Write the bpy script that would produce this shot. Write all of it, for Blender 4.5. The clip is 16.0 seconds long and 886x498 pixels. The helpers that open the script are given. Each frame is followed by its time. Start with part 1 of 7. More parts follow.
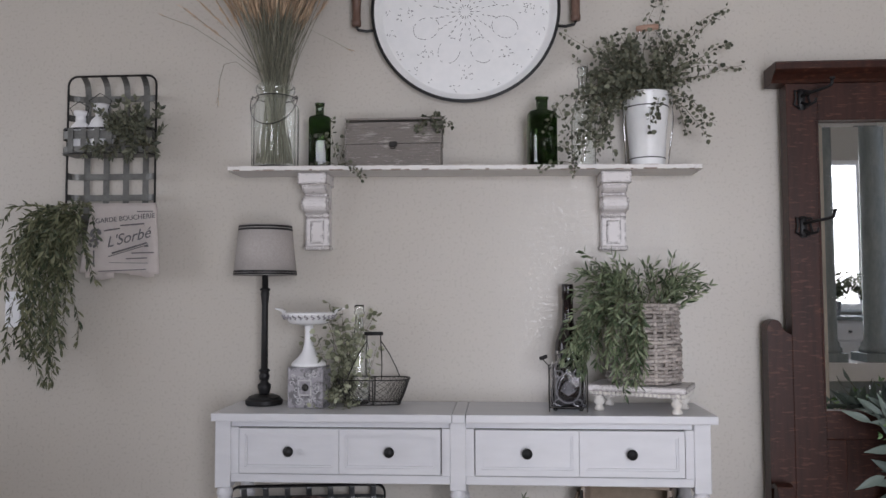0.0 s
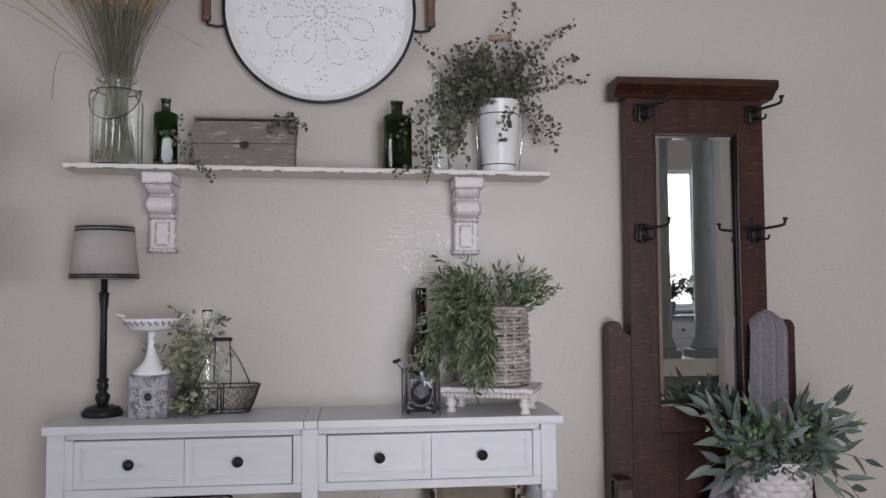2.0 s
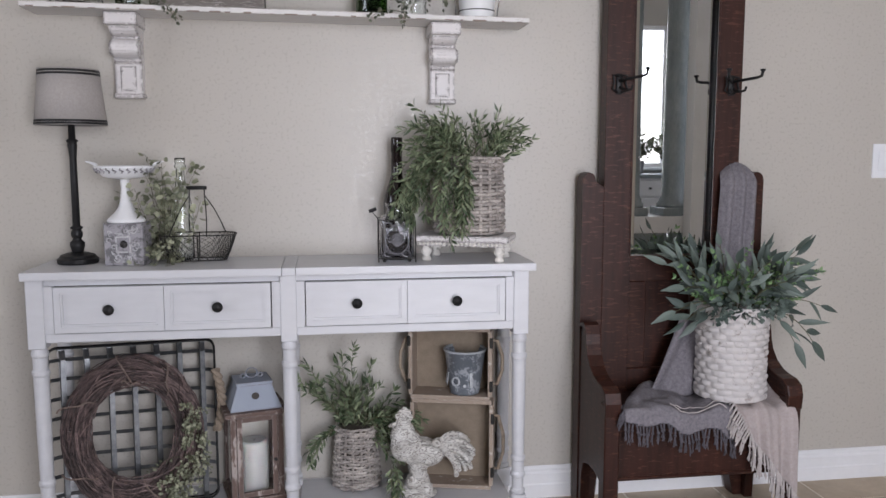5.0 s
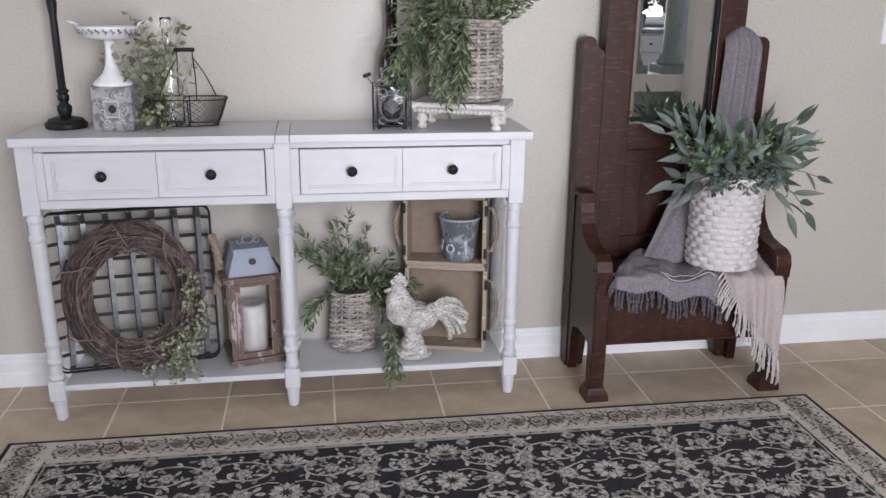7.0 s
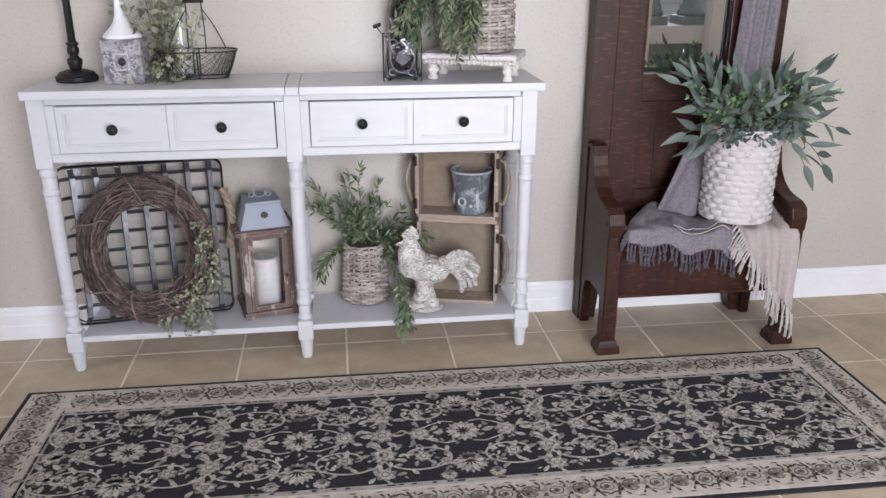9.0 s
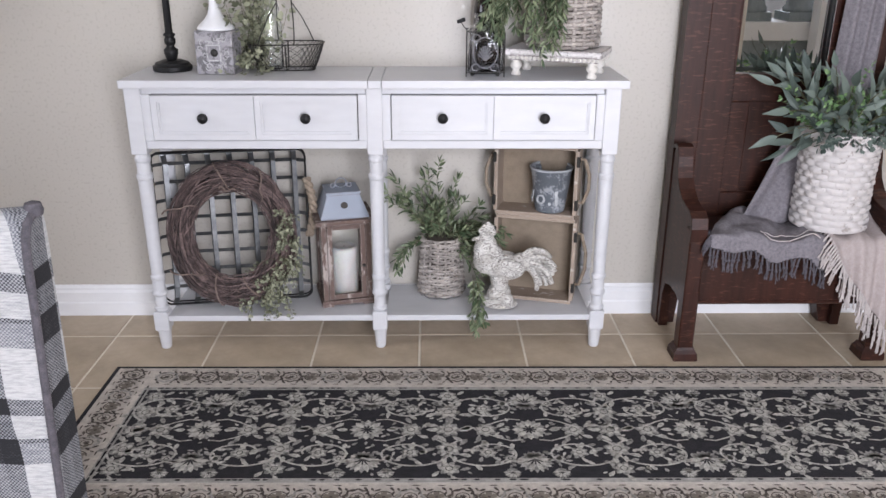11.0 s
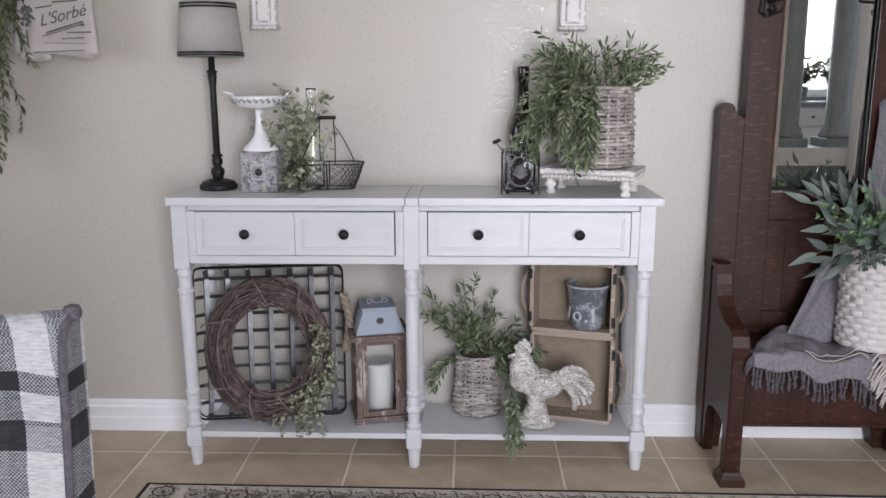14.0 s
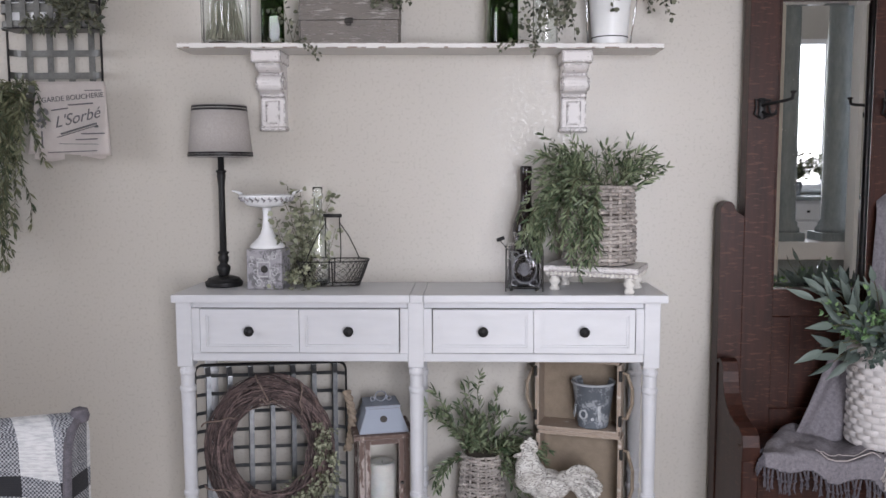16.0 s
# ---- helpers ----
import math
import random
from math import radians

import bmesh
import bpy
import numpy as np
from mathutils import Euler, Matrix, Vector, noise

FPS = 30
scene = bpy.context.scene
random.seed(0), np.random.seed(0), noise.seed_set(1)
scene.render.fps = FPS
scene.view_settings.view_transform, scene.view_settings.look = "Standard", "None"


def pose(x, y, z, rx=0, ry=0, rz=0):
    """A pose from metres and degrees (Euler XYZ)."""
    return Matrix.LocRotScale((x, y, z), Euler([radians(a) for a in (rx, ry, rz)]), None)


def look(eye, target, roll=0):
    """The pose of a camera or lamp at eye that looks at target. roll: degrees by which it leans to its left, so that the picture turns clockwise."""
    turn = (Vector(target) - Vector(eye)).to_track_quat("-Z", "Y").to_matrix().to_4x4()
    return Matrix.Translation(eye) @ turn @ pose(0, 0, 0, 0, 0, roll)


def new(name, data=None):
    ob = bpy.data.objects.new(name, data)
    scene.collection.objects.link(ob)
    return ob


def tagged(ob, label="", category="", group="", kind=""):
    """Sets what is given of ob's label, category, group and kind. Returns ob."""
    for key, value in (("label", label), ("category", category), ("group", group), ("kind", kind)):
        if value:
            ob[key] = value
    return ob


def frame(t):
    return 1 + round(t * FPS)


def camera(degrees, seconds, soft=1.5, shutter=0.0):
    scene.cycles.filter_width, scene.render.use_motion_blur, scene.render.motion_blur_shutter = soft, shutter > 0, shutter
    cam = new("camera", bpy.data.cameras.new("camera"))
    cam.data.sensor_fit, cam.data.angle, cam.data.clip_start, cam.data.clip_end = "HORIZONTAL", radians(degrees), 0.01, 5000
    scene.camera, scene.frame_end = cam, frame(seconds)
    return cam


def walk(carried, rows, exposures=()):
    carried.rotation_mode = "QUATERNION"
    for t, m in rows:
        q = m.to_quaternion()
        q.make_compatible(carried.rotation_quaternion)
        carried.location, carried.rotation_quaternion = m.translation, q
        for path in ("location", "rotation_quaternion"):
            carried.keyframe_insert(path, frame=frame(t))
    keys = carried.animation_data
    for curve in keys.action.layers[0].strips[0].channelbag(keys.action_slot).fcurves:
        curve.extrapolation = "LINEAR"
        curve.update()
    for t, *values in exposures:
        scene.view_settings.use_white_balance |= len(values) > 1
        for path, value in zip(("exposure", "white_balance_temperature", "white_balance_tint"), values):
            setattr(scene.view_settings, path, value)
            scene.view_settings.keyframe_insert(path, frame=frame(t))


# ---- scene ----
cam = camera(57.2, 16.0)
PATH = [
    (0, (0.114, -2.546, 1.163), (-0.023, -0.553, 1.273), -0.2),
    (0.5, (0.104, -2.545, 1.166), (0.052, -0.549, 1.277), -0.3),
    (1, (0.109, -2.541, 1.158), (0.196, -0.546, 1.278), -0.5),
    (1.5, (0.118, -2.542, 1.17), (0.308, -0.554, 1.281), -0.6),
    (2, (0.122, -2.542, 1.172), (0.336, -0.556, 1.282), -0.4),
    (2.5, (0.131, -2.545, 1.169), (0.353, -0.56, 1.278), -0.3),
    (3, (0.116, -2.548, 1.171), (0.362, -0.565, 1.257), -0.2),
    (3.5, (0.124, -2.546, 1.15), (0.371, -0.561, 1.164), -0.3),
    (4, (0.106, -2.543, 1.138), (0.374, -0.562, 1.066), -0.2),
    (6.5, (0.094, -2.532, 1.166), (0.39, -0.616, 0.676), 0.5),
    (7, (0.093, -2.521, 1.181), (0.391, -0.631, 0.597), 0.6),
    (7.5, (0.092, -2.527, 1.171), (0.391, -0.654, 0.539), 0.6),
    (8, (0.091, -2.525, 1.17), (0.393, -0.662, 0.507), 0.7),
    (10.5, (0.156, -2.525, 1.172), (0.235, -0.652, 0.475), -0.4),
    (11, (0.151, -2.525, 1.179), (0.183, -0.653, 0.476), 0.2),
    (11.5, (0.15, -2.528, 1.164), (0.149, -0.652, 0.471), 0.5),
    (12, (0.148, -2.525, 1.17), (0.128, -0.65, 0.473), 0.5),
    (12.5, (0.154, -2.526, 1.173), (0.122, -0.645, 0.492), 0.3),
    (13, (0.164, -2.534, 1.153), (0.112, -0.61, 0.612), 0.0),
    (13.5, (0.165, -2.535, 1.15), (0.103, -0.591, 0.685), -0.1),
    (14, (0.166, -2.533, 1.153), (0.098, -0.577, 0.745), -0.2),
    (14.5, (0.14, -2.538, 1.166), (0.089, -0.568, 0.82), -0.1),
    (15, (0.135, -2.54, 1.182), (0.085, -0.564, 0.881), -0.2),
    (15.5, (0.139, -2.539, 1.172), (0.084, -0.554, 0.934), -0.1),
    (16, (0.149, -2.541, 1.169), (0.084, -0.55, 0.984), -0.2),
]
EXPOSURES = [(0, -0.66), (3.0, -0.70), (4.2, -0.52), (6.5, -0.2), (7.5, 0.0), (8.0, 0.06), (10.5, 0.14), (12.5, 0.14), (13.5, -0.1), (14.2, -0.16), (14.8, -0.16), (16, -0.24)]
walk(cam, [(t, look(eye, target, roll)) for t, eye, target, roll in PATH], EXPOSURES)

# ---- world, sun, large lights ----
world = bpy.data.worlds.new("daylight")
scene.world = world
world.use_nodes = True
wn = world.node_tree.nodes
sky = wn.new("ShaderNodeTexSky")
sky.sky_type, sky.sun_disc = "NISHITA", False
sky.sun_elevation, sky.sun_rotation = radians(40), radians(150)
wn["Background"].inputs["Strength"].default_value = 0.12
world.node_tree.links.new(sky.outputs["Color"], wn["Background"].inputs["Color"])


def window_light(name, m, width, height, watts, colour):
    data = bpy.data.lights.new(name, "AREA")
    data.shape, data.size, data.size_y, data.energy, data.color = "RECTANGLE", width, height, watts, colour
    ob = new(name, data)
    ob.matrix_world = m
    return ob


DAY = (0.871, 0.886, 1.0)
window_light("patio_daylight", look((0.90, -3.78, 1.10), (0.90, 0, 1.10)), 1.3, 2.0, 151, DAY)
window_light("kitchen_daylight", look((3.75, -6.08, 1.75), (3.75, 0, 1.75)), 1.9, 1.5, 62, DAY)
window_light("side_daylight", look((-3.62, -2.3, 1.6), (0, -2.3, 1.6)), 1.8, 1.6, 54, DAY)


# ---- materials ----
class Nodes:
    """A small builder round one node material."""

    def __init__(self, name):
        self.mat = bpy.data.materials.new(name)
        self.mat.use_nodes = True
        self.tree = self.mat.node_tree
        self.bsdf = self.tree.nodes["Principled BSDF"]
        self.coord = self.tree.nodes.new("ShaderNodeTexCoord")

    def node(self, kind, **values):
        n = self.tree.nodes.new(kind)
        for k, v in values.items():
            n.inputs[k].default_value = v
        return n

    def link(self, a, b):
        self.tree.links.new(a, b)

    def mapped(self, scale=(1, 1, 1)):
        n = self.node("ShaderNodeMapping", Scale=scale)
        self.link(self.coord.outputs["Object"], n.inputs["Vector"])
        return n.outputs["Vector"]

    def noise(self, scale, detail=4, stretch=(1, 1, 1), rough=0.55):
        n = self.node("ShaderNodeTexNoise", Scale=scale, Detail=detail, Roughness=rough)
        self.link(self.mapped(stretch), n.inputs["Vector"])
        return n.outputs["Fac"]

    def ramp(self, fac, *stops):
        n = self.tree.nodes.new("ShaderNodeValToRGB")
        el = n.color_ramp.elements
        while len(el) < len(stops):
            el.new(0.5)
        for e, (p, c) in zip(el, stops):
            e.position = p
            e.color = (*c, 1) if len(c) == 3 else c
        self.link(fac, n.inputs["Fac"])
        return n.outputs["Color"]

    def mix(self, fac, a, b, mode="MIX"):
        n = self.tree.nodes.new("ShaderNodeMix")
        n.data_type, n.blend_type = "RGBA", mode
        for sock, v in ((n.inputs[0], fac), (n.inputs[6], a), (n.inputs[7], b)):
            if isinstance(v, (int, float)):
                sock.default_value = v
            elif isinstance(v, tuple):
                sock.default_value = (*v, 1)
            else:
                self.link(v, sock)
        return n.outputs[2]

    def math(self, op, a, b=0.0):
        n = self.tree.nodes.new("ShaderNodeMath")
        n.operation = op
        for sock, v in zip(n.inputs, (a, b)):
            if isinstance(v, (int, float)):
                sock.default_value = v
            else:
                self.link(v, sock)
        return n.outputs[0]

    def bump(self, height, strength, distance):
        n = self.node("ShaderNodeBump", Strength=strength, Distance=distance)
        self.link(height, n.inputs["Height"])
        self.link(n.outputs["Normal"], self.bsdf.inputs["Normal"])

    def set(self, **values):
        for k, v in values.items():
            sock = self.bsdf.inputs[k.replace("_", " ")]
            if isinstance(v, (int, float)):
                sock.default_value = v
            elif isinstance(v, tuple):
                sock.default_value = (*v, 1)
            else:
                self.link(v, sock)
        return self


def surface(name, dark, light, rough=0.5, scale=30, stretch=(1, 1, 1), bump=0.2, distance=0.002, metal=0.0, per_piece=0.0, fine=6.0, **more):
    """Two scales of variation between two colours, with a matching fine relief."""
    n = Nodes(name)
    big, small = n.noise(scale, 5, stretch), n.noise(scale * fine, 3, stretch)
    both = n.math("ADD", n.math("MULTIPLY", big, 0.6), n.math("MULTIPLY", small, 0.4))
    colour = n.ramp(both, (0.32, dark), (0.68, light))
    if per_piece:
        info = n.tree.nodes.new("ShaderNodeObjectInfo")
        geo = n.tree.nodes.new("ShaderNodeNewGeometry")
        r = n.math("FRACT", n.math("ADD", info.outputs["Random"], geo.outputs["Random Per Island"]))
        hsv = n.node("ShaderNodeHueSaturation")
        n.link(n.math("ADD", n.math("MULTIPLY", r, per_piece), 1 - per_piece / 2), hsv.inputs["Value"])
        n.link(colour, hsv.inputs["Color"])
        colour = hsv.outputs["Color"]
    n.set(Base_Color=colour, Roughness=rough, Metallic=metal, **more)
    n.bump(both, bump, distance)
    return n.mat


def wall_paint():
    n = Nodes("textured_wall_paint")
    v = n.noise(110, 3, (1, 1, 1), 0.5)
    knock = n.ramp(v, (0.555, (0, 0, 0)), (0.61, (1, 1, 1)))
    fine = n.noise(300, 2)
    h = n.math("ADD", knock, n.math("MULTIPLY", fine, 0.15))
    tone = n.ramp(n.noise(1.3, 3), (0.3, (0.462, 0.432, 0.388)), (0.7, (0.494, 0.463, 0.415)))
    n.set(Base_Color=tone, Roughness=n.math("SUBTRACT", 0.44, n.math("MULTIPLY", knock, 0.252)), Specular_IOR_Level=0.53)
    n.bump(h, 0.09, 0.0006)
    return n.mat


def painted(name, coat, wood, amount=0.62, rough=0.5, scale=14, stretch=(1, 1, 1), bump=0.3, edge=0.0):
    """Worn paint over wood that shows where the paint has gone."""
    n = Nodes(name)
    worn = n.ramp(n.math("ADD", n.math("MULTIPLY", n.noise(scale, 6, stretch, 0.7), 0.75), n.math("MULTIPLY", n.noise(scale * 7, 3, stretch), 0.25)),
                  (amount, (0, 0, 0)), (amount + 0.05, (1, 1, 1)))
    if edge:
        bev = n.node("ShaderNodeBevel", Radius=edge)
        bev.samples = 4
        geo = n.tree.nodes.new("ShaderNodeNewGeometry")
        dot = n.tree.nodes.new("ShaderNodeVectorMath")
        dot.operation = "DOT_PRODUCT"
        n.link(bev.outputs["Normal"], dot.inputs[0])
        n.link(geo.outputs["Normal"], dot.inputs[1])
        rub = n.math("MULTIPLY", n.ramp(dot.outputs["Value"], (0.86, (1, 1, 1)), (0.99, (0, 0, 0))), n.ramp(n.noise(scale * 3, 3), (0.38, (0, 0, 0)), (0.48, (1, 1, 1))))
        worn = n.math("MAXIMUM", worn, rub)
    tone = n.ramp(n.noise(scale * 0.5, 4), (0.3, tuple(c * 0.93 for c in coat)), (0.7, coat))
    n.set(Base_Color=n.mix(worn, tone, wood), Roughness=rough)
    n.bump(n.math("SUBTRACT", n.noise(scale * 6, 3, stretch), n.math("MULTIPLY", worn, 0.8)), bump, 0.0015)
    return n.mat


def oak():
    n = Nodes("dark_quartersawn_oak")
    grain = n.noise(14, 6, (3.5, 3.5, 0.35), 0.65)
    fleck = n.ramp(n.noise(60, 3, (0.5, 0.5, 2.6), 0.55), (0.575, (0, 0, 0)), (0.65, (1, 1, 1)))
    base = n.ramp(grain, (0.3, (0.017, 0.0056, 0.0036)), (0.7, (0.046, 0.0142, 0.0088)))
    n.set(Base_Color=n.mix(n.math("MULTIPLY", fleck, 0.42), base, (0.125, 0.052, 0.032)), Roughness=0.42, Specular_IOR_Level=0.30)
    n.bump(grain, 0.12, 0.001)
    return n.mat


def clear_glass(name, tint=(1, 1, 1), rough=0.02, ior=1.45, ripple=0.0):
    n = Nodes(name)
    n.set(Base_Color=tint, Roughness=rough, IOR=ior, Transmission_Weight=1.0)
    if ripple:
        n.bump(n.noise(40, 2), ripple, 0.002)
    return n.mat


def leafy(name, dark, light, rough=0.5):
    n = Nodes(name)
    info = n.tree.nodes.new("ShaderNodeObjectInfo")
    geo = n.tree.nodes.new("ShaderNodeNewGeometry")
    r = n.math("FRACT", n.math("ADD", info.outputs["Random"], geo.outputs["Random Per Island"]))
    f = n.math("ADD", n.math("MULTIPLY", r, 0.8), n.math("MULTIPLY", n.noise(60, 2), 0.2))
    n.set(Base_Color=n.ramp(f, (0.15, dark), (0.85, light)), Roughness=rough, Specular_IOR_Level=0.35, Subsurface_Weight=0.0)
    n.bump(n.noise(220, 2), 0.2, 0.001)
    return n.mat


def floor_tile():
    n = Nodes("beige_ceramic_tile")
    info = n.tree.nodes.new("ShaderNodeObjectInfo")
    a = n.ramp(n.noise(5, 6, (1, 1, 1), 0.65), (0.32, (0.35, 0.275, 0.19)), (0.68, (0.56, 0.462, 0.345)))
    hsv = n.node("ShaderNodeHueSaturation")
    n.link(n.math("ADD", 0.92, n.math("MULTIPLY", info.outputs["Random"], 0.16)), hsv.inputs["Value"])
    n.link(n.mix(n.ramp(n.noise(45, 4), (0.35, (0, 0, 0)), (0.65, (0.35, 0.35, 0.35))), a, (0.42, 0.34, 0.26)), hsv.inputs["Color"])
    n.set(Base_Color=hsv.outputs["Color"], Roughness=n.math("ADD", 0.4, n.math("MULTIPLY", n.noise(12, 3), 0.25)))
    n.bump(n.noise(30, 4), 0.15, 0.002)
    return n.mat


M = {}
M["wall"] = wall_paint()
M["ceiling"] = surface("ceiling_paint", (0.70, 0.69, 0.66), (0.76, 0.75, 0.72), 0.8, 30, bump=0.4)
M["trim"] = surface("white_trim_paint", (0.74, 0.74, 0.75), (0.80, 0.80, 0.81), 0.35, 6, bump=0.05)
M["tile"] = floor_tile()
M["grout"] = surface("cream_grout", (0.66, 0.60, 0.50), (0.78, 0.72, 0.62), 0.85, 40)
M["table"] = surface("pale_grey_table_paint", (0.55, 0.55, 0.567), (0.615, 0.615, 0.633), 0.38, 9, (0.25, 1, 1), bump=0.12, distance=0.001)
M["black"] = surface("black_painted_metal", (0.007, 0.007, 0.008), (0.015, 0.0145, 0.0145), 0.46, 50, bump=0.15, distance=0.001, Specular_IOR_Level=0.28)
M["dark_gap"] = surface("unlit_wood", (0.05, 0.045, 0.04), (0.08, 0.07, 0.065), 0.8)
M["oak"] = oak()
M["mirror"] = Nodes("silvered_mirror").set(Base_Color=(0.93, 0.94, 0.935), Metallic=1.0, Roughness=0.015).mat
M["chippy"] = painted("chippy_white_paint", (0.72, 0.69, 0.68), (0.10, 0.08, 0.07), 0.585, 0.55, 26, edge=0.012)
M["chippy_shelf"] = painted("worn_white_board_paint", (0.70, 0.68, 0.66), (0.27, 0.22, 0.18), 0.60, 0.55, 9, (0.35, 1.5, 1.5), edge=0.005)
M["bare_wood"] = surface("bare_brown_wood", (0.16, 0.12, 0.095), (0.30, 0.24, 0.19), 0.8, 60)
M["rug_dark"] = surface("charcoal_rug_pile", (0.0055, 0.005, 0.007), (0.023, 0.0205, 0.026), 0.95, 60, bump=0.6, distance=0.004)
M["rug_cream"] = surface("cream_rug_pile", (0.40, 0.36, 0.32), (0.64, 0.58, 0.52), 0.95, 60, bump=0.6, distance=0.004)
M["rug_grey"] = surface("grey_rug_pile", (0.24, 0.23, 0.215), (0.44, 0.42, 0.39), 0.95, 70, bump=0.6, distance=0.004)
M["column"] = surface("blue_grey_column_paint", (0.20, 0.235, 0.25), (0.32, 0.355, 0.365), 0.27, 12, (1, 1, 0.3))


# ---- mesh helpers ----
def part(name, bm, material, parent=None, label="", smooth=False):
    me = bpy.data.meshes.new(name)
    if smooth:
        for f in bm.faces:
            f.smooth = True
    bm.to_mesh(me)
    bm.free()
    me.materials.append(M[material])
    ob = new(name, me)
    ob.parent = parent
    if label:
        ob["label"] = label
    return ob


def thing(name, label, category, at=(0, 0, 0), turn=0.0, group="", kind=""):
    ob = new(name)
    ob.empty_display_size = 0.05
    ob.matrix_basis = pose(*at, 0, 0, turn)
    return tagged(ob, label, category, group, kind)


def single(name, bm, material, label, category, group="", kind="", smooth=False):
    return tagged(part(name, bm, material, smooth=smooth), label, category, group, kind)


def shared(name, me, parent, m):
    ob = new(name, me)
    ob.parent = parent
    ob.matrix_basis = m
    return ob


def box(bm, x0, x1, y0, y1, z0, z1, bevel=0.0, seg=1, turn=None):
    vs = [bm.verts.new((x, y, z)) for x in (x0, x1) for y in (y0, y1) for z in (z0, z1)]
    q = ((0, 1, 3, 2), (4, 6, 7, 5), (0, 4, 5, 1), (2, 3, 7, 6), (0, 2, 6, 4), (1, 5, 7, 3))
    fs = [bm.faces.new([vs[i] for i in f]) for f in q]
    if turn is not None:
        bmesh.ops.transform(bm, matrix=turn, verts=vs)
    if bevel:
        es = list({e for f in fs for e in f.edges})
        bmesh.ops.bevel(bm, geom=es, offset=bevel, segments=seg, profile=0.7, affect="EDGES", clamp_overlap=True)
    return bm


def boxed(*a, **k):
    return box(bmesh.new(), *a, **k)


def lathe(bm, profile, seg=32, at=(0, 0, 0), close=False, sx=1.0, sy=1.0, square=0.0):
    """Turns (radius, height) pairs round z. square: how far the section goes to a rounded square."""
    rings = []
    for r, z in profile:
        ring = []
        for i in range(seg):
            a = 2 * math.pi * i / seg
            k = 1.0
            if square:
                p = 2 + 6 * square
                k = (abs(math.cos(a)) ** p + abs(math.sin(a)) ** p) ** (-1 / p)
            ring.append(bm.verts.new((at[0] + r * sx * k * math.cos(a), at[1] + r * sy * k * math.sin(a), at[2] + z)))
        rings.append(ring)
    pairs = list(zip(rings, rings[1:]))
    if close:
        pairs.append((rings[-1], rings[0]))
    for lo, hi in pairs:
        for i in range(seg):
            j = (i + 1) % seg
            bm.faces.new((lo[i], lo[j], hi[j], hi[i]))
    if not close:
        for ring, flip in ((rings[0], True), (rings[-1], False)):
            if (Vector(ring[0].co) - Vector(ring[seg // 2].co)).length > 1e-4:
                bm.faces.new(ring[::-1] if flip else ring)
    return bm


def tube(bm, points, radius, seg=6, closed=False, taper=None, flat=1.0):
    """A round (or flattened) rod along points."""
    pts = [Vector(p) for p in points]
    n = len(pts)
    rings = []
    up = None
    for i, p in enumerate(pts):
        a = pts[(i - 1) % n] if (closed or i) else p
        b = pts[(i + 1) % n] if (closed or i < n - 1) else p
        d = (b - a).normalized()
        if up is None:
            up = d.orthogonal().normalized()
        up = (up - d * up.dot(d))
        up = up.normalized() if up.length > 1e-6 else d.orthogonal().normalized()
        side = d.cross(up)
        r = radius * (1 if taper is None else 1 + (taper - 1) * i / max(1, n - 1))
        rings.append([bm.verts.new(p + (up * math.cos(2 * math.pi * k / seg) * flat + side * math.sin(2 * math.pi * k / seg)) * r) for k in range(seg)])
    for i in range(n if closed else n - 1):
        lo, hi = rings[i], rings[(i + 1) % n]
        for k in range(seg):
            j = (k + 1) % seg
            bm.faces.new((lo[k], lo[j], hi[j], hi[k]))
    if not closed:
        bm.faces.new(rings[0][::-1])
        bm.faces.new(rings[-1])
    return bm


def extrude_profile(bm, outline, axis, a, b, bevel=0.0):
    """A closed outline of pairs pushed from a to b along x ('x': pairs are y, z), y ('y': x, z) or z ('z': x, y)."""
    def at(u, v, w):
        return (w, u, v) if axis == "x" else (u, w, v) if axis == "y" else (u, v, w)
    lo = [bm.verts.new(at(u, v, a)) for u, v in outline]
    hi = [bm.verts.new(at(u, v, b)) for u, v in outline]
    n = len(outline)
    fs = [bm.faces.new(lo), bm.faces.new(hi[::-1])]
    for i in range(n):
        j = (i + 1) % n
        fs.append(bm.faces.new((lo[j], lo[i], hi[i], hi[j])))
    bmesh.ops.recalc_face_normals(bm, faces=fs)
    if bevel:
        es = [e for e in {e for f in fs[:2] for e in f.edges}]
        bmesh.ops.bevel(bm, geom=es, offset=bevel, segments=2, profile=0.6, affect="EDGES", clamp_overlap=True)
    return bm


def arc(cx, cy, r, a0, a1, n=8):
    return [(cx + r * math.cos(radians(a0 + (a1 - a0) * i / n)), cy + r * math.sin(radians(a0 + (a1 - a0) * i / n))) for i in range(n + 1)]


# ---- the room ----
def wall_with_windows(name, axis, at, thick, u0, u1, height, holes):
    """A wall along x or y, in blocks round its window holes (u from, u to, z from, z to)."""
    bm = bmesh.new()

    def block(a, b, z0, z1):
        if b - a > 1e-6 and z1 - z0 > 1e-6:
            if axis == "x":
                box(bm, a, b, at, at + thick, z0, z1)
            else:
                box(bm, at, at + thick, a, b, z0, z1)
    u = u0
    for a, b, z0, z1 in holes:
        block(u, a, 0, height)
        block(a, b, 0, z0)
        block(a, b, z1, height)
        u = b
    block(u, u1, 0, height)
    return tagged(part(name, bm, "wall"), "beige textured painted wall", "wall", kind="structure")


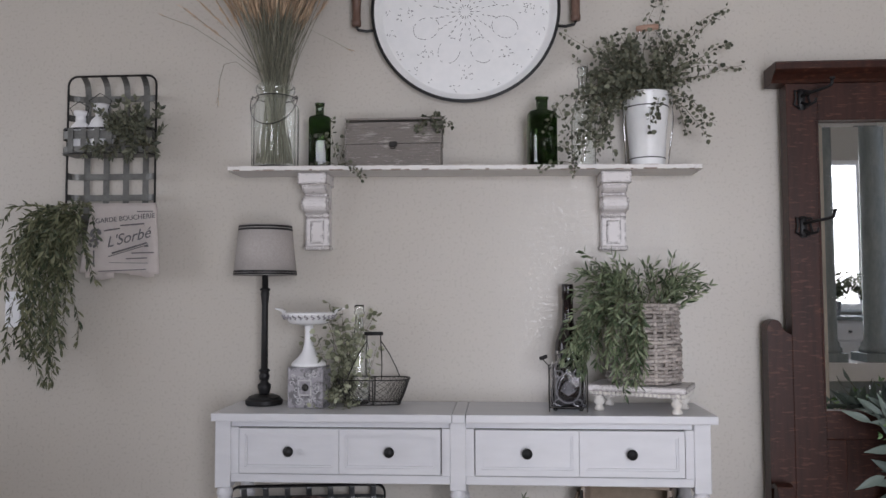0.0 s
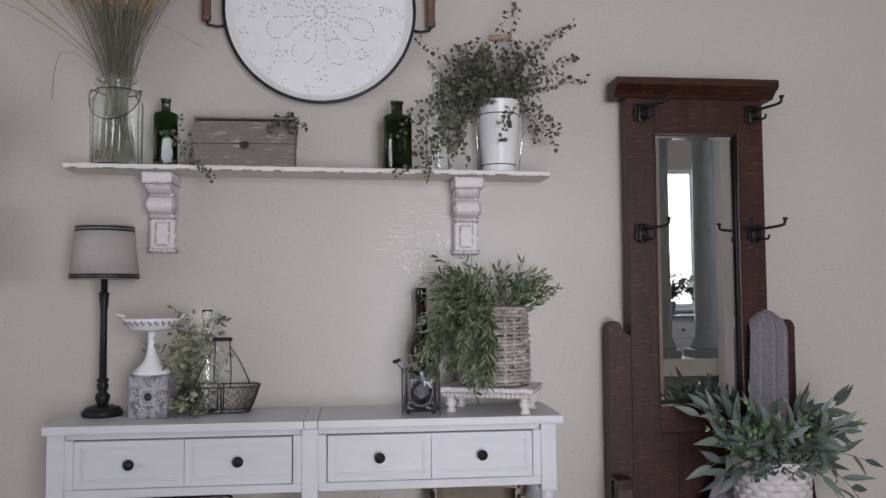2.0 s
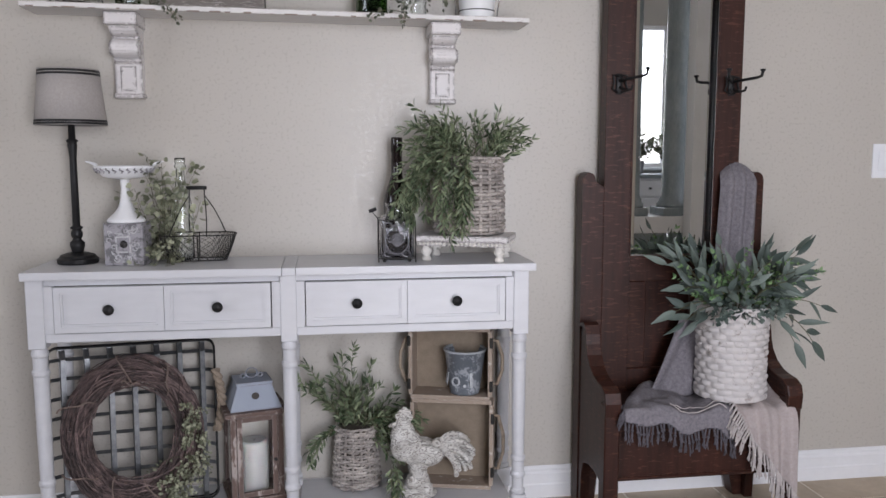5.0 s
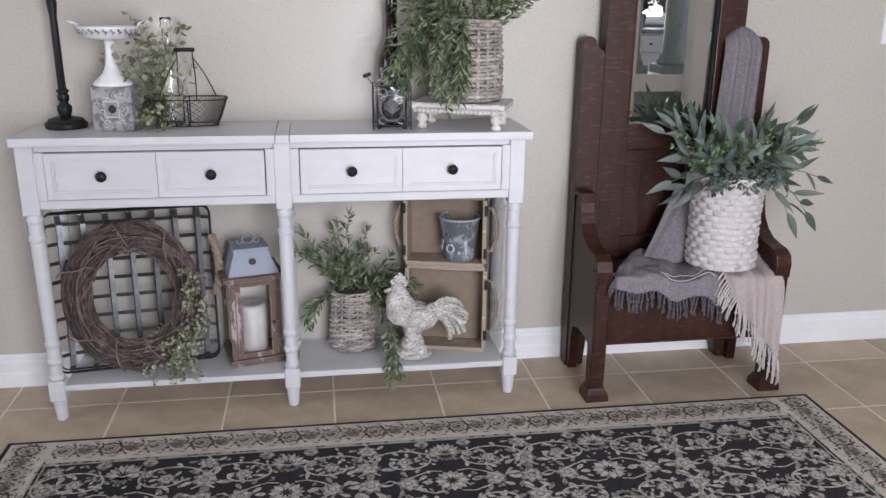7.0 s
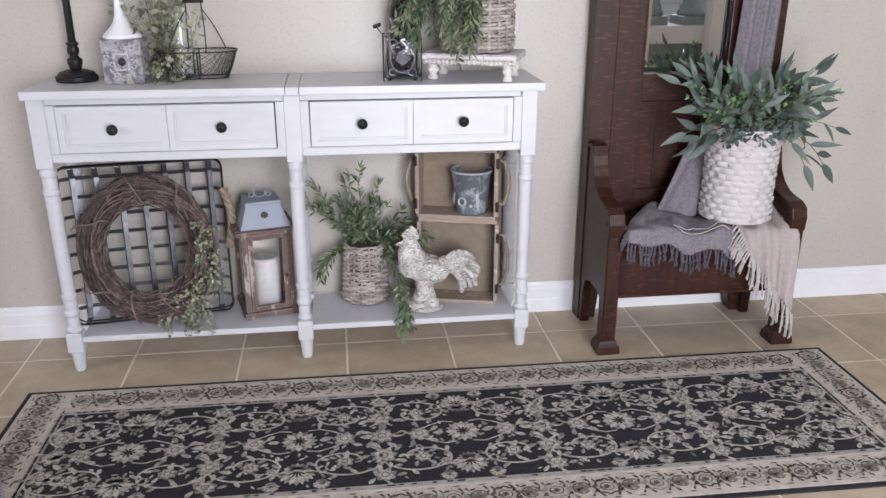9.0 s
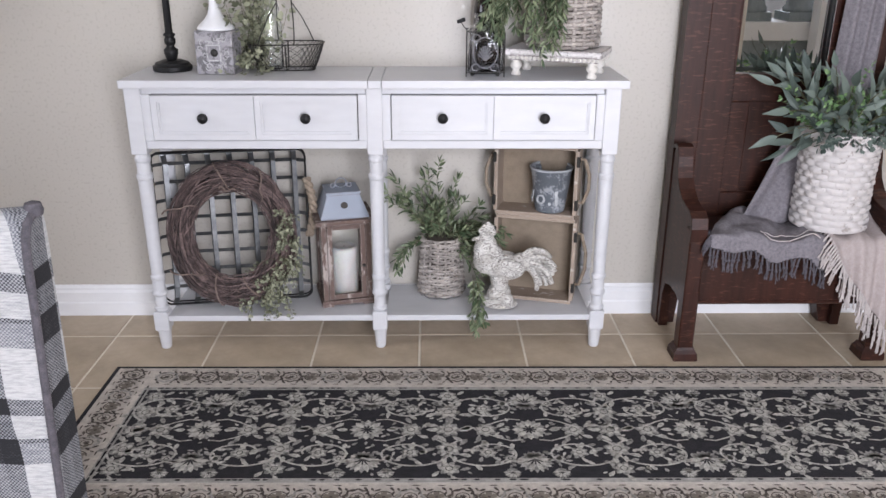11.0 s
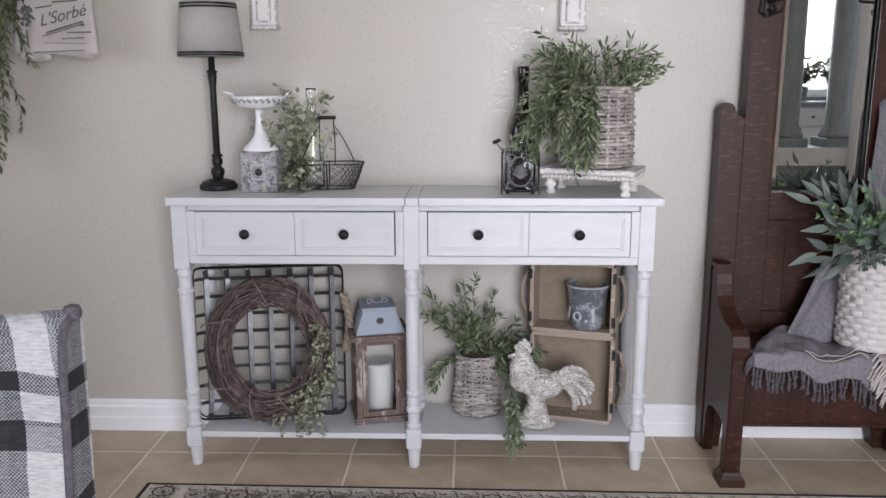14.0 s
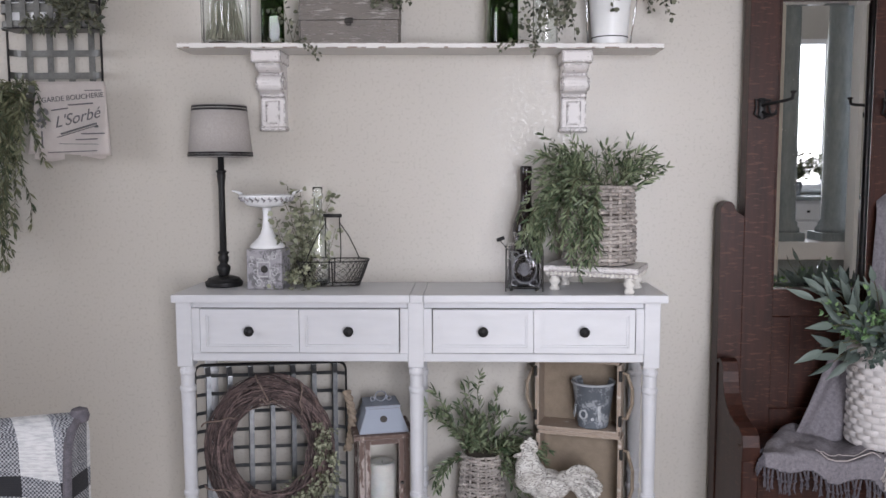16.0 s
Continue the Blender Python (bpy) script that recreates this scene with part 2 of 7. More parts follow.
H = 3.4
X0, X1, Y0 = -3.6, 5.4, -6.0
wall_with_windows("wall_north", "x", 0.0, 0.12, X0 - 0.12, X1 + 0.12, H, [])
wall_with_windows("wall_south", "x", -3.82, 0.12, X0 - 0.12, 2.14, H, [(0.25, 1.55, 0.10, 2.10)])
wall_with_windows("wall_return", "y", 2.14, 0.12, Y0, -3.70, H, [])
wall_with_windows("wall_kitchen", "x", Y0 - 0.12, 0.12, 2.14, X1 + 0.12, H, [(2.8, 4.7, 1.0, 2.5)])
wall_with_windows("wall_west", "y", X0 - 0.12, 0.12, -3.82, 0, H, [(-3.2, -1.4, 0.8, 2.4)])
wall_with_windows("wall_east", "y", X1, 0.12, Y0, 0, H, [])
tagged(part("ceiling", boxed(X0 - 0.12, X1 + 0.12, Y0 - 0.12, 0.12, H, H + 0.1), "ceiling"), "white textured ceiling", "ceiling", kind="structure")
floor = tagged(part("floor", boxed(X0 - 0.12, X1 + 0.12, Y0 - 0.12, 0.12, -0.1, -0.0012), "grout"), "beige ceramic tile floor with pale grout", "floor", kind="structure")


def baseboard(name, x0, x1):
    out = [(0, 0), (-0.016, 0), (-0.016, 0.045), (-0.0135, 0.05), (-0.0135, 0.082), (-0.009, 0.09), (-0.009, 0.098), (-0.004, 0.107), (0, 0.107)]
    tagged(part(name, extrude_profile(bmesh.new(), out, "x", x0, x1), "trim"), "white moulded baseboard", "baseboard", kind="structure")


baseboard("baseboard_1", X0, X1)


def window_unit(name, x0, x1, z0, z1, y, bars):
    w = thing(name, "white framed window, bright with daylight", "window", kind="structure")
    for n, a in (("window_frame", (x0, x1, z1 - 0.05, z1)), ("window_frame", (x0, x1, z0, z0 + 0.05)), ("window_frame", (x0, x0 + 0.05, z0 + 0.05, z1 - 0.05)), ("window_frame", (x1 - 0.05, x1, z0 + 0.05, z1 - 0.05))):
        part(n, boxed(a[0], a[1], y, y + 0.05, a[2], a[3]), "trim", w)
    for i in range(1, bars):
        x = x0 + (x1 - x0) * i / bars
        part("mullion", boxed(x - 0.025, x + 0.025, y, y + 0.05, z0 + 0.05, z1 - 0.05), "trim", w)
    part("window_sill", boxed(x0 - 0.04, x1 + 0.04, y + 0.045, y + 0.14, z0 - 0.03, z0, 0.004), "trim", w)


window_unit("window_1", 0.25, 1.55, 0.10, 2.10, -3.77, 2)
window_unit("window_2", 2.8, 4.7, 1.0, 2.5, Y0 - 0.07, 2)


# ---- console table ----
def turned_leg(bm, x, y):
    s = 0.0225
    lathe(bm, [(0.0125, 0.0), (0.0155, 0.004), (0.0195, 0.055), (0.0205, 0.0595)], 20, (x, y, 0))
    lathe(bm, [(0.0215, 0.0595), (0.0215, 0.065)], 20, (x, y, 0))
    box(bm, x - s, x + s, y - s, y + s, 0.065, 0.127, 0.003)
    prof = [(0.017, 0.127), (0.022, 0.132), (0.022, 0.139), (0.0175, 0.144), (0.0175, 0.176), (0.0225, 0.182), (0.0225, 0.190), (0.0185, 0.197),
            (0.0185, 0.228), (0.0218, 0.234), (0.0218, 0.242), (0.018, 0.248), (0.0195, 0.39), (0.0205, 0.540), (0.0235, 0.546), (0.0235, 0.555), (0.0195, 0.561), (0.0195, 0.592), (0.0225, 0.598), (0.0225, 0.606), (0.018, 0.618)]
    lathe(bm, prof, 20, (x, y, 0))
    box(bm, x - s, x + s, y - s, y + s, 0.618, 0.806, 0.002)
    return bm


def console_table():
    t = thing("console_table", "pale grey painted wooden console table with drawers and turned legs", "table")
    top = bmesh.new()
    box(top, -0.699, -0.0195, -0.286, -0.004, 0.806, 0.829, 0.004, 2)
    box(top, 0.0195, 0.703, -0.286, -0.004, 0.806, 0.829, 0.004, 2)
    box(top, -0.0185, 0.0185, -0.286, -0.004, 0.806, 0.829, 0.002)
    part("tabletop", top, "table", t)
    for x in (-0.669, -0.003, 0.663):
        for y in (-0.2475, -0.036):
            part("leg", turned_leg(bmesh.new(), x, y), "table", t, smooth=False)
    for x0, x1 in ((-0.6465, -0.0255), (0.0195, 0.6405)):
        part("upper_rail", boxed(x0, x1, -0.254, -0.240, 0.788, 0.806), "table", t)
        part("lower_rail", boxed(x0, x1, -0.266, -0.230, 0.634, 0.6585, 0.002), "table", t)
        part("side_stile", boxed(x0, x0 + 0.0225, -0.2655, -0.246, 0.6585, 0.7875), "table", t)
        part("side_stile", boxed(x1 - 0.0225, x1, -0.2655, -0.246, 0.6585, 0.7875), "table", t)
        part("drawer_box", boxed(x0 + 0.024, x1 - 0.024, -0.252, -0.045, 0.660, 0.787), "dark_gap", t)
        part("back_panel", boxed(x0, x1, -0.03, -0.02, 0.634, 0.806), "table", t)
        a, b = x0 + 0.026, x1 - 0.026
        mid = (a + b) / 2
        z0, z1, f = 0.6615, 0.7855, 0.022
        dr = part("drawer", boxed(a, b, -0.264, -0.252, z0, z1), "table", t, "drawer front with two recessed panels")
        for p, q in ((a, mid - 0.0008), (mid + 0.0008, b)):
            d = bmesh.new()
            for y, w, g in ((-0.2725, 0, f * 0.75), (-0.2685, f * 0.75, f)):
                o = [(p + w, z0 + w), (q - w, z0 + w), (q - w, z1 - w), (p + w, z1 - w)]
                i = [(p + g, z0 + g), (q - g, z0 + g), (q - g, z1 - g), (p + g, z1 - g)]
                vo, vi = [d.verts.new((x, y, z)) for x, z in o], [d.verts.new((x, y, z)) for x, z in i]
                wo, wi = [d.verts.new((x, -0.264, z)) for x, z in o], [d.verts.new((x, -0.264, z)) for x, z in i]
                for k in range(4):
                    j = (k + 1) % 4
                    d.faces.new((vo[k], vo[j], vi[j], vi[k]))
                    d.faces.new((vi[k], vi[j], wi[j], wi[k]))
                    d.faces.new((wo[k], wo[j], vo[j], vo[k]))
            part("panel_frame", d, "table", dr)
        for x in ((a + mid) / 2, (mid + b) / 2):
            k = lathe(bmesh.new(), [(0.006, 0), (0.0055, 0.008), (0.011, 0.012), (0.0145, 0.017), (0.0145, 0.021), (0.011, 0.026), (0.0, 0.028)], 20)
            bmesh.ops.transform(k, matrix=pose(x, -0.264, 0.7235, 90, 0, 0), verts=k.verts)
            part("knob", k, "black", dr, "round black metal knob", smooth=True)
        part("lower_shelf", boxed(x0 - 0.003, x1 + 0.003, -0.262, -0.02, 0.094, 0.112, 0.002), "table", t)
    for x in (-0.669, 0.663):
        part("side_rail", boxed(x - 0.01, x + 0.01, -0.226, -0.058, 0.634, 0.806), "table", t)
    return t


console_table()


# ---- wall shelf and corbels ----
def shelf_top(x):
    """Height of the shelf board, which hangs a little out of level."""
    return 1.5468 - 0.009 * x


def wall_shelf():
    bm = bmesh.new()
    rnd = random.Random(4)
    n = 60
    front = [(-0.709 + 1.420 * i / n, -0.142 + 0.0009 * math.sin(i * 1.7) + rnd.uniform(-0.0006, 0.0006)) for i in range(n + 1)]
    extrude_profile(bm, [(0.711, 0.0), (-0.709, 0.0)] + front, "z", -0.0145, 0.0)
    for v in bm.verts:
        v.co.z += shelf_top(v.co.x)
    shelf = thing("wall_shelf", "long worn white painted wooden shelf on two corbels", "shelf")
    part("board", bm, "chippy_shelf", shelf)
    edge = bmesh.new()
    for i in range(24):
        x = -0.69 + 1.38 * i / 23 + rnd.uniform(-0.02, 0.02)
        w = rnd.uniform(0.004, 0.022)
        box(edge, x - w, x + w, -0.1432, -0.1405, shelf_top(x) - 0.0150, shelf_top(x) - 0.0150 + rnd.uniform(0.0025, 0.005), 0.0008)
    tagged(part("chipped_edge", edge, "bare_wood", shelf, "chips of bare brown wood along the edge"), kind="stuff")
    return shelf


wall_shelf()


def corbel(x, z):
    c = thing("corbel", "chippy white carved wooden corbel bracket under the shelf", "corbel", (x, 0, z), group="corbels under the shelf")
    prof = [(0, 0), (-0.034, 0), (-0.036, 0.004), (-0.036, 0.096), (-0.042, 0.100), (-0.042, 0.108)]
    prof += [(-0.048, 0.112)] + [(-0.046 + u, v) for u, v in arc(-0.012, 0.137, 0.024, 250, 110, 6)] + [(-0.05, 0.163), (-0.05, 0.170)]
    prof += [(-0.072, 0.174), (-0.086, 0.182), (-0.092, 0.19), (-0.092, 0.196), (-0.098, 0.203), (-0.098, 0.2285), (0, 0.2285)]
    part("body", extrude_profile(bmesh.new(), prof, "x", -0.038, 0.038, 0.002), "chippy", c)
    part("cap", boxed(-0.045, 0.045, -0.116, 0, 0.194, 0.2290, 0.004, 2), "chippy", c)
    part("front_block", boxed(-0.022, 0.022, -0.041, -0.034, 0.016, 0.088, 0.002), "chippy", c)
    part("foot_block", boxed(-0.042, 0.042, -0.041, 0, -0.004, 0.010, 0.003), "chippy", c)
    part("scroll", lathe(bmesh.new(), [(0.0, -0.043), (0.019, -0.043), (0.019, 0.043), (0.0, 0.043)], 18), "chippy", c).matrix_basis = pose(0, -0.055, 0.137, 0, 90, 0)
    return c


corbel(-0.4535, 1.3055)
corbel(0.465, 1.298)


# ---- hall tree bench ----
def hall_tree():
    h = thing("hall_tree", "dark oak hall tree bench with mirror, coat hooks and seat", "hall tree")
    back = bmesh.new()
    y0, y1 = -0.085, -0.03
    xl, xr = 0.972, 1.420
    ml, mr, mb, mt = 1.063, 1.3325, 0.818, 1.674
    box(back, xl, ml, y0, y1, 0.30, 1.787, 0.001)
    box(back, mr, xr, y0, y1, 0.30, 1.787, 0.001)
    box(back, ml, mr, y0, y1, mt, 1.787, 0.0008)
    box(back, ml, mr, y0 + 0.004, y1, 0.735, mb, 0.002)
    box(back, ml + 0.06, mr - 0.06, y0 + 0.018, y1, 0.45, 0.735)
    box(back, ml, ml + 0.06, y0 + 0.008, y1, 0.45, 0.735, 0.003)
    box(back, mr - 0.06, mr, y0 + 0.008, y1, 0.45, 0.735, 0.003)
    box(back, ml, mr, y0 + 0.006, y1, 0.30, 0.45, 0.003)
    part("back_panel", back, "oak", h)
    for s, xa, xb in ((1, 0.901, xl), (-1, 1.508, xr)):
        w = abs(xb - xa)
        out = [(xa, 0.0), (xa, 1.058)] + [(xa + s * (0.022 + 0.022 * math.cos(radians(a))), 1.058 + 0.026 * math.sin(radians(a))) for a in range(180, -1, -30)]
        out += [(xa + s * 0.052, 1.050), (xb, 1.038), (xb, 0.12), (xa + s * 0.06, 0.0)]
        part("side_wing", extrude_profile(bmesh.new(), out, "y", y0, y1, 0.0015), "oak", h)
    crown = bmesh.new()
    prof = [(y1, 1.784), (-0.098, 1.784), (-0.104, 1.792), (-0.118, 1.804), (-0.132, 1.812), (-0.139, 1.817), (-0.139, 1.835), (-0.134, 1.840), (y1, 1.840)]
    extrude_profile(crown, prof, "x", 0.926, 1.452, 0.003)
    part("cornice", crown, "oak", h)
    mirror = bmesh.new()
    b = 0.018
    ys = y0 + 0.020
    o = [(ml, mb), (mr, mb), (mr, mt), (ml, mt)]
    i = [(ml + b, mb + b), (mr - b, mb + b), (mr - b, mt - b), (ml + b, mt - b)]
    vo = [mirror.verts.new((x, ys, z)) for x, z in o]
    vi = [mirror.verts.new((x, ys - 0.0009, z)) for x, z in i]
    vb = [mirror.verts.new((x, ys + 0.006, z)) for x, z in o]
    for k in range(4):
        j = (k + 1) % 4
        mirror.faces.new((vo[k], vo[j], vi[j], vi[k]))
        mirror.faces.new((vo[j], vo[k], vb[k], vb[j]))
    mirror.faces.new(vi)
    mirror.faces.new(vb[::-1])
    part("mirror", mirror, "mirror", h, "bevelled mirror glass")
    for x in (ml - 0.006, mr):
        part("mirror_bead", boxed(x, x + 0.006, y0 - 0.004, y0 + 0.02, mb, mt, 0.0015), "oak", h)
    # bench
    for xa, xb in ((0.897, 0.943), (1.467, 1.513)):
        prof = [(-0.089, 0.20), (-0.089, 0.580), (-0.10, 0.602), (-0.125, 0.612), (-0.150, 0.606), (-0.160, 0.582), (-0.164, 0.552), (-0.176, 0.520), (-0.202, 0.490), (-0.238, 0.470),
                (-0.275, 0.462), (-0.315, 0.458), (-0.340, 0.446), (-0.348, 0.420), (-0.346, 0.40), (-0.342, 0.20)]
        prof += [(-0.300, 0.185), (-0.288, 0.16), (-0.24, 0.175), (-0.18, 0.175), (-0.13, 0.16), (-0.115, 0.12), (-0.108, 0.0), (-0.089, 0.0)]
        part("arm_panel", extrude_profile(bmesh.new(), prof, "x", xa + 0.008, xb - 0.008, 0.003), "oak", h)
        strip = [(-0.100, 0.608), (-0.125, 0.618), (-0.152, 0.612), (-0.163, 0.585), (-0.168, 0.555), (-0.180, 0.524), (-0.205, 0.496), (-0.240, 0.476), (-0.276, 0.468), (-0.317, 0.464), (-0.345, 0.450), (-0.354, 0.420), (-0.350, 0.38)]
        inner = [(y + 0.014, z - 0.014) for y, z in strip]
        part("armrest", extrude_profile(bmesh.new(), strip + inner[::-1], "x", xa - 0.001, xb + 0.001, 0.003), "oak", h)
        part("front_post", boxed(xa, xb, -0.348, -0.300, 0.026, 0.415, 0.004), "oak", h)
        foot = bmesh.new()
        lathe(foot, [(0.034, 0.0), (0.036, 0.004), (0.034, 0.024), (0.028, 0.034), (0.025, 0.042)], 4)
        bmesh.ops.transform(foot, matrix=pose((xa + xb) / 2, -0.324, 0, 0, 0, 45) @ Matrix.Diagonal((1.42, 1.42, 1, 1)), verts=foot.verts)
        part("foot", foot, "oak", h)
    part("seat", boxed(0.936, 1.474, -0.340, -0.086, 0.356, 0.376, 0.004), "oak", h)
    part("front_apron", boxed(0.943, 1.467, -0.334, -0.316, 0.180, 0.355, 0.002), "oak", h)
    part("apron_bead", boxed(0.943, 1.467, -0.339, -0.317, 0.180, 0.192, 0.003), "oak", h)
    part("seat_box", boxed(0.945, 1.465, -0.315, -0.09, 0.20, 0.355), "oak", h)

    def hook(x, z, right):
        hk = bmesh.new()
        box(hk, x - 0.011, x + 0.011, y0 - 0.006, y0 + 0.001, z - 0.036, z + 0.028, 0.004)
        for s in (-1, 1):
            tube(hk, [(x + s * 0.005, y0 - 0.005, z + 0.02), (x + s * 0.022, y0 - 0.010, z + 0.022), (x + s * 0.018, y0 - 0.008, z), (x + s * 0.024, y0 - 0.01, z - 0.02), (x + s * 0.006, y0 - 0.005, z - 0.03)], 0.0035, 6)
        for s in (right,) if right else (-1, 1):
            tube(hk, [(x, y0 - 0.006, z + 0.006), (x + s * 0.018, y0 - 0.035, z + 0.010), (x + s * 0.046, y0 - 0.075, z + 0.015), (x + s * 0.054, y0 - 0.088, z + 0.019), (x + s * 0.055, y0 - 0.092, z + 0.034)], 0.0048, 8)
            lathe(hk, [(0.004, 0), (0.0085, 0.003), (0.0085, 0.007), (0.0, 0.009)], 10, (x + s * 0.055, y0 - 0.092, z + 0.032))
            tube(hk, [(x, y0 - 0.006, z - 0.014), (x + s * 0.012, y0 - 0.03, z - 0.026), (x + s * 0.022, y0 - 0.05, z - 0.022), (x + s * 0.024, y0 - 0.052, z - 0.010)], 0.004, 8)
        part("coat_hook", hk, "black", h, "dark cast-iron coat hook", smooth=True)
    hook(1.016, 1.740, 1)
    hook(1.382, 1.740, 1)
    hook(1.012, 1.360, 1)
    hook(1.382, 1.360, 0)
    return h


hall_tree()


# ---- more materials ----
M["glass"] = clear_glass("clear_bottle_glass", (0.95, 0.97, 0.96), 0.02, 1.45)
M["green_glass"] = clear_glass("deep_green_glass", (0.095, 0.19, 0.052), 0.04, 1.42, 0.15)
M["smoke_glass"] = clear_glass("smoky_pressed_glass", (0.66, 0.66, 0.68), 0.04, 1.4, 0.4)
M["pressed_glass"] = surface("frosted_raised_glass", (0.11, 0.11, 0.12), (0.22, 0.22, 0.235), 0.16, 40, bump=0.1)
M["brown_bottle"] = surface("dark_brown_glass", (0.012, 0.008, 0.008), (0.022, 0.015, 0.014), 0.12, 20, bump=0.05)
M["grass_straw"] = leafy("dry_straw_grass", (0.30, 0.205, 0.13), (0.60, 0.44, 0.30), 0.8)
M["grass_stem"] = leafy("grey_green_stem", (0.11, 0.112, 0.085), (0.32, 0.31, 0.235), 0.8)
M["leaf_willow"] = leafy("willow_leaf", (0.035, 0.05, 0.026), (0.18, 0.185, 0.105), 0.5)
M["leaf_fern"] = leafy("olive_grey_leaf", (0.045, 0.052, 0.034), (0.17, 0.175, 0.125), 0.55)
M["leaf_pale"] = leafy("pale_sage_leaf", (0.13, 0.14, 0.09), (0.38, 0.39, 0.275), 0.6)
M["leaf_ruscus"] = leafy("ruscus_leaf", (0.045, 0.072, 0.034), (0.235, 0.275, 0.165), 0.42)
M["leaf_eucalyptus"] = leafy("eucalyptus_leaf", (0.045, 0.064, 0.055), (0.155, 0.192, 0.165), 0.5)
M["leaf_bright"] = leafy("fresh_green_leaf", (0.09, 0.17, 0.07), (0.22, 0.33, 0.15), 0.5)
M["stem"] = surface("thin_stem", (0.06, 0.055, 0.03), (0.12, 0.11, 0.06), 0.7)
M["grey_wood"] = painted("weathered_grey_wood", (0.185, 0.165, 0.15), (0.44, 0.41, 0.38), 0.53, 0.8, 120, (0.13, 1, 1.1), 0.9, edge=0.004)
M["crate_wood"] = painted("rough_crate_wood", (0.33, 0.26, 0.205), (0.52, 0.46, 0.40), 0.56, 0.8, 22, (0.5, 1, 1), 0.6, edge=0.003)
M["crate_board"] = surface("brown_fibre_board", (0.21, 0.165, 0.12), (0.27, 0.215, 0.16), 0.85, 40)
M["lantern_wood"] = painted("red_brown_worn_wood", (0.135, 0.088, 0.072), (0.42, 0.36, 0.33), 0.55, 0.7, 22, (1, 1, 0.3), 0.4, edge=0.003)
M["lantern_roof"] = painted("blue_grey_worn_paint", (0.31, 0.345, 0.41), (0.20, 0.17, 0.16), 0.64, 0.6, 16, edge=0.003)
M["candle"] = Nodes("cream_candle_wax").set(Base_Color=(0.36, 0.345, 0.33), Roughness=0.5, Subsurface_Weight=0.15).mat
M["enamel"] = surface("white_enamel", (0.72, 0.73, 0.73), (0.80, 0.80, 0.80), 0.28, 8, bump=0.04)
M["ceramic"] = surface("white_glazed_ceramic", (0.72, 0.72, 0.73), (0.80, 0.80, 0.81), 0.3, 10, bump=0.06)
M["plaster"] = painted("whitewashed_plaster", (0.70, 0.67, 0.62), (0.30, 0.28, 0.25), 0.57, 0.8, 34, (1, 1, 1), 0.8)
M["carved"] = painted("grey_carved_plaster", (0.36, 0.345, 0.365), (0.15, 0.145, 0.15), 0.50, 0.7, 45, (1, 1, 1), 1.0)
M["carved_light"] = painted("rubbed_pale_plaster", (0.56, 0.55, 0.56), (0.22, 0.21, 0.22), 0.53, 0.7, 60, (1, 1, 1), 0.8)
M["iron"] = surface("dark_iron", (0.012, 0.011, 0.010), (0.035, 0.032, 0.029), 0.5, 60, metal=0.4)
M["strip_metal"] = surface("galvanised_strip", (0.085, 0.09, 0.095), (0.21, 0.215, 0.22), 0.36, 16, metal=0.75)
M["rack_metal"] = surface("dull_zinc", (0.095, 0.095, 0.09), (0.20, 0.20, 0.19), 0.45, 22, metal=0.7)
M["zinc"] = painted("blue_grey_zinc", (0.125, 0.14, 0.16), (0.33, 0.35, 0.375), 0.51, 0.5, 26)
M["chrome"] = surface("polished_steel", (0.55, 0.55, 0.55), (0.68, 0.68, 0.68), 0.18, 10, metal=1.0, bump=0.02)
M["linen"] = surface("grey_linen_shade", (0.33, 0.305, 0.29), (0.41, 0.38, 0.36), 0.9, 180, (1, 1, 1), bump=0.4, distance=0.001, fine=3)
M["wicker"] = surface("grey_brown_wicker", (0.16, 0.14, 0.125), (0.55, 0.50, 0.46), 0.75, 24, bump=0.4, per_piece=0.5)
# darkened wicker colour: the shade inside the baskets, painted in
M["wicker_shade"] = surface("shaded_inner_wicker", (0.05, 0.04, 0.033), (0.09, 0.075, 0.06), 0.9)
M["white_weave"] = painted("whitewashed_woven_strip", (0.58, 0.545, 0.53), (0.34, 0.30, 0.275), 0.56, 0.65, 30, (1, 1, 1), 0.4)
M["twig"] = surface("red_brown_vine", (0.026, 0.018, 0.018), (0.19, 0.132, 0.122), 0.75, 40, bump=0.6, per_piece=1.3)
M["rope"] = surface("jute_rope", (0.20, 0.155, 0.115), (0.40, 0.325, 0.25), 0.9, 90, bump=0.6)
M["throw_grey"] = surface("heathered_grey_throw", (0.115, 0.105, 0.116), (0.24, 0.222, 0.24), 0.95, 110, bump=0.7, fine=3)
M["throw_beige"] = surface("beige_throw", (0.34, 0.288, 0.275), (0.43, 0.375, 0.36), 0.95, 90, bump=0.6, fine=3)
M["fringe_dark"] = surface("charcoal_fringe", (0.045, 0.042, 0.05), (0.12, 0.11, 0.125), 0.95, 80)
M["fringe_light"] = surface("pale_fringe", (0.38, 0.34, 0.325), (0.52, 0.475, 0.455), 0.95, 80)
M["towel"] = surface("washed_linen_towel", (0.70, 0.645, 0.62), (0.78, 0.73, 0.70), 0.9, 40, bump=0.3)
M["ink"] = surface("grey_print", (0.09, 0.085, 0.09), (0.17, 0.165, 0.17), 0.9, 60)
M["plate"] = surface("white_switch_plastic", (0.74, 0.75, 0.78), (0.78, 0.79, 0.81), 0.35, 5, bump=0.02)
M["brown_wood"] = surface("brown_turned_wood", (0.085, 0.045, 0.032), (0.16, 0.095, 0.07), 0.5, 30, (1, 1, 0.3))
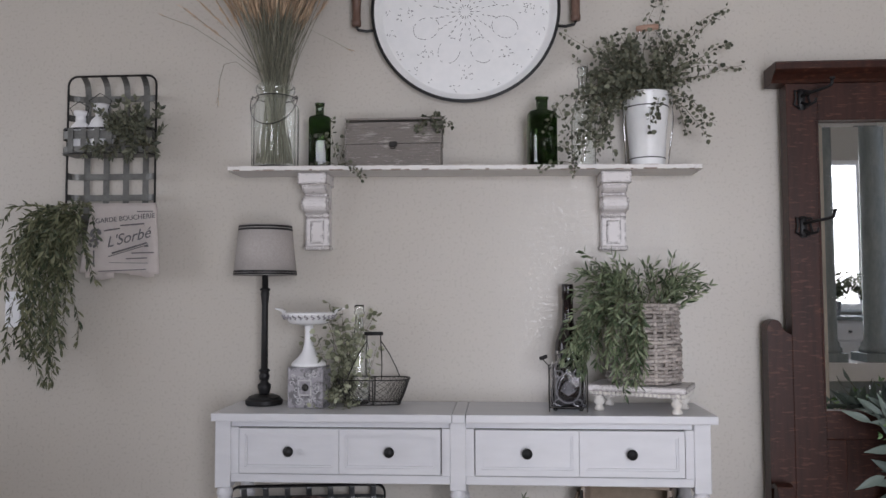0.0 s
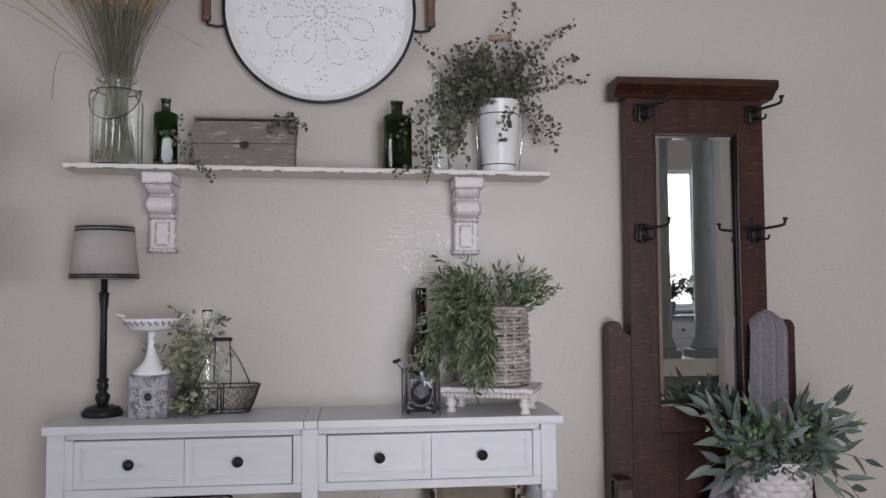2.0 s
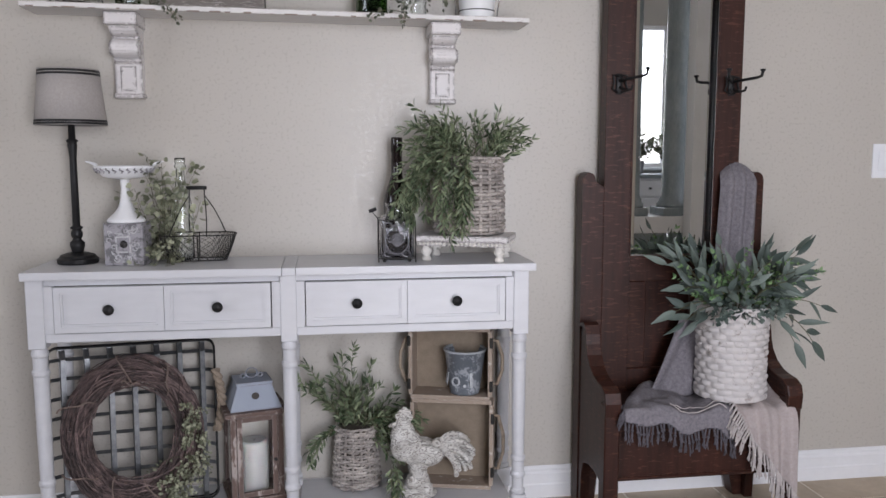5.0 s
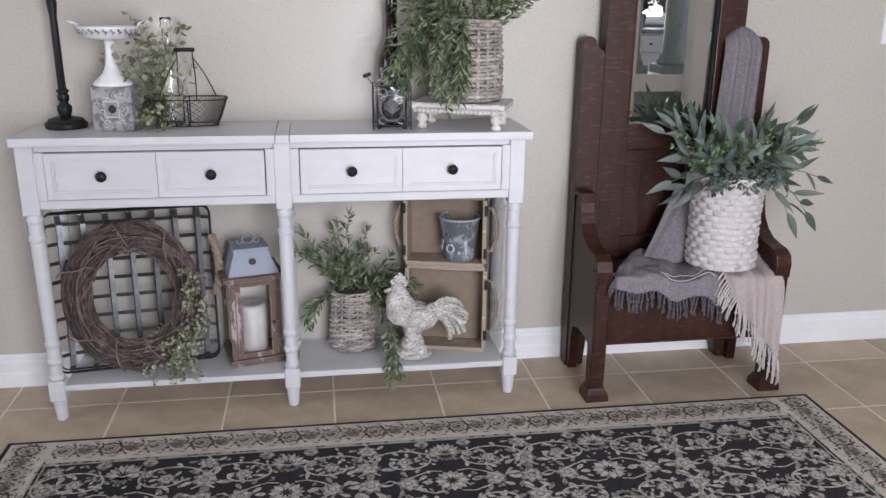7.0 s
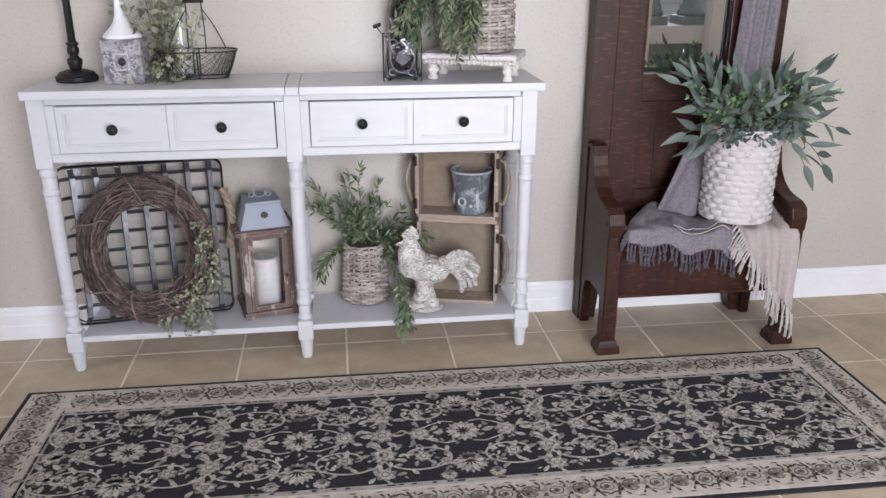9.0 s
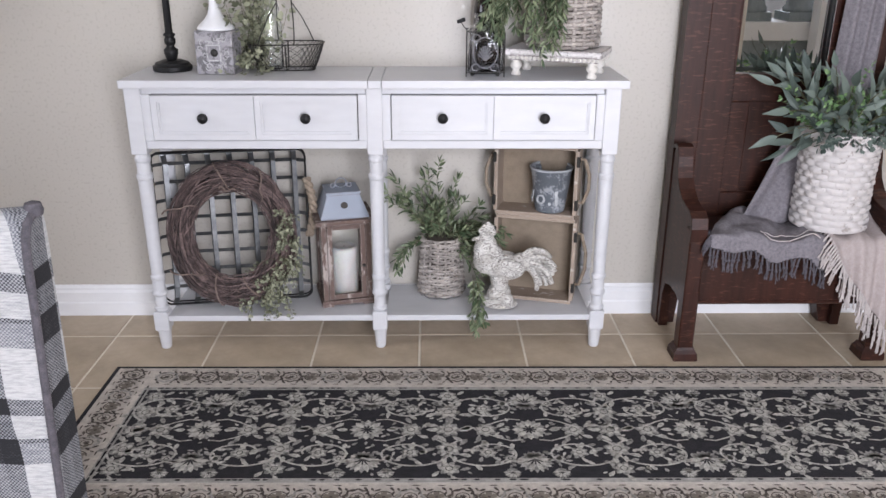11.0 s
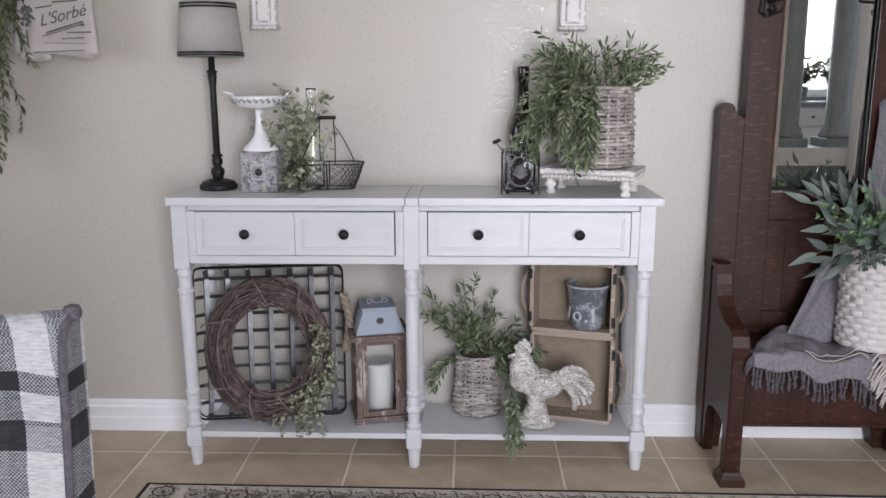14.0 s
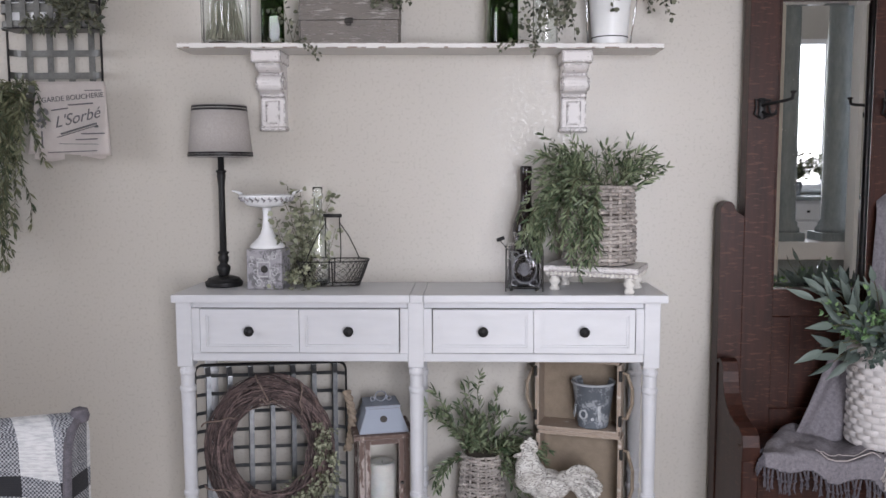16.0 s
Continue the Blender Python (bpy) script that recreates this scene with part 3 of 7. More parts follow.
M["pink_wood"] = surface("light_turned_wood", (0.30, 0.18, 0.13), (0.40, 0.26, 0.19), 0.5, 30, (0.3, 1, 1))
M["chalk"] = surface("white_chalk_paint", (0.26, 0.28, 0.30), (0.58, 0.59, 0.60), 0.8, 90)


def plaid():
    n = Nodes("black_and_white_plaid_weave")
    sep = n.tree.nodes.new("ShaderNodeSeparateXYZ")
    n.link(n.coord.outputs["Object"], sep.inputs["Vector"])

    def bands(sock, period, shift, stops=((0.42, 0.35), (0.62, 0.02), (0.66, 0.9), (0.70, 0.9))):
        f = n.math("FRACT", n.math("ADD", n.math("DIVIDE", sock, period), shift))
        r = n.tree.nodes.new("ShaderNodeValToRGB")
        r.color_ramp.interpolation = "CONSTANT"
        el = r.color_ramp.elements
        for p, v in stops:
            el.new(p).color = (v, v, v, 1)
        el[0].color = (1, 1, 1, 1)
        el[-1].position, el[-1].color = 0.86, (0.08, 0.08, 0.08, 1)
        n.link(f, r.inputs["Fac"])
        return r.outputs["Color"]
    across = bands(n.math("ADD", n.math("MULTIPLY", n.noise(5, 2), 0.03), n.math("ADD", sep.outputs["X"], n.math("MULTIPLY", sep.outputs["Y"], 0.9))), 0.125, 0.45, ((0.44, 0.30), (0.52, 0.06), (0.66, 0.16), (0.78, 0.06)))
    along = bands(n.math("ADD", sep.outputs["Z"], n.math("MULTIPLY", n.noise(4, 2), 0.045)), 0.205, 0.296)
    thread = n.tree.nodes.new("ShaderNodeTexChecker")
    thread.inputs["Scale"].default_value = 330
    n.link(n.coord.outputs["Object"], thread.inputs["Vector"])
    slub = n.noise(60, 3, (1, 1, 6))
    pick = n.mix(n.math("ADD", 0.30, n.math("MULTIPLY", thread.outputs["Fac"], 0.4)), across, along)
    tone = n.ramp(n.math("MULTIPLY", pick, n.math("ADD", 0.55, n.math("MULTIPLY", slub, 0.75))), (0.24, (0.013, 0.013, 0.016)), (0.50, (0.15, 0.157, 0.18)), (1.08, (0.50, 0.50, 0.50)))
    n.set(Base_Color=tone, Roughness=0.95)
    n.bump(n.math("ADD", thread.outputs["Fac"], slub), 0.5, 0.0015)
    return n.mat


M["plaid"] = plaid()


# ---- foliage and basket helpers ----
def mass(name, bm, material, parent, label=""):
    """A part of countless small pieces."""
    return tagged(part(name, bm, material, parent, label), kind="stuff")


def add_leaf(bm, base, d, length, width, rnd, bend=0.25, up=None):
    d = Vector(d).normalized()
    side = d.cross(Vector(up) if up else Vector((rnd.uniform(-1, 1), rnd.uniform(-1, 1), rnd.uniform(-0.3, 1))))
    side = side.normalized() if side.length > 1e-4 else d.orthogonal().normalized()
    nor = side.cross(d)
    b = Vector(base)

    def at(f, w):
        return b + d * (f * length) + nor * (-bend * f * f * length) + side * w * width * 0.5

    vs = [bm.verts.new(p) for p in (at(0, 0), at(0.3, -0.85), at(0.3, 0.85), at(0.62, -0.9), at(0.62, 0.9), at(1, 0))]
    mid = [bm.verts.new(at(0.3, 0) - nor * width * 0.12), bm.verts.new(at(0.62, 0) - nor * width * 0.12)]
    for f in ((0, 2, 6), (0, 6, 1), (1, 6, 7, 3), (6, 2, 4, 7), (3, 7, 5), (7, 4, 5)):
        bm.faces.new([(vs + mid)[k] for k in f])


def add_round_leaf(bm, base, d, size, rnd):
    d = Vector(d).normalized()
    side = d.cross(Vector((rnd.uniform(-1, 1), rnd.uniform(-1, 1), rnd.uniform(-1, 1)))).normalized()
    b = Vector(base)
    pts = [(0, 0), (0.25, 0.42), (0.65, 0.55), (1.0, 0.28), (0.88, 0.0), (1.0, -0.28), (0.65, -0.55), (0.25, -0.42)]
    nor = side.cross(d)
    bm.faces.new([bm.verts.new(b + d * u * size + side * v * size + nor * (0.25 * v * v + 0.1 * u) * size) for u, v in pts])


def sprig(lv, st, start, d, length, droop, pairs, leaf, wide, rnd, spread=0.8, wander=0.25, stem=0.0011, round_leaf=False, tip=True, y_max=-0.012):
    """One stem that bends towards the ground, with leaves in pairs."""
    p, d = Vector(start), Vector(d).normalized()
    n = max(6, pairs)
    path = [p.copy()]
    step = length / n
    for i in range(n):
        d = (d + Vector((rnd.uniform(-1, 1) * wander * 0.3, rnd.uniform(-1, 1) * wander * 0.3, -droop / n))).normalized()
        p = p + d * step
        if p.y > y_max:
            p.y = y_max
        path.append(p.copy())
        if i >= 1:
            for s in (-1, 1):
                o = d.orthogonal().normalized()
                o = (Matrix.Rotation(rnd.uniform(0, 6.28), 3, d) @ o) * s
                q = (d * (1 - spread * 0.5) + o * spread).normalized()
                if p.y + q.y * leaf > y_max:
                    q.y = -abs(q.y)
                k = rnd.uniform(0.7, 1.15)
                if round_leaf:
                    b = p + q * leaf * 0.5
                    add_round_leaf(lv, b, (q + Vector((0, 0, -0.4))).normalized(), leaf * k, rnd)
                else:
                    add_leaf(lv, p, q, leaf * k, wide * k, rnd)
    if tip and not round_leaf:
        add_leaf(lv, p, d, leaf, wide, rnd)
    if st is not None:
        tube(st, path[:: max(1, len(path) // 8)] + [path[-1]], stem, 4, taper=0.5)


def wicker_basket(parent, at, radius, height, rows, strands, thick, material="wicker", squash=1.0, wave=1.0, staves=14):
    """Rows of wavy rods over upright staves, with a dark sheet inside painted as shade."""
    rnd = random.Random(int(height * 1000))
    n = staves * 4
    for k in range(rows):
        f = (k + 0.5) / rows
        z = at[2] + f * height
        r0 = radius(f)
        ph = (k % 2) * math.pi
        j = rnd.uniform(-0.35, 0.35) * thick
        drift = rnd.uniform(0, 6.28)
        pts = []
        for i in range(n):
            a = 2 * math.pi * i / n
            r = r0 + wave * thick * 0.9 * math.sin(a * staves / 2 + ph) + j
            pts.append((at[0] + r * math.cos(a), at[1] + r * squash * math.sin(a), z + rnd.uniform(-0.22, 0.22) * thick + 0.3 * thick * math.sin(2 * a + drift)))
        part("weave", tube(bmesh.new(), pts, thick * rnd.uniform(0.8, 1.15), 5, closed=True), material, parent, smooth=True)
    for k in range(staves):
        a = (math.pi / 2 + k * math.pi) / (staves / 2)
        pts = [(at[0] + radius(f) * math.cos(a), at[1] + radius(f) * squash * math.sin(a), at[2] + height * f) for f in (0, 0.25, 0.5, 0.75, 1.0)]
        part("stake", tube(bmesh.new(), pts, thick * 0.95, 5), material, parent, smooth=True)
    # added dark sheet whose colour gives the shade between and behind the rods
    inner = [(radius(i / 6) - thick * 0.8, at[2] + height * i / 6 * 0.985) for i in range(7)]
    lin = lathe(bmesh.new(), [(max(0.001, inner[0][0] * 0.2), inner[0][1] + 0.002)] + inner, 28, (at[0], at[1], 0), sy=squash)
    part("lining", lin, "wicker_shade", parent)


def hollow(bm, profile, wall, seg=32, at=(0, 0, 0), sx=1.0, sy=1.0, square=0.0):
    """A vessel: the outside profile and, a wall's width in, the inside."""
    inner = [(max(0.0005, r - wall), z + (wall if i == 0 else 0)) for i, (r, z) in enumerate(profile)][::-1]
    prof = [(0.0004, profile[0][1])] + profile + inner + [(0.0004, inner[-1][1])]
    lathe(bm, prof, seg, at, sx=sx, sy=sy, square=square)
    return bm


# ---- things on the wall shelf ----


def grass_jar():
    j = thing("glass_jar", "clear ribbed glass jar with wire handle holding dry grass", "jar", (-0.5785, -0.078, shelf_top(-0.5785) + 0.0005))
    prof = [(0.068, 0.0), (0.0725, 0.006), (0.0725, 0.188), (0.064, 0.205), (0.056, 0.218), (0.056, 0.232), (0.061, 0.238), (0.061, 0.256), (0.057, 0.26)]
    bm = hollow(bmesh.new(), prof, 0.0035, 128)
    for v in bm.verts:
        r = math.hypot(v.co.x, v.co.y)
        if r > 0.05 and 0.01 < v.co.z < 0.19:
            k = 1 + 0.035 * math.cos(16 * math.atan2(v.co.y, v.co.x))
            v.co.x *= k
            v.co.y *= k
    part("jar_body", bm, "glass", j, smooth=True).visible_shadow = False
    w = bmesh.new()
    tube(w, [(0.0605 * math.cos(a * 0.2618), 0.0605 * math.sin(a * 0.2618), 0.222) for a in range(24)], 0.0016, 6, closed=True)
    tube(w, [(0.073 * math.sin(t), -0.012 - 0.070 * math.cos(t) ** 1.0 * 1.0, 0.222 - 0.098 * max(0.0, math.cos(t)) ** 0.85) for t in (math.pi * (k / 24 - 0.5) for k in range(25))], 0.0015, 6)
    for s in (-1, 1):
        tube(w, [(s * 0.060, -0.008, 0.222), (s * 0.070, -0.012, 0.226), (s * 0.068, -0.014, 0.216)], 0.002, 6)
    part("wire_handle", w, "iron", j)
    return j


grass_jar()


def dry_grass():
    g = thing("dry_grass", "tall bunch of dry straw-coloured grass in a glass jar", "dried grass", (-0.5785, -0.078, shelf_top(-0.5785) + 0.0005))
    rnd = random.Random(11)
    st, hd = bmesh.new(), bmesh.new()
    for i in range(230):
        a = rnd.uniform(0, 6.283)
        r = 0.048 * math.sqrt(rnd.random())
        b = Vector((1.25 * r * math.cos(a), 1.25 * r * math.sin(a), 0.012))
        neck = Vector((-b.x * 0.25 + rnd.uniform(-0.032, 0.032), rnd.uniform(-0.034, 0.034), 0.245))
        lean = rnd.uniform(-0.60, 0.60) * rnd.uniform(0.55, 1.0)
        ly = rnd.uniform(-0.30, 0.08)
        h = rnd.uniform(0.46, 0.66)
        bend = rnd.uniform(0.6, 1.6)
        pts = [b, neck]
        for f in (0.2, 0.4, 0.6, 0.8, 1.0):
            pts.append(neck + Vector((lean * h * f * (0.7 + 0.3 * bend * f), ly * h * f, h * f * (1 - 0.16 * abs(lean) * f))))
        for p in pts:
            p.y = min(p.y, 0.055)
        tube(st, pts, 0.0011, 3, taper=0.55)
        for f in range(3, 6):
            p, q = pts[f], pts[f + 1]
            d = (q - p).normalized()
            for k in range(32):
                o = p.lerp(q, rnd.random())
                add_leaf(hd, o, d + Vector((rnd.uniform(-0.16, 0.16), rnd.uniform(-0.16, 0.16), 0)), rnd.uniform(0.028, 0.055), 0.0020, rnd, 0.05)
    loose = [((-0.05, -0.01, 0.28), (-0.12, -0.02, 0.335), (-0.155, -0.03, 0.325), (-0.168, -0.035, 0.27), (-0.172, -0.035, 0.19)),
             ((-0.05, -0.02, 0.30), (-0.14, -0.03, 0.37), (-0.25, -0.05, 0.44), (-0.345, -0.06, 0.475)),
             ((-0.04, -0.02, 0.31), (-0.13, -0.04, 0.42), (-0.23, -0.05, 0.52)),
             ((-0.04, -0.02, 0.30), (-0.12, -0.04, 0.43), (-0.20, -0.05, 0.56)),
             ((-0.04, -0.02, 0.30), (-0.15, -0.04, 0.40), (-0.28, -0.05, 0.50)),
             ((0.03, -0.02, 0.29), (0.11, -0.03, 0.43), (0.19, -0.05, 0.385), (0.25, -0.05, 0.35))]
    for pts in loose:
        tube(st, pts, 0.001, 3)
        p, q = Vector(pts[-2]), Vector(pts[-1])
        for k in range(70 if pts[-1][2] > 0.49 else 6):
            add_leaf(hd, p.lerp(q, rnd.random()), (q - p).normalized() + Vector((rnd.uniform(-0.2, 0.2), 0, rnd.uniform(-0.2, 0.2))), 0.032, 0.0013, rnd, 0.05)
    mass("stem", st, "grass_stem", g)
    mass("plume", hd, "grass_straw", g, "soft straw-coloured plumes")
    return g


dry_grass()


def flat_bottle(x, y, w, d, h, label):
    b = thing("green_bottle", label, "bottle", (x, y, shelf_top(x) + 0.0005), 13, group="green bottles on the shelf")
    body = h * 0.80
    prof = [(w * 0.44, 0.0), (w * 0.5, 0.006), (w * 0.5, body * 0.92), (w * 0.46, body * 0.97), (w * 0.30, body), (w * 0.19, body * 1.02), (w * 0.19, h * 0.955), (w * 0.225, h * 0.958), (w * 0.225, h * 0.995), (w * 0.16, h)]
    part("glass_body", hollow(bmesh.new(), prof, 0.003, 40, sy=d / w, square=0.5), "green_glass", b, smooth=True)
    return b


first_bottle = flat_bottle(-0.4365, -0.085, 0.068, 0.045, 0.204, "small dark green embossed glass bottle standing on the shelf")
ring = bmesh.new()
for z in (0.124, 0.102):
    tube(ring, [(0.014 * math.cos(k * 0.5236), -0.0235, z + 0.006 * math.sin(k * 0.5236)) for k in range(12)], 0.0018, 5, closed=True)
part("embossing", ring, "green_glass", first_bottle)
flat_bottle(0.247, -0.10, 0.088, 0.05, 0.212, "wider dark green glass bottle with narrow neck on the shelf")


def clear_bottle(x, y, z, r, h, label):
    b = thing("clear_bottle", label, "bottle", (x, y, z))
    prof = [(r * 0.9, 0), (r, 0.006), (r, h * 0.45), (r * 0.85, h * 0.58), (r * 0.5, h * 0.72), (r * 0.38, h * 0.80), (r * 0.36, h * 0.9), (r * 0.5, h * 0.905), (r * 0.5, h * 0.93), (r * 0.40, h * 0.94), (r * 0.46, h * 0.97), (r * 0.44, h)]
    part("glass_body", hollow(bmesh.new(), prof, 0.003, 32), "glass", b, smooth=True).visible_shadow = False
    return b


clear_bottle(0.374, -0.07, shelf_top(0.374) + 0.0005, 0.037, 0.308, "tall clear glass bottle beside the greenery on the shelf")


def keepsake_box():
    b = thing("wooden_box", "weathered grey wooden box with slanted lid and metal latch", "box", (-0.201, -0.085, shelf_top(-0.201) + 0.0005))
    w = 0.143
    part("body", boxed(-w, w, -0.05, 0.05, 0, 0.066, 0.002), "grey_wood", b)
    lid = [(-0.053, 0.0675), (-0.051, 0.073), (-0.038, 0.134), (0.05, 0.142), (0.05, 0.0675)]
    part("lid", extrude_profile(bmesh.new(), lid, "x", -w - 0.002, w + 0.002, 0.0015), "grey_wood", b)
    part("lid_edge", boxed(-w - 0.003, w + 0.003, -0.042, 0.052, 0.1415, 0.147, 0.0015), "grey_wood", b)
    part("end_board", boxed(-w - 0.006, -w - 0.0025, -0.046, 0.05, 0.0, 0.149, 0.001), "grey_wood", b)
    la = bmesh.new()
    box(la, -0.012, 0.012, -0.0555, -0.052, 0.056, 0.072, 0.002)
    tube(la, [(-0.006, -0.0555, 0.058), (-0.006, -0.059, 0.050), (0.006, -0.059, 0.050), (0.006, -0.0555, 0.058)], 0.002, 6)
    part("latch", la, "iron", b, "small dark metal latch")
    return b


keepsake_box()


def small_sprig(name, label, at, starts, seed, material="leaf_fern"):
    g = thing(name, label, "greenery", at)
    rnd = random.Random(seed)
    lv, st = bmesh.new(), bmesh.new()
    for s, d, length, droop, pairs, leaf in starts:
        sprig(lv, st, s, d, length, droop, pairs, leaf, leaf * 0.6, rnd, round_leaf=True, spread=0.9, wander=0.7, y_max=0.2)
    mass("foliage", lv, material, g)
    mass("stem", st, "stem", g)
    return g


small_sprig("box_greenery", "small olive green sprig tucked beside the wooden box", (-0.372, -0.10, shelf_top(-0.372) + 0.0005),
            [((0.0, 0, 0.004), (-0.1, -0.2, 1), 0.15, 0.4, 9, 0.012), ((0.0, 0, 0.004), (0.15, -0.1, 1), 0.13, 0.6, 9, 0.012), ((-0.01, 0, 0.004), (-0.5, -0.2, 0.7), 0.08, 1.6, 7, 0.012),
             ((0, -0.01, 0.004), (0.5, -0.6, 0.35), 0.11, 1.5, 9, 0.012), ((0.0, -0.01, 0.004), (0.05, -0.5, 0.8), 0.12, 1.4, 9, 0.012), ((0, -0.02, 0.004), (0.9, -0.5, 0.2), 0.10, 1.3, 8, 0.010)], 3)
small_sprig("lid_greenery", "small olive green sprig hanging over the wooden box lid", (-0.092, -0.09, shelf_top(-0.201) + 0.1485),
            [((0, 0, 0.002), (math.cos(a) * 0.8, -0.55, 0.5 + 0.3 * math.sin(a * 2)), 0.075, 2.6, 8, 0.013) for a in (0, 0.5, 1.0, 1.6, 2.2, 2.7, 3.1)] +
            [((0, -0.01, 0.002), (math.cos(a) * 0.5, -0.9, 0.1), 0.07, 1.6, 7, 0.012) for a in (0.3, 1.2, 2.0, 2.8)], 5)


def enamel_bucket():
    b = thing("enamel_bucket", "white enamel bucket with dark rims and wood-gripped wire bail", "bucket", (0.5635, -0.077, shelf_top(0.5635) + 0.0005))
    prof = [(0.053, 0.0), (0.055, 0.003), (0.0725, 0.206), (0.0745, 0.210), (0.0735, 0.214)]
    part("pail", hollow(bmesh.new(), prof, 0.002, 48), "enamel", b, smooth=True)
    for z, r in ((0.022, 0.0572), (0.172, 0.0702)):
        part("black_band", lathe(bmesh.new(), [(r - 0.001, z - 0.0015), (r + 0.0012, z - 0.0012), (r + 0.0012, z + 0.0012), (r - 0.001, z + 0.0015)], 48), "black", b)
    w = bmesh.new()
    tube(w, [(-0.072, -0.02, 0.0), (-0.078, -0.022, 0.12), (-0.077, -0.022, 0.25), (-0.05, -0.03, 0.35), (-0.02, -0.035, 0.400), (0.02, -0.035, 0.404), (0.052, -0.03, 0.36), (0.079, -0.022, 0.25), (0.078, -0.03, 0.12), (0.058, -0.042, 0.004)], 0.0028, 8)
    part("bail", w, "chrome", b, "bright steel bail", smooth=True)
    gr = lathe(bmesh.new(), [(0.006, -0.036), (0.0085, -0.034), (0.010, 0), (0.0085, 0.034), (0.006, 0.036)], 16)
    bmesh.ops.transform(gr, matrix=pose(0.0, -0.035, 0.402, 0, 86, 0), verts=gr.verts)
    part("grip", gr, "pink_wood", b, "turned wooden grip", smooth=True)
    b.matrix_basis = b.matrix_basis @ Matrix.Diagonal((0.92, 0.92, 1.035, 1))
    return b


enamel_bucket()


def bucket_plant():
    g = thing("trailing_plant", "bushy olive green artificial plant in an enamel bucket", "plant", (0.5635, -0.077, shelf_top(0.5635) + 0.0005))
    rnd = random.Random(21)
    lv, st = bmesh.new(), bmesh.new()
    top = (0, -0.01, 0.20)

    def many(k, d, length, droop, pairs, leaf=0.0135, jit=0.35):
        for _ in range(k):
            s = (top[0] + rnd.uniform(-0.045, 0.045), top[1] + rnd.uniform(-0.04, 0.02), top[2] + rnd.uniform(0, 0.02))
            e = Vector(d) + Vector((rnd.uniform(-jit, jit), rnd.uniform(-jit, jit * 0.5), rnd.uniform(-jit, jit)))
            sprig(lv, st, s, e, length * rnd.uniform(0.8, 1.15), droop, pairs, leaf, leaf, rnd, round_leaf=True, wander=0.8, spread=1.0, y_max=0.062)
    many(34, (-0.30, -0.1, 1.0), 0.20, 1.0, 14)
    many(20, (-0.8, -0.1, 0.8), 0.22, 1.3, 15)
    many(16, (0.30, -0.1, 1.0), 0.19, 0.9, 13)
    many(13, (-0.95, -0.15, 0.45), 0.33, 2.3, 20, jit=0.2)
    many(3, (0.15, 0.0, 1.0), 0.36, 0.1, 17, jit=0.15)
    many(4, (0.85, -0.1, 0.95), 0.34, 0.35, 20, jit=0.14)
    many(4, (0.9, -0.1, 0.35), 0.20, 2.4, 16, jit=0.2)
    many(2, (-0.15, -0.8, 0.35), 0.13, 2.6, 9, jit=0.2)
    many(3, (-1.0, 0.0, 0.9), 0.30, 0.5, 15, jit=0.2)
    mass("foliage", lv, "leaf_fern", g)
    mass("stem", st, "stem", g)
    return g


bucket_plant()
small_sprig("shelf_greenery", "olive green trailing sprig lying along the shelf beside bottles", (0.335, -0.12, shelf_top(0.335) + 0.0005),
            [((0.03, 0, 0.006), (-0.3, -0.2, 0.9), 0.12, 0.5, 11, 0.0125), ((0.03, 0, 0.006), (0.1, -0.1, 0.9), 0.16, 0.3, 12, 0.0125), ((0, 0, 0.006), (-0.9, -0.2, 0.25), 0.13, 0.9, 10, 0.0115),
             ((0, 0, 0.006), (-0.1, -0.7, 0.2), 0.075, 1.5, 8, 0.012), ((0.02, -0.02, 0.006), (0.4, -0.2, 0.6), 0.1, 0.8, 9, 0.0125), ((0.03, 0.02, 0.006), (-0.1, -0.1, 1), 0.2, 0.4, 14, 0.012)], 8)


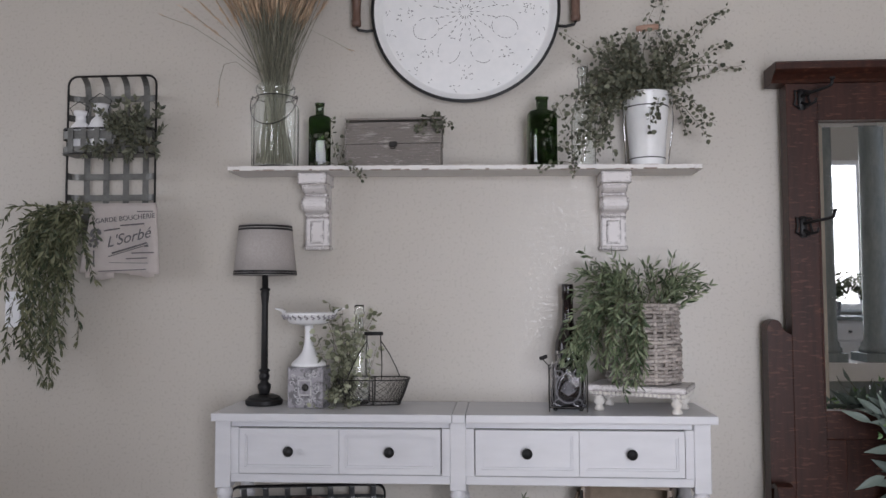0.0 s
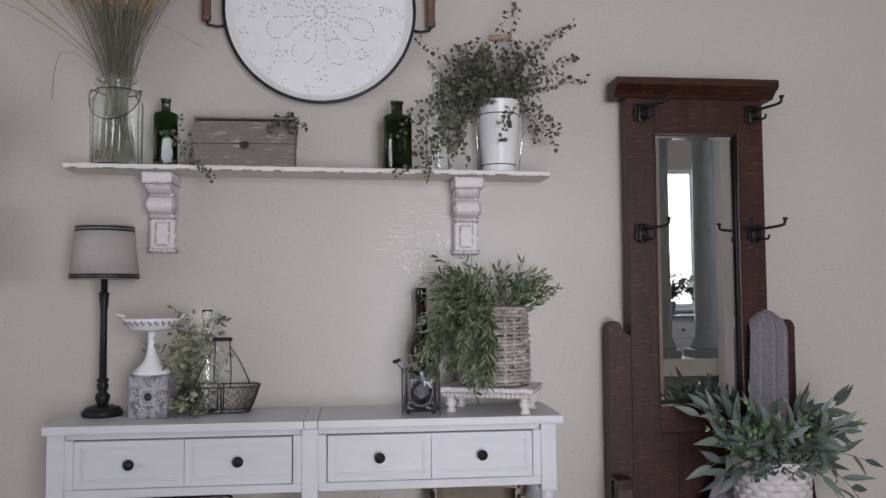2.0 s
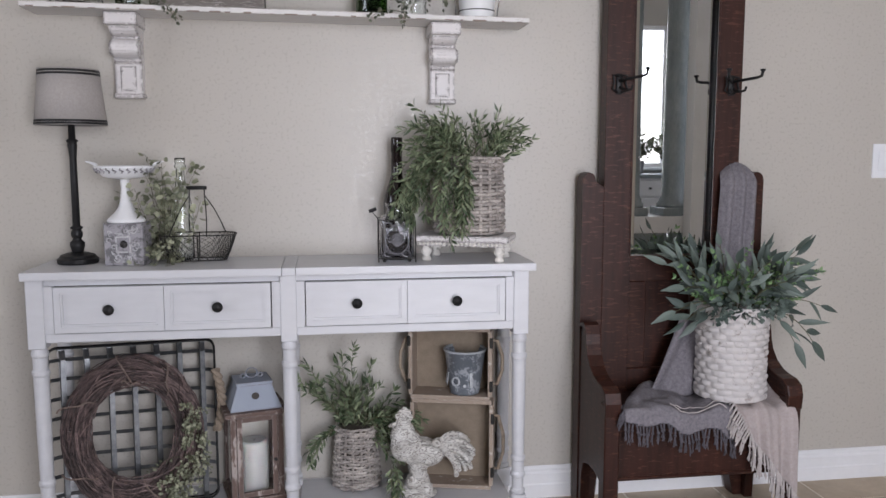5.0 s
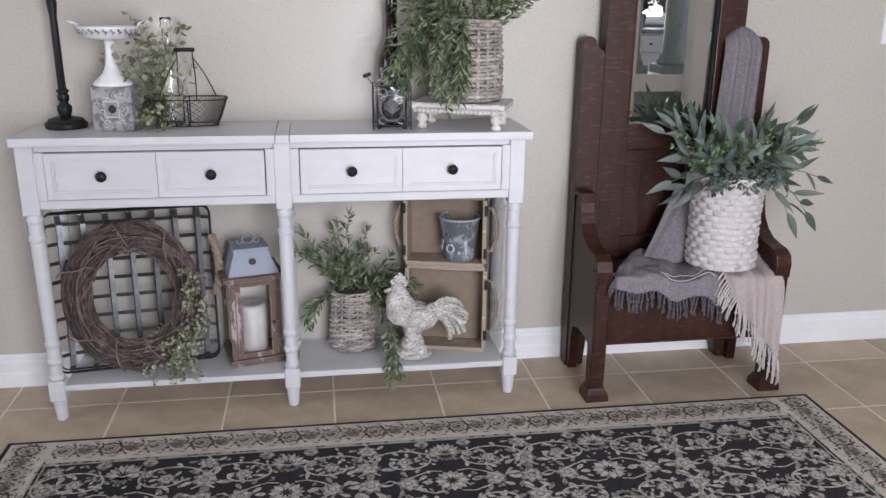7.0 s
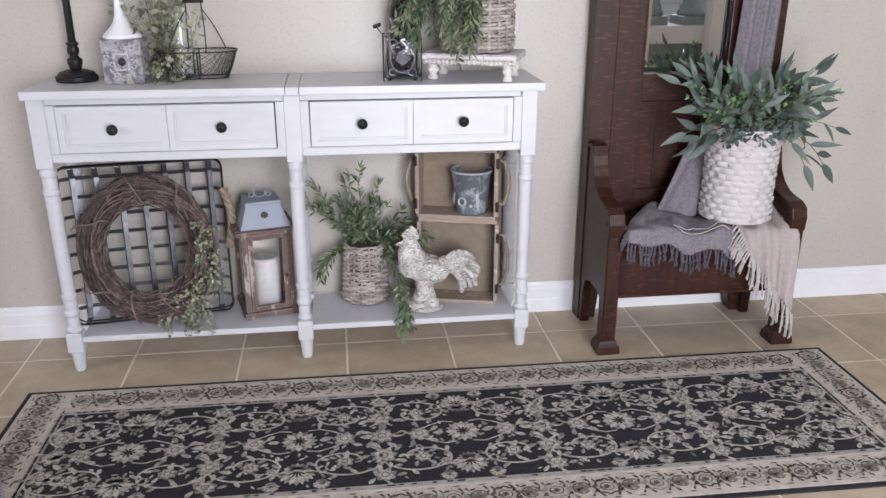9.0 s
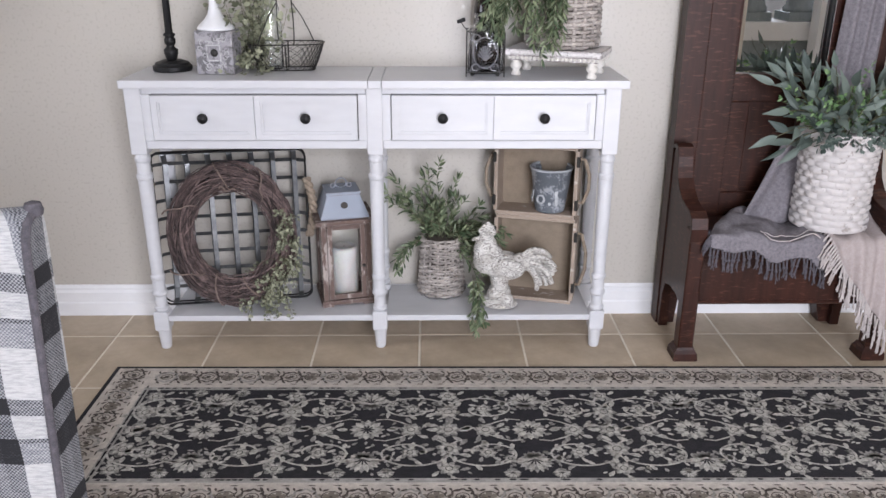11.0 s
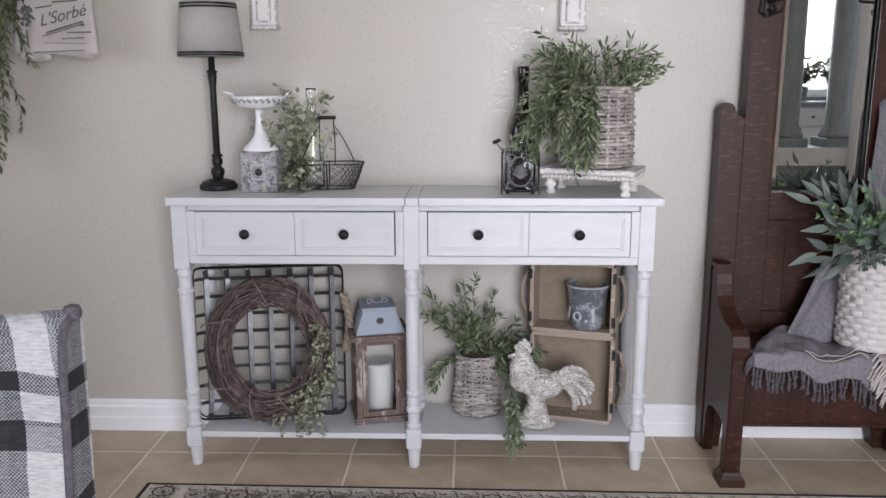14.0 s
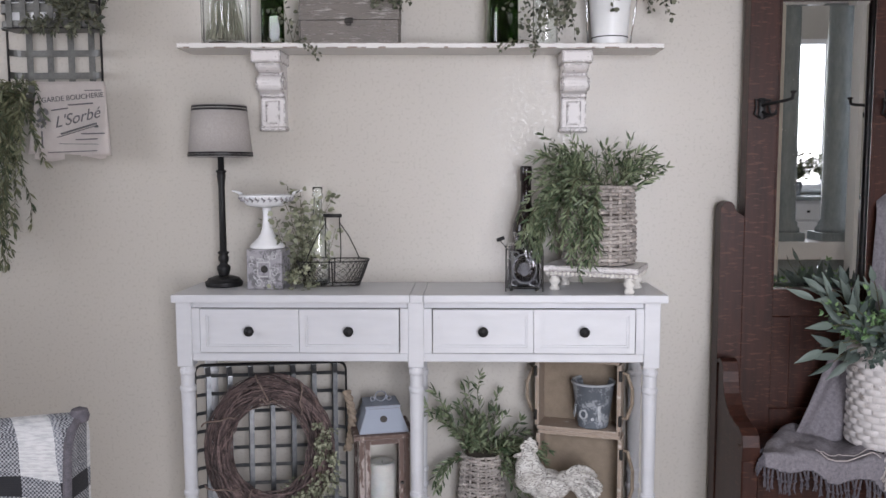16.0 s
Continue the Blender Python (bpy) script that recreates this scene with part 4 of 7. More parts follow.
# ---- round tray on the wall ----
def wall_tray():
    t = thing("round_wall_tray", "round white embossed metal tray with black rim and wooden handles", "tray", (0.0135, -0.004, 2.058))
    R = 0.2965
    prof = [(0.0005, 0.002), (R - 0.03, 0.002), (R - 0.022, 0.006), (R - 0.006, 0.03), (R - 0.008, 0.031), (R - 0.026, 0.009), (R - 0.032, 0.0045), (0.0005, 0.0045)]
    lay = pose(0, 0, 0, 90, 0, 0)

    def laid(bm):
        bmesh.ops.transform(bm, matrix=lay, verts=bm.verts)
        return bm
    part("plate", laid(lathe(bmesh.new(), prof, 96)), "enamel", t)
    part("rim", laid(lathe(bmesh.new(), [(R - 0.008, 0.027), (R + 0.001, 0.027), (R + 0.002, 0.034), (R - 0.008, 0.035)], 96, close=True)), "black", t)
    rnd = random.Random(2)
    dash = bmesh.new()

    def stroke(x, y, a, length, w=0.0022):
        d, s = Vector((math.cos(a), math.sin(a), 0)), Vector((-math.sin(a), math.cos(a), 0))
        c = Vector((x, y, 0.0052))
        q = [c - d * length / 2, c + s * w / 2, c + d * length / 2, c - s * w / 2]
        lo = [dash.verts.new(p - Vector((0, 0, 0.001))) for p in q]
        hi = [dash.verts.new(p) for p in q]
        dash.faces.new(hi)
        for k in range(4):
            dash.faces.new((lo[k], lo[(k + 1) % 4], hi[(k + 1) % 4], hi[k]))
    for k in range(16):
        a = 2 * math.pi * k / 16
        for r in (0.02, 0.04, 0.058, 0.076, 0.092):
            stroke(r * math.cos(a + 0.2 * (r > 0.05)), r * math.sin(a + 0.2 * (r > 0.05)), a, rnd.uniform(0.007, 0.016))
    for k in range(8):
        a = 2 * math.pi * k / 8 + 0.39
        for j in range(22):
            u = j / 22 * 2 * math.pi
            r, w = 0.135 + 0.042 * math.cos(u), 0.034 * math.sin(u)
            x, y = r * math.cos(a) - w * math.sin(a), r * math.sin(a) + w * math.cos(a)
            if rnd.random() < 0.62:
                stroke(x, y, a + math.atan2(0.034 * math.cos(u), -0.042 * math.sin(u)), 0.011, 0.0018)
        b = a + 0.39
        for j in range(13):
            stroke((0.19 + rnd.uniform(-0.026, 0.03)) * math.cos(b + rnd.uniform(-0.13, 0.13)), (0.19 + rnd.uniform(-0.026, 0.03)) * math.sin(b + rnd.uniform(-0.13, 0.13)), rnd.uniform(0, 3.1), rnd.uniform(0.004, 0.01), 0.0024)
    for k in range(22):
        a = 2 * math.pi * k / 22
        for j in range(7):
            u = a + (j - 3) * 0.018
            r = 0.247 + 0.012 * math.sin(j * 1.1 + k)
            if rnd.random() < 0.55:
                stroke(r * math.cos(u), r * math.sin(u), u + 1.57 + 0.8 * math.cos(j), 0.008, 0.002)
    mass("worn_relief", laid(dash), "iron", t, "dark chipped dashes of the embossed flower")
    for s in (-1, 1):
        br = bmesh.new()
        tube(br, [(s * (R - 0.005), -0.02, -0.058), (s * (R + 0.018), -0.026, -0.062), (s * 0.340, -0.03, -0.058), (s * 0.344, -0.03, -0.05), (s * 0.344, -0.03, 0.06), (s * (R - 0.004), -0.02, 0.066)], 0.0045, 6)
        part("bracket", br, "black", t)
        part("handle", lathe(bmesh.new(), [(0.010, -0.048), (0.0145, -0.046), (0.0155, -0.03), (0.0135, -0.027), (0.014, 0.03), (0.0155, 0.033), (0.0145, 0.05), (0.010, 0.052)], 18, (s * 0.345, -0.03, 0)), "brown_wood", t, "turned brown wooden handle", smooth=True)
    return t


wall_tray()


# ---- wall rack, towel, garland, switches ----
def wall_rack():
    r = thing("wall_rack", "woven metal strip wall basket with a shallow pocket", "wall basket", (-1.1215, 0, 0.024))
    w, z0, z1 = 0.1455, 1.31, 1.842
    f = bmesh.new()
    pts = [(-w, z0)] + [(-w + 0.03 + 0.03 * math.cos(radians(a)), z1 - 0.03 + 0.03 * math.sin(radians(a))) for a in range(180, 89, -15)] + [(w - 0.03 + 0.03 * math.cos(radians(a)), z1 - 0.03 + 0.03 * math.sin(radians(a))) for a in range(90, -1, -15)] + [(w, z0)]
    tube(f, [(x, -0.045, z) for x, z in pts], 0.0035, 8)
    part("wire_frame", f, "black", r)
    for k, x in enumerate((-0.098, -0.033, 0.033, 0.098)):
        s = bmesh.new()
        path = [(-0.045, z1)] + [(-0.045 + 0.038 * math.sin(radians(a)), z1 - 0.05 * (1 - math.cos(radians(a)))) for a in range(15, 91, 15)] + [(-0.006, z0)]
        for (ya, za), (yb, zb) in zip(path, path[1:]):
            vs = [s.verts.new(p) for p in ((x - 0.010, ya, za), (x + 0.010, ya, za), (x + 0.010, yb, zb), (x - 0.010, yb, zb))]
            s.faces.new(vs)
        bmesh.ops.remove_doubles(s, verts=s.verts, dist=1e-5)
        bmesh.ops.solidify(s, geom=s.faces[:], thickness=0.0014)
        part("strip", s, "rack_metal", r)
    for z in (1.775, 1.71, 1.520, 1.452, 1.385):
        s = bmesh.new()
        path = [(-w, -0.045)] + [(-w + 0.045 * (1 - math.cos(radians(a))), -0.045 + 0.034 * math.sin(radians(a))) for a in range(20, 91, 14)] + [(w - 0.045 * (1 - math.cos(radians(a))), -0.045 + 0.034 * math.sin(radians(a))) for a in range(90, 19, -14)] + [(w, -0.045)]
        for (xa, ya), (xb, yb) in zip(path, path[1:]):
            s.faces.new([s.verts.new(p) for p in ((xa, ya, z - 0.010), (xb, yb, z - 0.010), (xb, yb, z + 0.010), (xa, ya, z + 0.010))])
        bmesh.ops.remove_doubles(s, verts=s.verts, dist=1e-5)
        bmesh.ops.solidify(s, geom=s.faces[:], thickness=0.0014)
        part("strip", s, "rack_metal", r)

    def pocket(z, h, mat, t):
        s = bmesh.new()
        path = [(-w, -0.045), (-w, -0.072), (-w + 0.014, -0.090), (-w + 0.05, -0.099), (w - 0.05, -0.099), (w - 0.014, -0.090), (w, -0.072), (w, -0.045)]
        for (xa, ya), (xb, yb) in zip(path, path[1:]):
            s.faces.new([s.verts.new(p) for p in ((xa, ya, z), (xb, yb, z), (xb, yb, z + h), (xa, ya, z + h))])
        bmesh.ops.remove_doubles(s, verts=s.verts, dist=1e-5)
        bmesh.ops.solidify(s, geom=s.faces[:], thickness=t)
        part("pocket_band", s, mat, r)
    pocket(1.661, 0.005, "black", 0.005)
    pocket(1.630, 0.026, "rack_metal", 0.0014)
    pocket(1.588, 0.018, "rack_metal", 0.0014)
    pocket(1.582, 0.005, "black", 0.005)
    for x in (-0.105, -0.063, -0.02, 0.02, 0.063, 0.105):
        part("pocket_strip", boxed(x - 0.009, x + 0.009, -0.1025, -0.1005, 1.585, 1.664), "rack_metal", r)
    part("pocket_floor", boxed(-0.135, 0.135, -0.094, -0.012, 1.582, 1.585), "rack_metal", r)
    return r


wall_rack()


def milk_bottle(x, y, z, s, label):
    b = thing("white_bottle", label, "bottle", (x, y, z), group="white bottles in the wall basket")
    part("body", lathe(bmesh.new(), [(0.030 * s, 0), (0.034 * s, 0.004), (0.034 * s, 0.075 * s), (0.026 * s, 0.095 * s), (0.016 * s, 0.105 * s), (0.016 * s, 0.125 * s), (0.022 * s, 0.128 * s), (0.022 * s, 0.14 * s), (0.0, 0.141 * s)], 24), "ceramic", b, smooth=True)
    w = bmesh.new()
    tube(w, [(-0.018 * s, 0, 0.12 * s), (-0.032 * s, -0.01, 0.15 * s), (0, -0.012, 0.17 * s), (0.032 * s, -0.01, 0.15 * s), (0.018 * s, 0, 0.12 * s)], 0.0015, 6)
    part("wire", w, "iron", b)
    return b


milk_bottle(-1.218, -0.056, 1.6095, 1.0, "small white bottle with wire clasp in the wall basket")
milk_bottle(-1.150, -0.056, 1.6095, 1.15, "white bottle with wire clasp standing in the wall basket")


def rack_plant():
    g = thing("succulent_sprigs", "green artificial succulent sprigs tucked in the wall basket", "greenery", (-1.022, -0.065, 1.620))
    rnd = random.Random(31)
    lv, st = bmesh.new(), bmesh.new()
    for i in range(38):
        d = (rnd.uniform(-0.7, 0.45), rnd.uniform(-0.8, 0.2), rnd.uniform(0.5, 1.1))
        sprig(lv, st, (rnd.uniform(-0.06, 0.05), rnd.uniform(-0.03, 0.01), 0), d, rnd.uniform(0.08, 0.17), rnd.uniform(0, 0.5), 10, 0.021, 0.011, rnd, spread=0.8, y_max=0.05)
    for i in range(14):
        sprig(lv, st, (rnd.uniform(-0.15, 0.06), -0.04, 0.01), (rnd.uniform(-0.8, 0.6), -0.6, rnd.uniform(-0.1, 0.4)), 0.065, 1.6, 7, 0.022, 0.009, rnd, y_max=0.05)
    mass("foliage", lv, "leaf_fern", g)
    mass("stem", st, "stem", g)
    bl = bmesh.new()
    for i in range(26):
        add_round_leaf(bl, (0.0 + rnd.uniform(-0.025, 0.03), -0.05 + rnd.uniform(-0.02, 0.01), 0.13 + rnd.uniform(-0.03, 0.03)), (rnd.uniform(-1, 1), -0.7, rnd.uniform(-0.5, 1)), 0.011, rnd)
    part("pale_buds", bl, "leaf_pale", g)
    return g


rack_plant()


def garland():
    g = thing("hanging_garland", "long green willow-leaf garland hanging down the wall", "garland", (-1.262, -0.03, 1.425))
    rnd = random.Random(41)
    lv, st = bmesh.new(), bmesh.new()
    for i in range(80):
        d = (rnd.uniform(-0.68, 0.22), rnd.uniform(-0.5, -0.1), rnd.uniform(-0.1, 0.6))
        ln = rnd.uniform(0.12, 0.30)
        sprig(lv, st, (rnd.uniform(-0.06, 0.07), rnd.uniform(-0.03, 0.0), rnd.uniform(-0.05, 0.0)), d, ln, 3.6, int(ln * 70), 0.030, 0.0078, rnd, spread=0.55, wander=0.5, y_max=0.02)
    for i in range(26):
        d = (rnd.uniform(-0.30, 0.10), rnd.uniform(-0.25, -0.1), rnd.uniform(-0.9, -0.2))
        ln = rnd.uniform(0.28, 0.50)
        sprig(lv, st, (rnd.uniform(-0.05, 0.05), rnd.uniform(-0.05, 0.0), rnd.uniform(-0.08, 0.0)), d, ln, 2.5, int(ln * 64), 0.030, 0.0078, rnd, spread=0.5, wander=0.5, y_max=0.02)
    mass("foliage", lv, "leaf_willow", g)
    mass("stem", st, "stem", g)
    return g


garland()


def text_mesh(body, size, m, depth=0.0006):
    cu = bpy.data.curves.new("lettering", "FONT")
    cu.body, cu.size, cu.extrude, cu.align_x = body, size, depth, "CENTER"
    ob = bpy.data.objects.new("lettering", cu)
    scene.collection.objects.link(ob)
    me = bpy.data.meshes.new_from_object(ob.evaluated_get(bpy.context.evaluated_depsgraph_get()))
    bpy.data.objects.remove(ob)
    me.transform(m)
    bm = bmesh.new()
    bm.from_mesh(me)
    bpy.data.meshes.remove(me)
    return bm


def towel():
    t = thing("tea_towel", "folded cream tea towel with grey printed lettering", "towel", (-1.052, -0.085, 1.336))
    n, m = 26, 18

    def sheet(name, z0, z1, x0, x1, yo, k, flare):
        bm = bmesh.new()
        grid = []
        for j in range(m + 1):
            f = j / m
            row = []
            for i in range(n + 1):
                u = i / n
                hw = 1 + flare * f
                x = (x0 + (x1 - x0) * u - (x0 + x1) / 2) * hw + (x0 + x1) / 2 - 0.008 * f
                y = yo - 0.004 * math.sin(u * 7 + k) * (0.3 + f) - 0.006 * f
                z = z0 + (z1 - z0) * f + 0.004 * math.sin(u * 5 + k) * f
                row.append(bm.verts.new((x, y, z)))
            grid.append(row)
        for j in range(m):
            for i in range(n):
                bm.faces.new((grid[j][i], grid[j + 1][i], grid[j + 1][i + 1], grid[j][i + 1]))
        bmesh.ops.solidify(bm, geom=bm.faces[:], thickness=0.0022)
        part(name, bm, "towel", t, smooth=True)
    sheet("front_cloth", 0.114, -0.106, -0.108, 0.100, 0.0, 0.4, 0.24)
    sheet("folded_end", 0.10, -0.122, -0.114, -0.03, 0.010, 2.0, 0.1)
    sheet("folded_end", 0.10, -0.115, 0.03, 0.10, 0.010, 1.0, 0.12)
    ink = "ink"

    def letters(body, size, x, z, rot=4, slant=0.0):
        part("printed_word", text_mesh(body, size, pose(x, -0.0135, z, 90, 0, 0) @ pose(0, 0, 0, 0, 0, rot) @ Matrix(((1, slant, 0, 0), (0, 1, 0, 0), (0, 0, 1, 0), (0, 0, 0, 1)))), ink, t)
    letters("GARDE BOUCHERIE", 0.0215, 0.006, 0.058, 5)
    letters("L'Sorbé", 0.047, 0.018, -0.010, 13, 0.45)
    bars = bmesh.new()
    for x, z, w, h, r in ((0.03, 0.045, 0.075, 0.0036, 4), (-0.035, 0.030, 0.05, 0.0030, 8), (0.022, -0.028, 0.115, 0.0042, 16), (0.018, -0.036, 0.13, 0.0014, 16), (0.076, -0.022, 0.010, 0.0055, 2), (0.065, -0.043, 0.070, 0.0034, 1),
                          (0.045, -0.060, 0.065, 0.0032, 2), (0.02, -0.074, 0.12, 0.0014, -1), (0.0, -0.097, 0.15, 0.0024, 2), (0.07, 0.086, 0.05, 0.0020, 1), (-0.092, -0.06, 0.002, 0.05, 0)):
        box(bars, x - w / 2, x + w / 2, -0.0185, -0.013, z - h / 2, z + h / 2, turn=Matrix.Translation((x, 0, z)) @ Matrix.Rotation(radians(-r), 4, "Y") @ Matrix.Translation((-x, 0, -z)))
    part("small_print", bars, ink, t)
    fl = bmesh.new()
    rnd = random.Random(7)
    for cx, cz, s in ((-0.088, 0.018, 0.022), (-0.096, -0.012, 0.018), (-0.078, -0.005, 0.014)):
        for k in range(14):
            a = rnd.uniform(0, 6.28)
            add_round_leaf(fl, (cx + 0.25 * s * math.cos(a), -0.0125 - 0.0003 * k, cz + 0.25 * s * math.sin(a)), (math.cos(a), 0, math.sin(a)), s * 0.6, random.Random(k))
    for v in fl.verts:
        v.co.y = -0.0125 - 0.001 * abs(math.sin(v.co.x * 900))
    part("printed_roses", fl, "ink", t)
    return t


towel()


def switch_plate(x, label):
    s = thing("light_switch", label, "switch", (x, 0, 1.1175), group="light switches")
    part("plate", boxed(-0.036, 0.036, -0.006, 0, -0.058, 0.058, 0.003, 2), "plate", s)
    part("rocker", boxed(-0.0165, 0.0165, -0.0095, -0.006, -0.033, 0.033, 0.0015), "plate", s)
    return s


switch_plate(-1.450, "white rocker light switch behind the hanging garland")
switch_plate(1.985, "white rocker light switch on the bare wall")


# ---- things on the console table ----
TT = 0.8295


def table_lamp():
    l = thing("table_lamp", "slim black candlestick lamp with grey linen drum shade", "lamp", (-0.601, -0.097, TT))
    part("base", lathe(bmesh.new(), [(0.054, 0), (0.056, 0.004), (0.056, 0.014), (0.050, 0.018), (0.047, 0.024), (0.030, 0.030), (0.0, 0.031)], 40), "black", l, smooth=False)
    pole = [(0.013, 0.029), (0.016, 0.036), (0.020, 0.05), (0.020, 0.06), (0.013, 0.066), (0.011, 0.072), (0.015, 0.076), (0.016, 0.088), (0.012, 0.096), (0.017, 0.100), (0.017, 0.104), (0.0105, 0.108),
            (0.0095, 0.30), (0.012, 0.325), (0.0135, 0.335), (0.012, 0.343), (0.016, 0.347), (0.016, 0.350), (0.0095, 0.354), (0.009, 0.40), (0.006, 0.45)]
    part("stem", lathe(bmesh.new(), pole, 24), "black", l, smooth=True)
    sh = bmesh.new()
    lathe(sh, [(0.0955, 0.391), (0.0795, 0.546), (0.077, 0.546), (0.093, 0.391)], 56, close=True)
    shade = part("shade", sh, "linen", l, "tapered grey linen drum shade", smooth=False)
    for f in shade.data.polygons:
        f.use_smooth = True
    for f0 in (0.03, 0.075, 0.90, 0.955):
        z = 0.391 + 0.155 * f0
        r = 0.0955 - 0.016 * f0
        part("dark_trim", lathe(bmesh.new(), [(r - 0.001, z - 0.003), (r + 0.0012, z - 0.003), (r + 0.0007, z + 0.003), (r - 0.001, z + 0.003)], 56), "black", shade)
    return l


table_lamp()


def carved_box():
    b = thing("carved_block", "grey carved square block with scrolled medallion face", "ornament box", (-0.4515, -0.142, TT), -6)
    w = 0.054
    part("body", boxed(-w, w, -w * 0.7, w * 0.7, 0, 0.120, 0.002), "carved", b)
    c = bmesh.new()
    y = -w * 0.7
    rnd = random.Random(3)
    for k in range(34):
        x, z = rnd.uniform(-0.042, 0.042), rnd.uniform(0.016, 0.104)
        if abs(x) < 0.02 and abs(z - 0.06) < 0.022:
            continue
        r, a0 = rnd.uniform(0.006, 0.012), rnd.uniform(0, 6.28)
        tube(c, [(x + r * (1 - 0.1 * q) * math.cos(a0 + q * 0.6), y - 0.001, z + r * (1 - 0.1 * q) * math.sin(a0 + q * 0.6)) for q in range(8)], 0.0015, 5)
    for x0, x1, z0, z1 in ((-0.021, 0.021, 0.079, 0.083), (-0.021, 0.021, 0.037, 0.041), (-0.021, -0.017, 0.041, 0.079), (0.017, 0.021, 0.041, 0.079)):
        box(c, x0, x1, y - 0.005, y + 0.001, z0, z1, 0.001)
    lathe_bm = lathe(bmesh.new(), [(0.011, 0), (0.009, 0.005), (0.0, 0.008)], 14)
    bmesh.ops.transform(lathe_bm, matrix=pose(0, y, 0.06, 90, 0, 0), verts=lathe_bm.verts)
    part("medallion", lathe_bm, "iron", b)
    part("carving", c, "carved_light", b)
    return b


carved_box()


def cake_stand():
    s = thing("pedestal_dish", "white pedestal dish with scrolled rim and little bird finials", "pedestal dish", (-0.4535, -0.142, TT + 0.1205))
    part("foot", lathe(bmesh.new(), [(0.050, 0), (0.052, 0.004), (0.049, 0.010), (0.030, 0.028), (0.020, 0.042), (0.014, 0.065), (0.0115, 0.095), (0.013, 0.122)], 40), "ceramic", s, smooth=True)
    bowl = [(0.012, 0.120), (0.045, 0.124), (0.058, 0.128), (0.062, 0.134), (0.078, 0.150), (0.080, 0.158), (0.076, 0.158), (0.06, 0.142), (0.03, 0.136), (0.001, 0.136)]
    part("dish", lathe(bmesh.new(), bowl, 48), "ceramic", s, smooth=True)
    rel = bmesh.new()
    for k in range(26):
        a = 2 * math.pi * k / 26
        r = 0.0715
        tube(rel, [((r + 0.003 * q) * math.cos(a + 0.08 * math.sin(q * 2)), (r + 0.003 * q) * math.sin(a + 0.08 * math.sin(q * 2)), 0.139 + 0.004 * q) for q in range(4)], 0.0022, 5)
    part("rim_relief", rel, "carved", s)
    for a in (175, 15):
        bd = bmesh.new()
        ca, sa = math.cos(radians(a)), math.sin(radians(a))
        tube(bd, [(0.076 * ca, 0.076 * sa, 0.158), (0.084 * ca, 0.084 * sa, 0.164), (0.096 * ca, 0.096 * sa, 0.168), (0.106 * ca, 0.106 * sa, 0.170)], 0.006, 7, taper=0.35)
        part("finial", bd, "ceramic", s, smooth=True)
    return s


cake_stand()
clear_bottle(-0.316, -0.060, TT, 0.034, 0.30, "clear glass bottle hidden among pale greenery")


def pale_greens():
    g = thing("pale_greenery", "upright pale sage sprigs with round leaves beside the bottle", "greenery", (-0.372, -0.075, TT))
    rnd = random.Random(17)
    lv, st = bmesh.new(), bmesh.new()
    for i in range(17):
        sprig(lv, st, (rnd.uniform(-0.03, 0.04), rnd.uniform(-0.03, 0.03), 0.0), (rnd.uniform(-0.32, 0.28), rnd.uniform(-0.2, 0.1), 1), rnd.uniform(0.19, 0.325), rnd.uniform(0, 0.4), 14, 0.0185, 0.014, rnd, round_leaf=True, wander=0.5, y_max=0.1)
    for i in range(12):
        sprig(lv, st, (rnd.uniform(-0.03, 0.05), -0.03, 0.03), (rnd.uniform(-1.0, 1.0), -0.5, rnd.uniform(0.0, 0.5)), rnd.uniform(0.07, 0.11), 0.9, 9, 0.0125, 0.01, rnd, round_leaf=True, wander=0.6, y_max=0.1)
    for v in lv.verts:
        v.co.z = max(v.co.z, 0.002)
    mass("foliage", lv, "leaf_pale", g)
    mass("stem", st, "stem", g)
    return g


pale_greens()


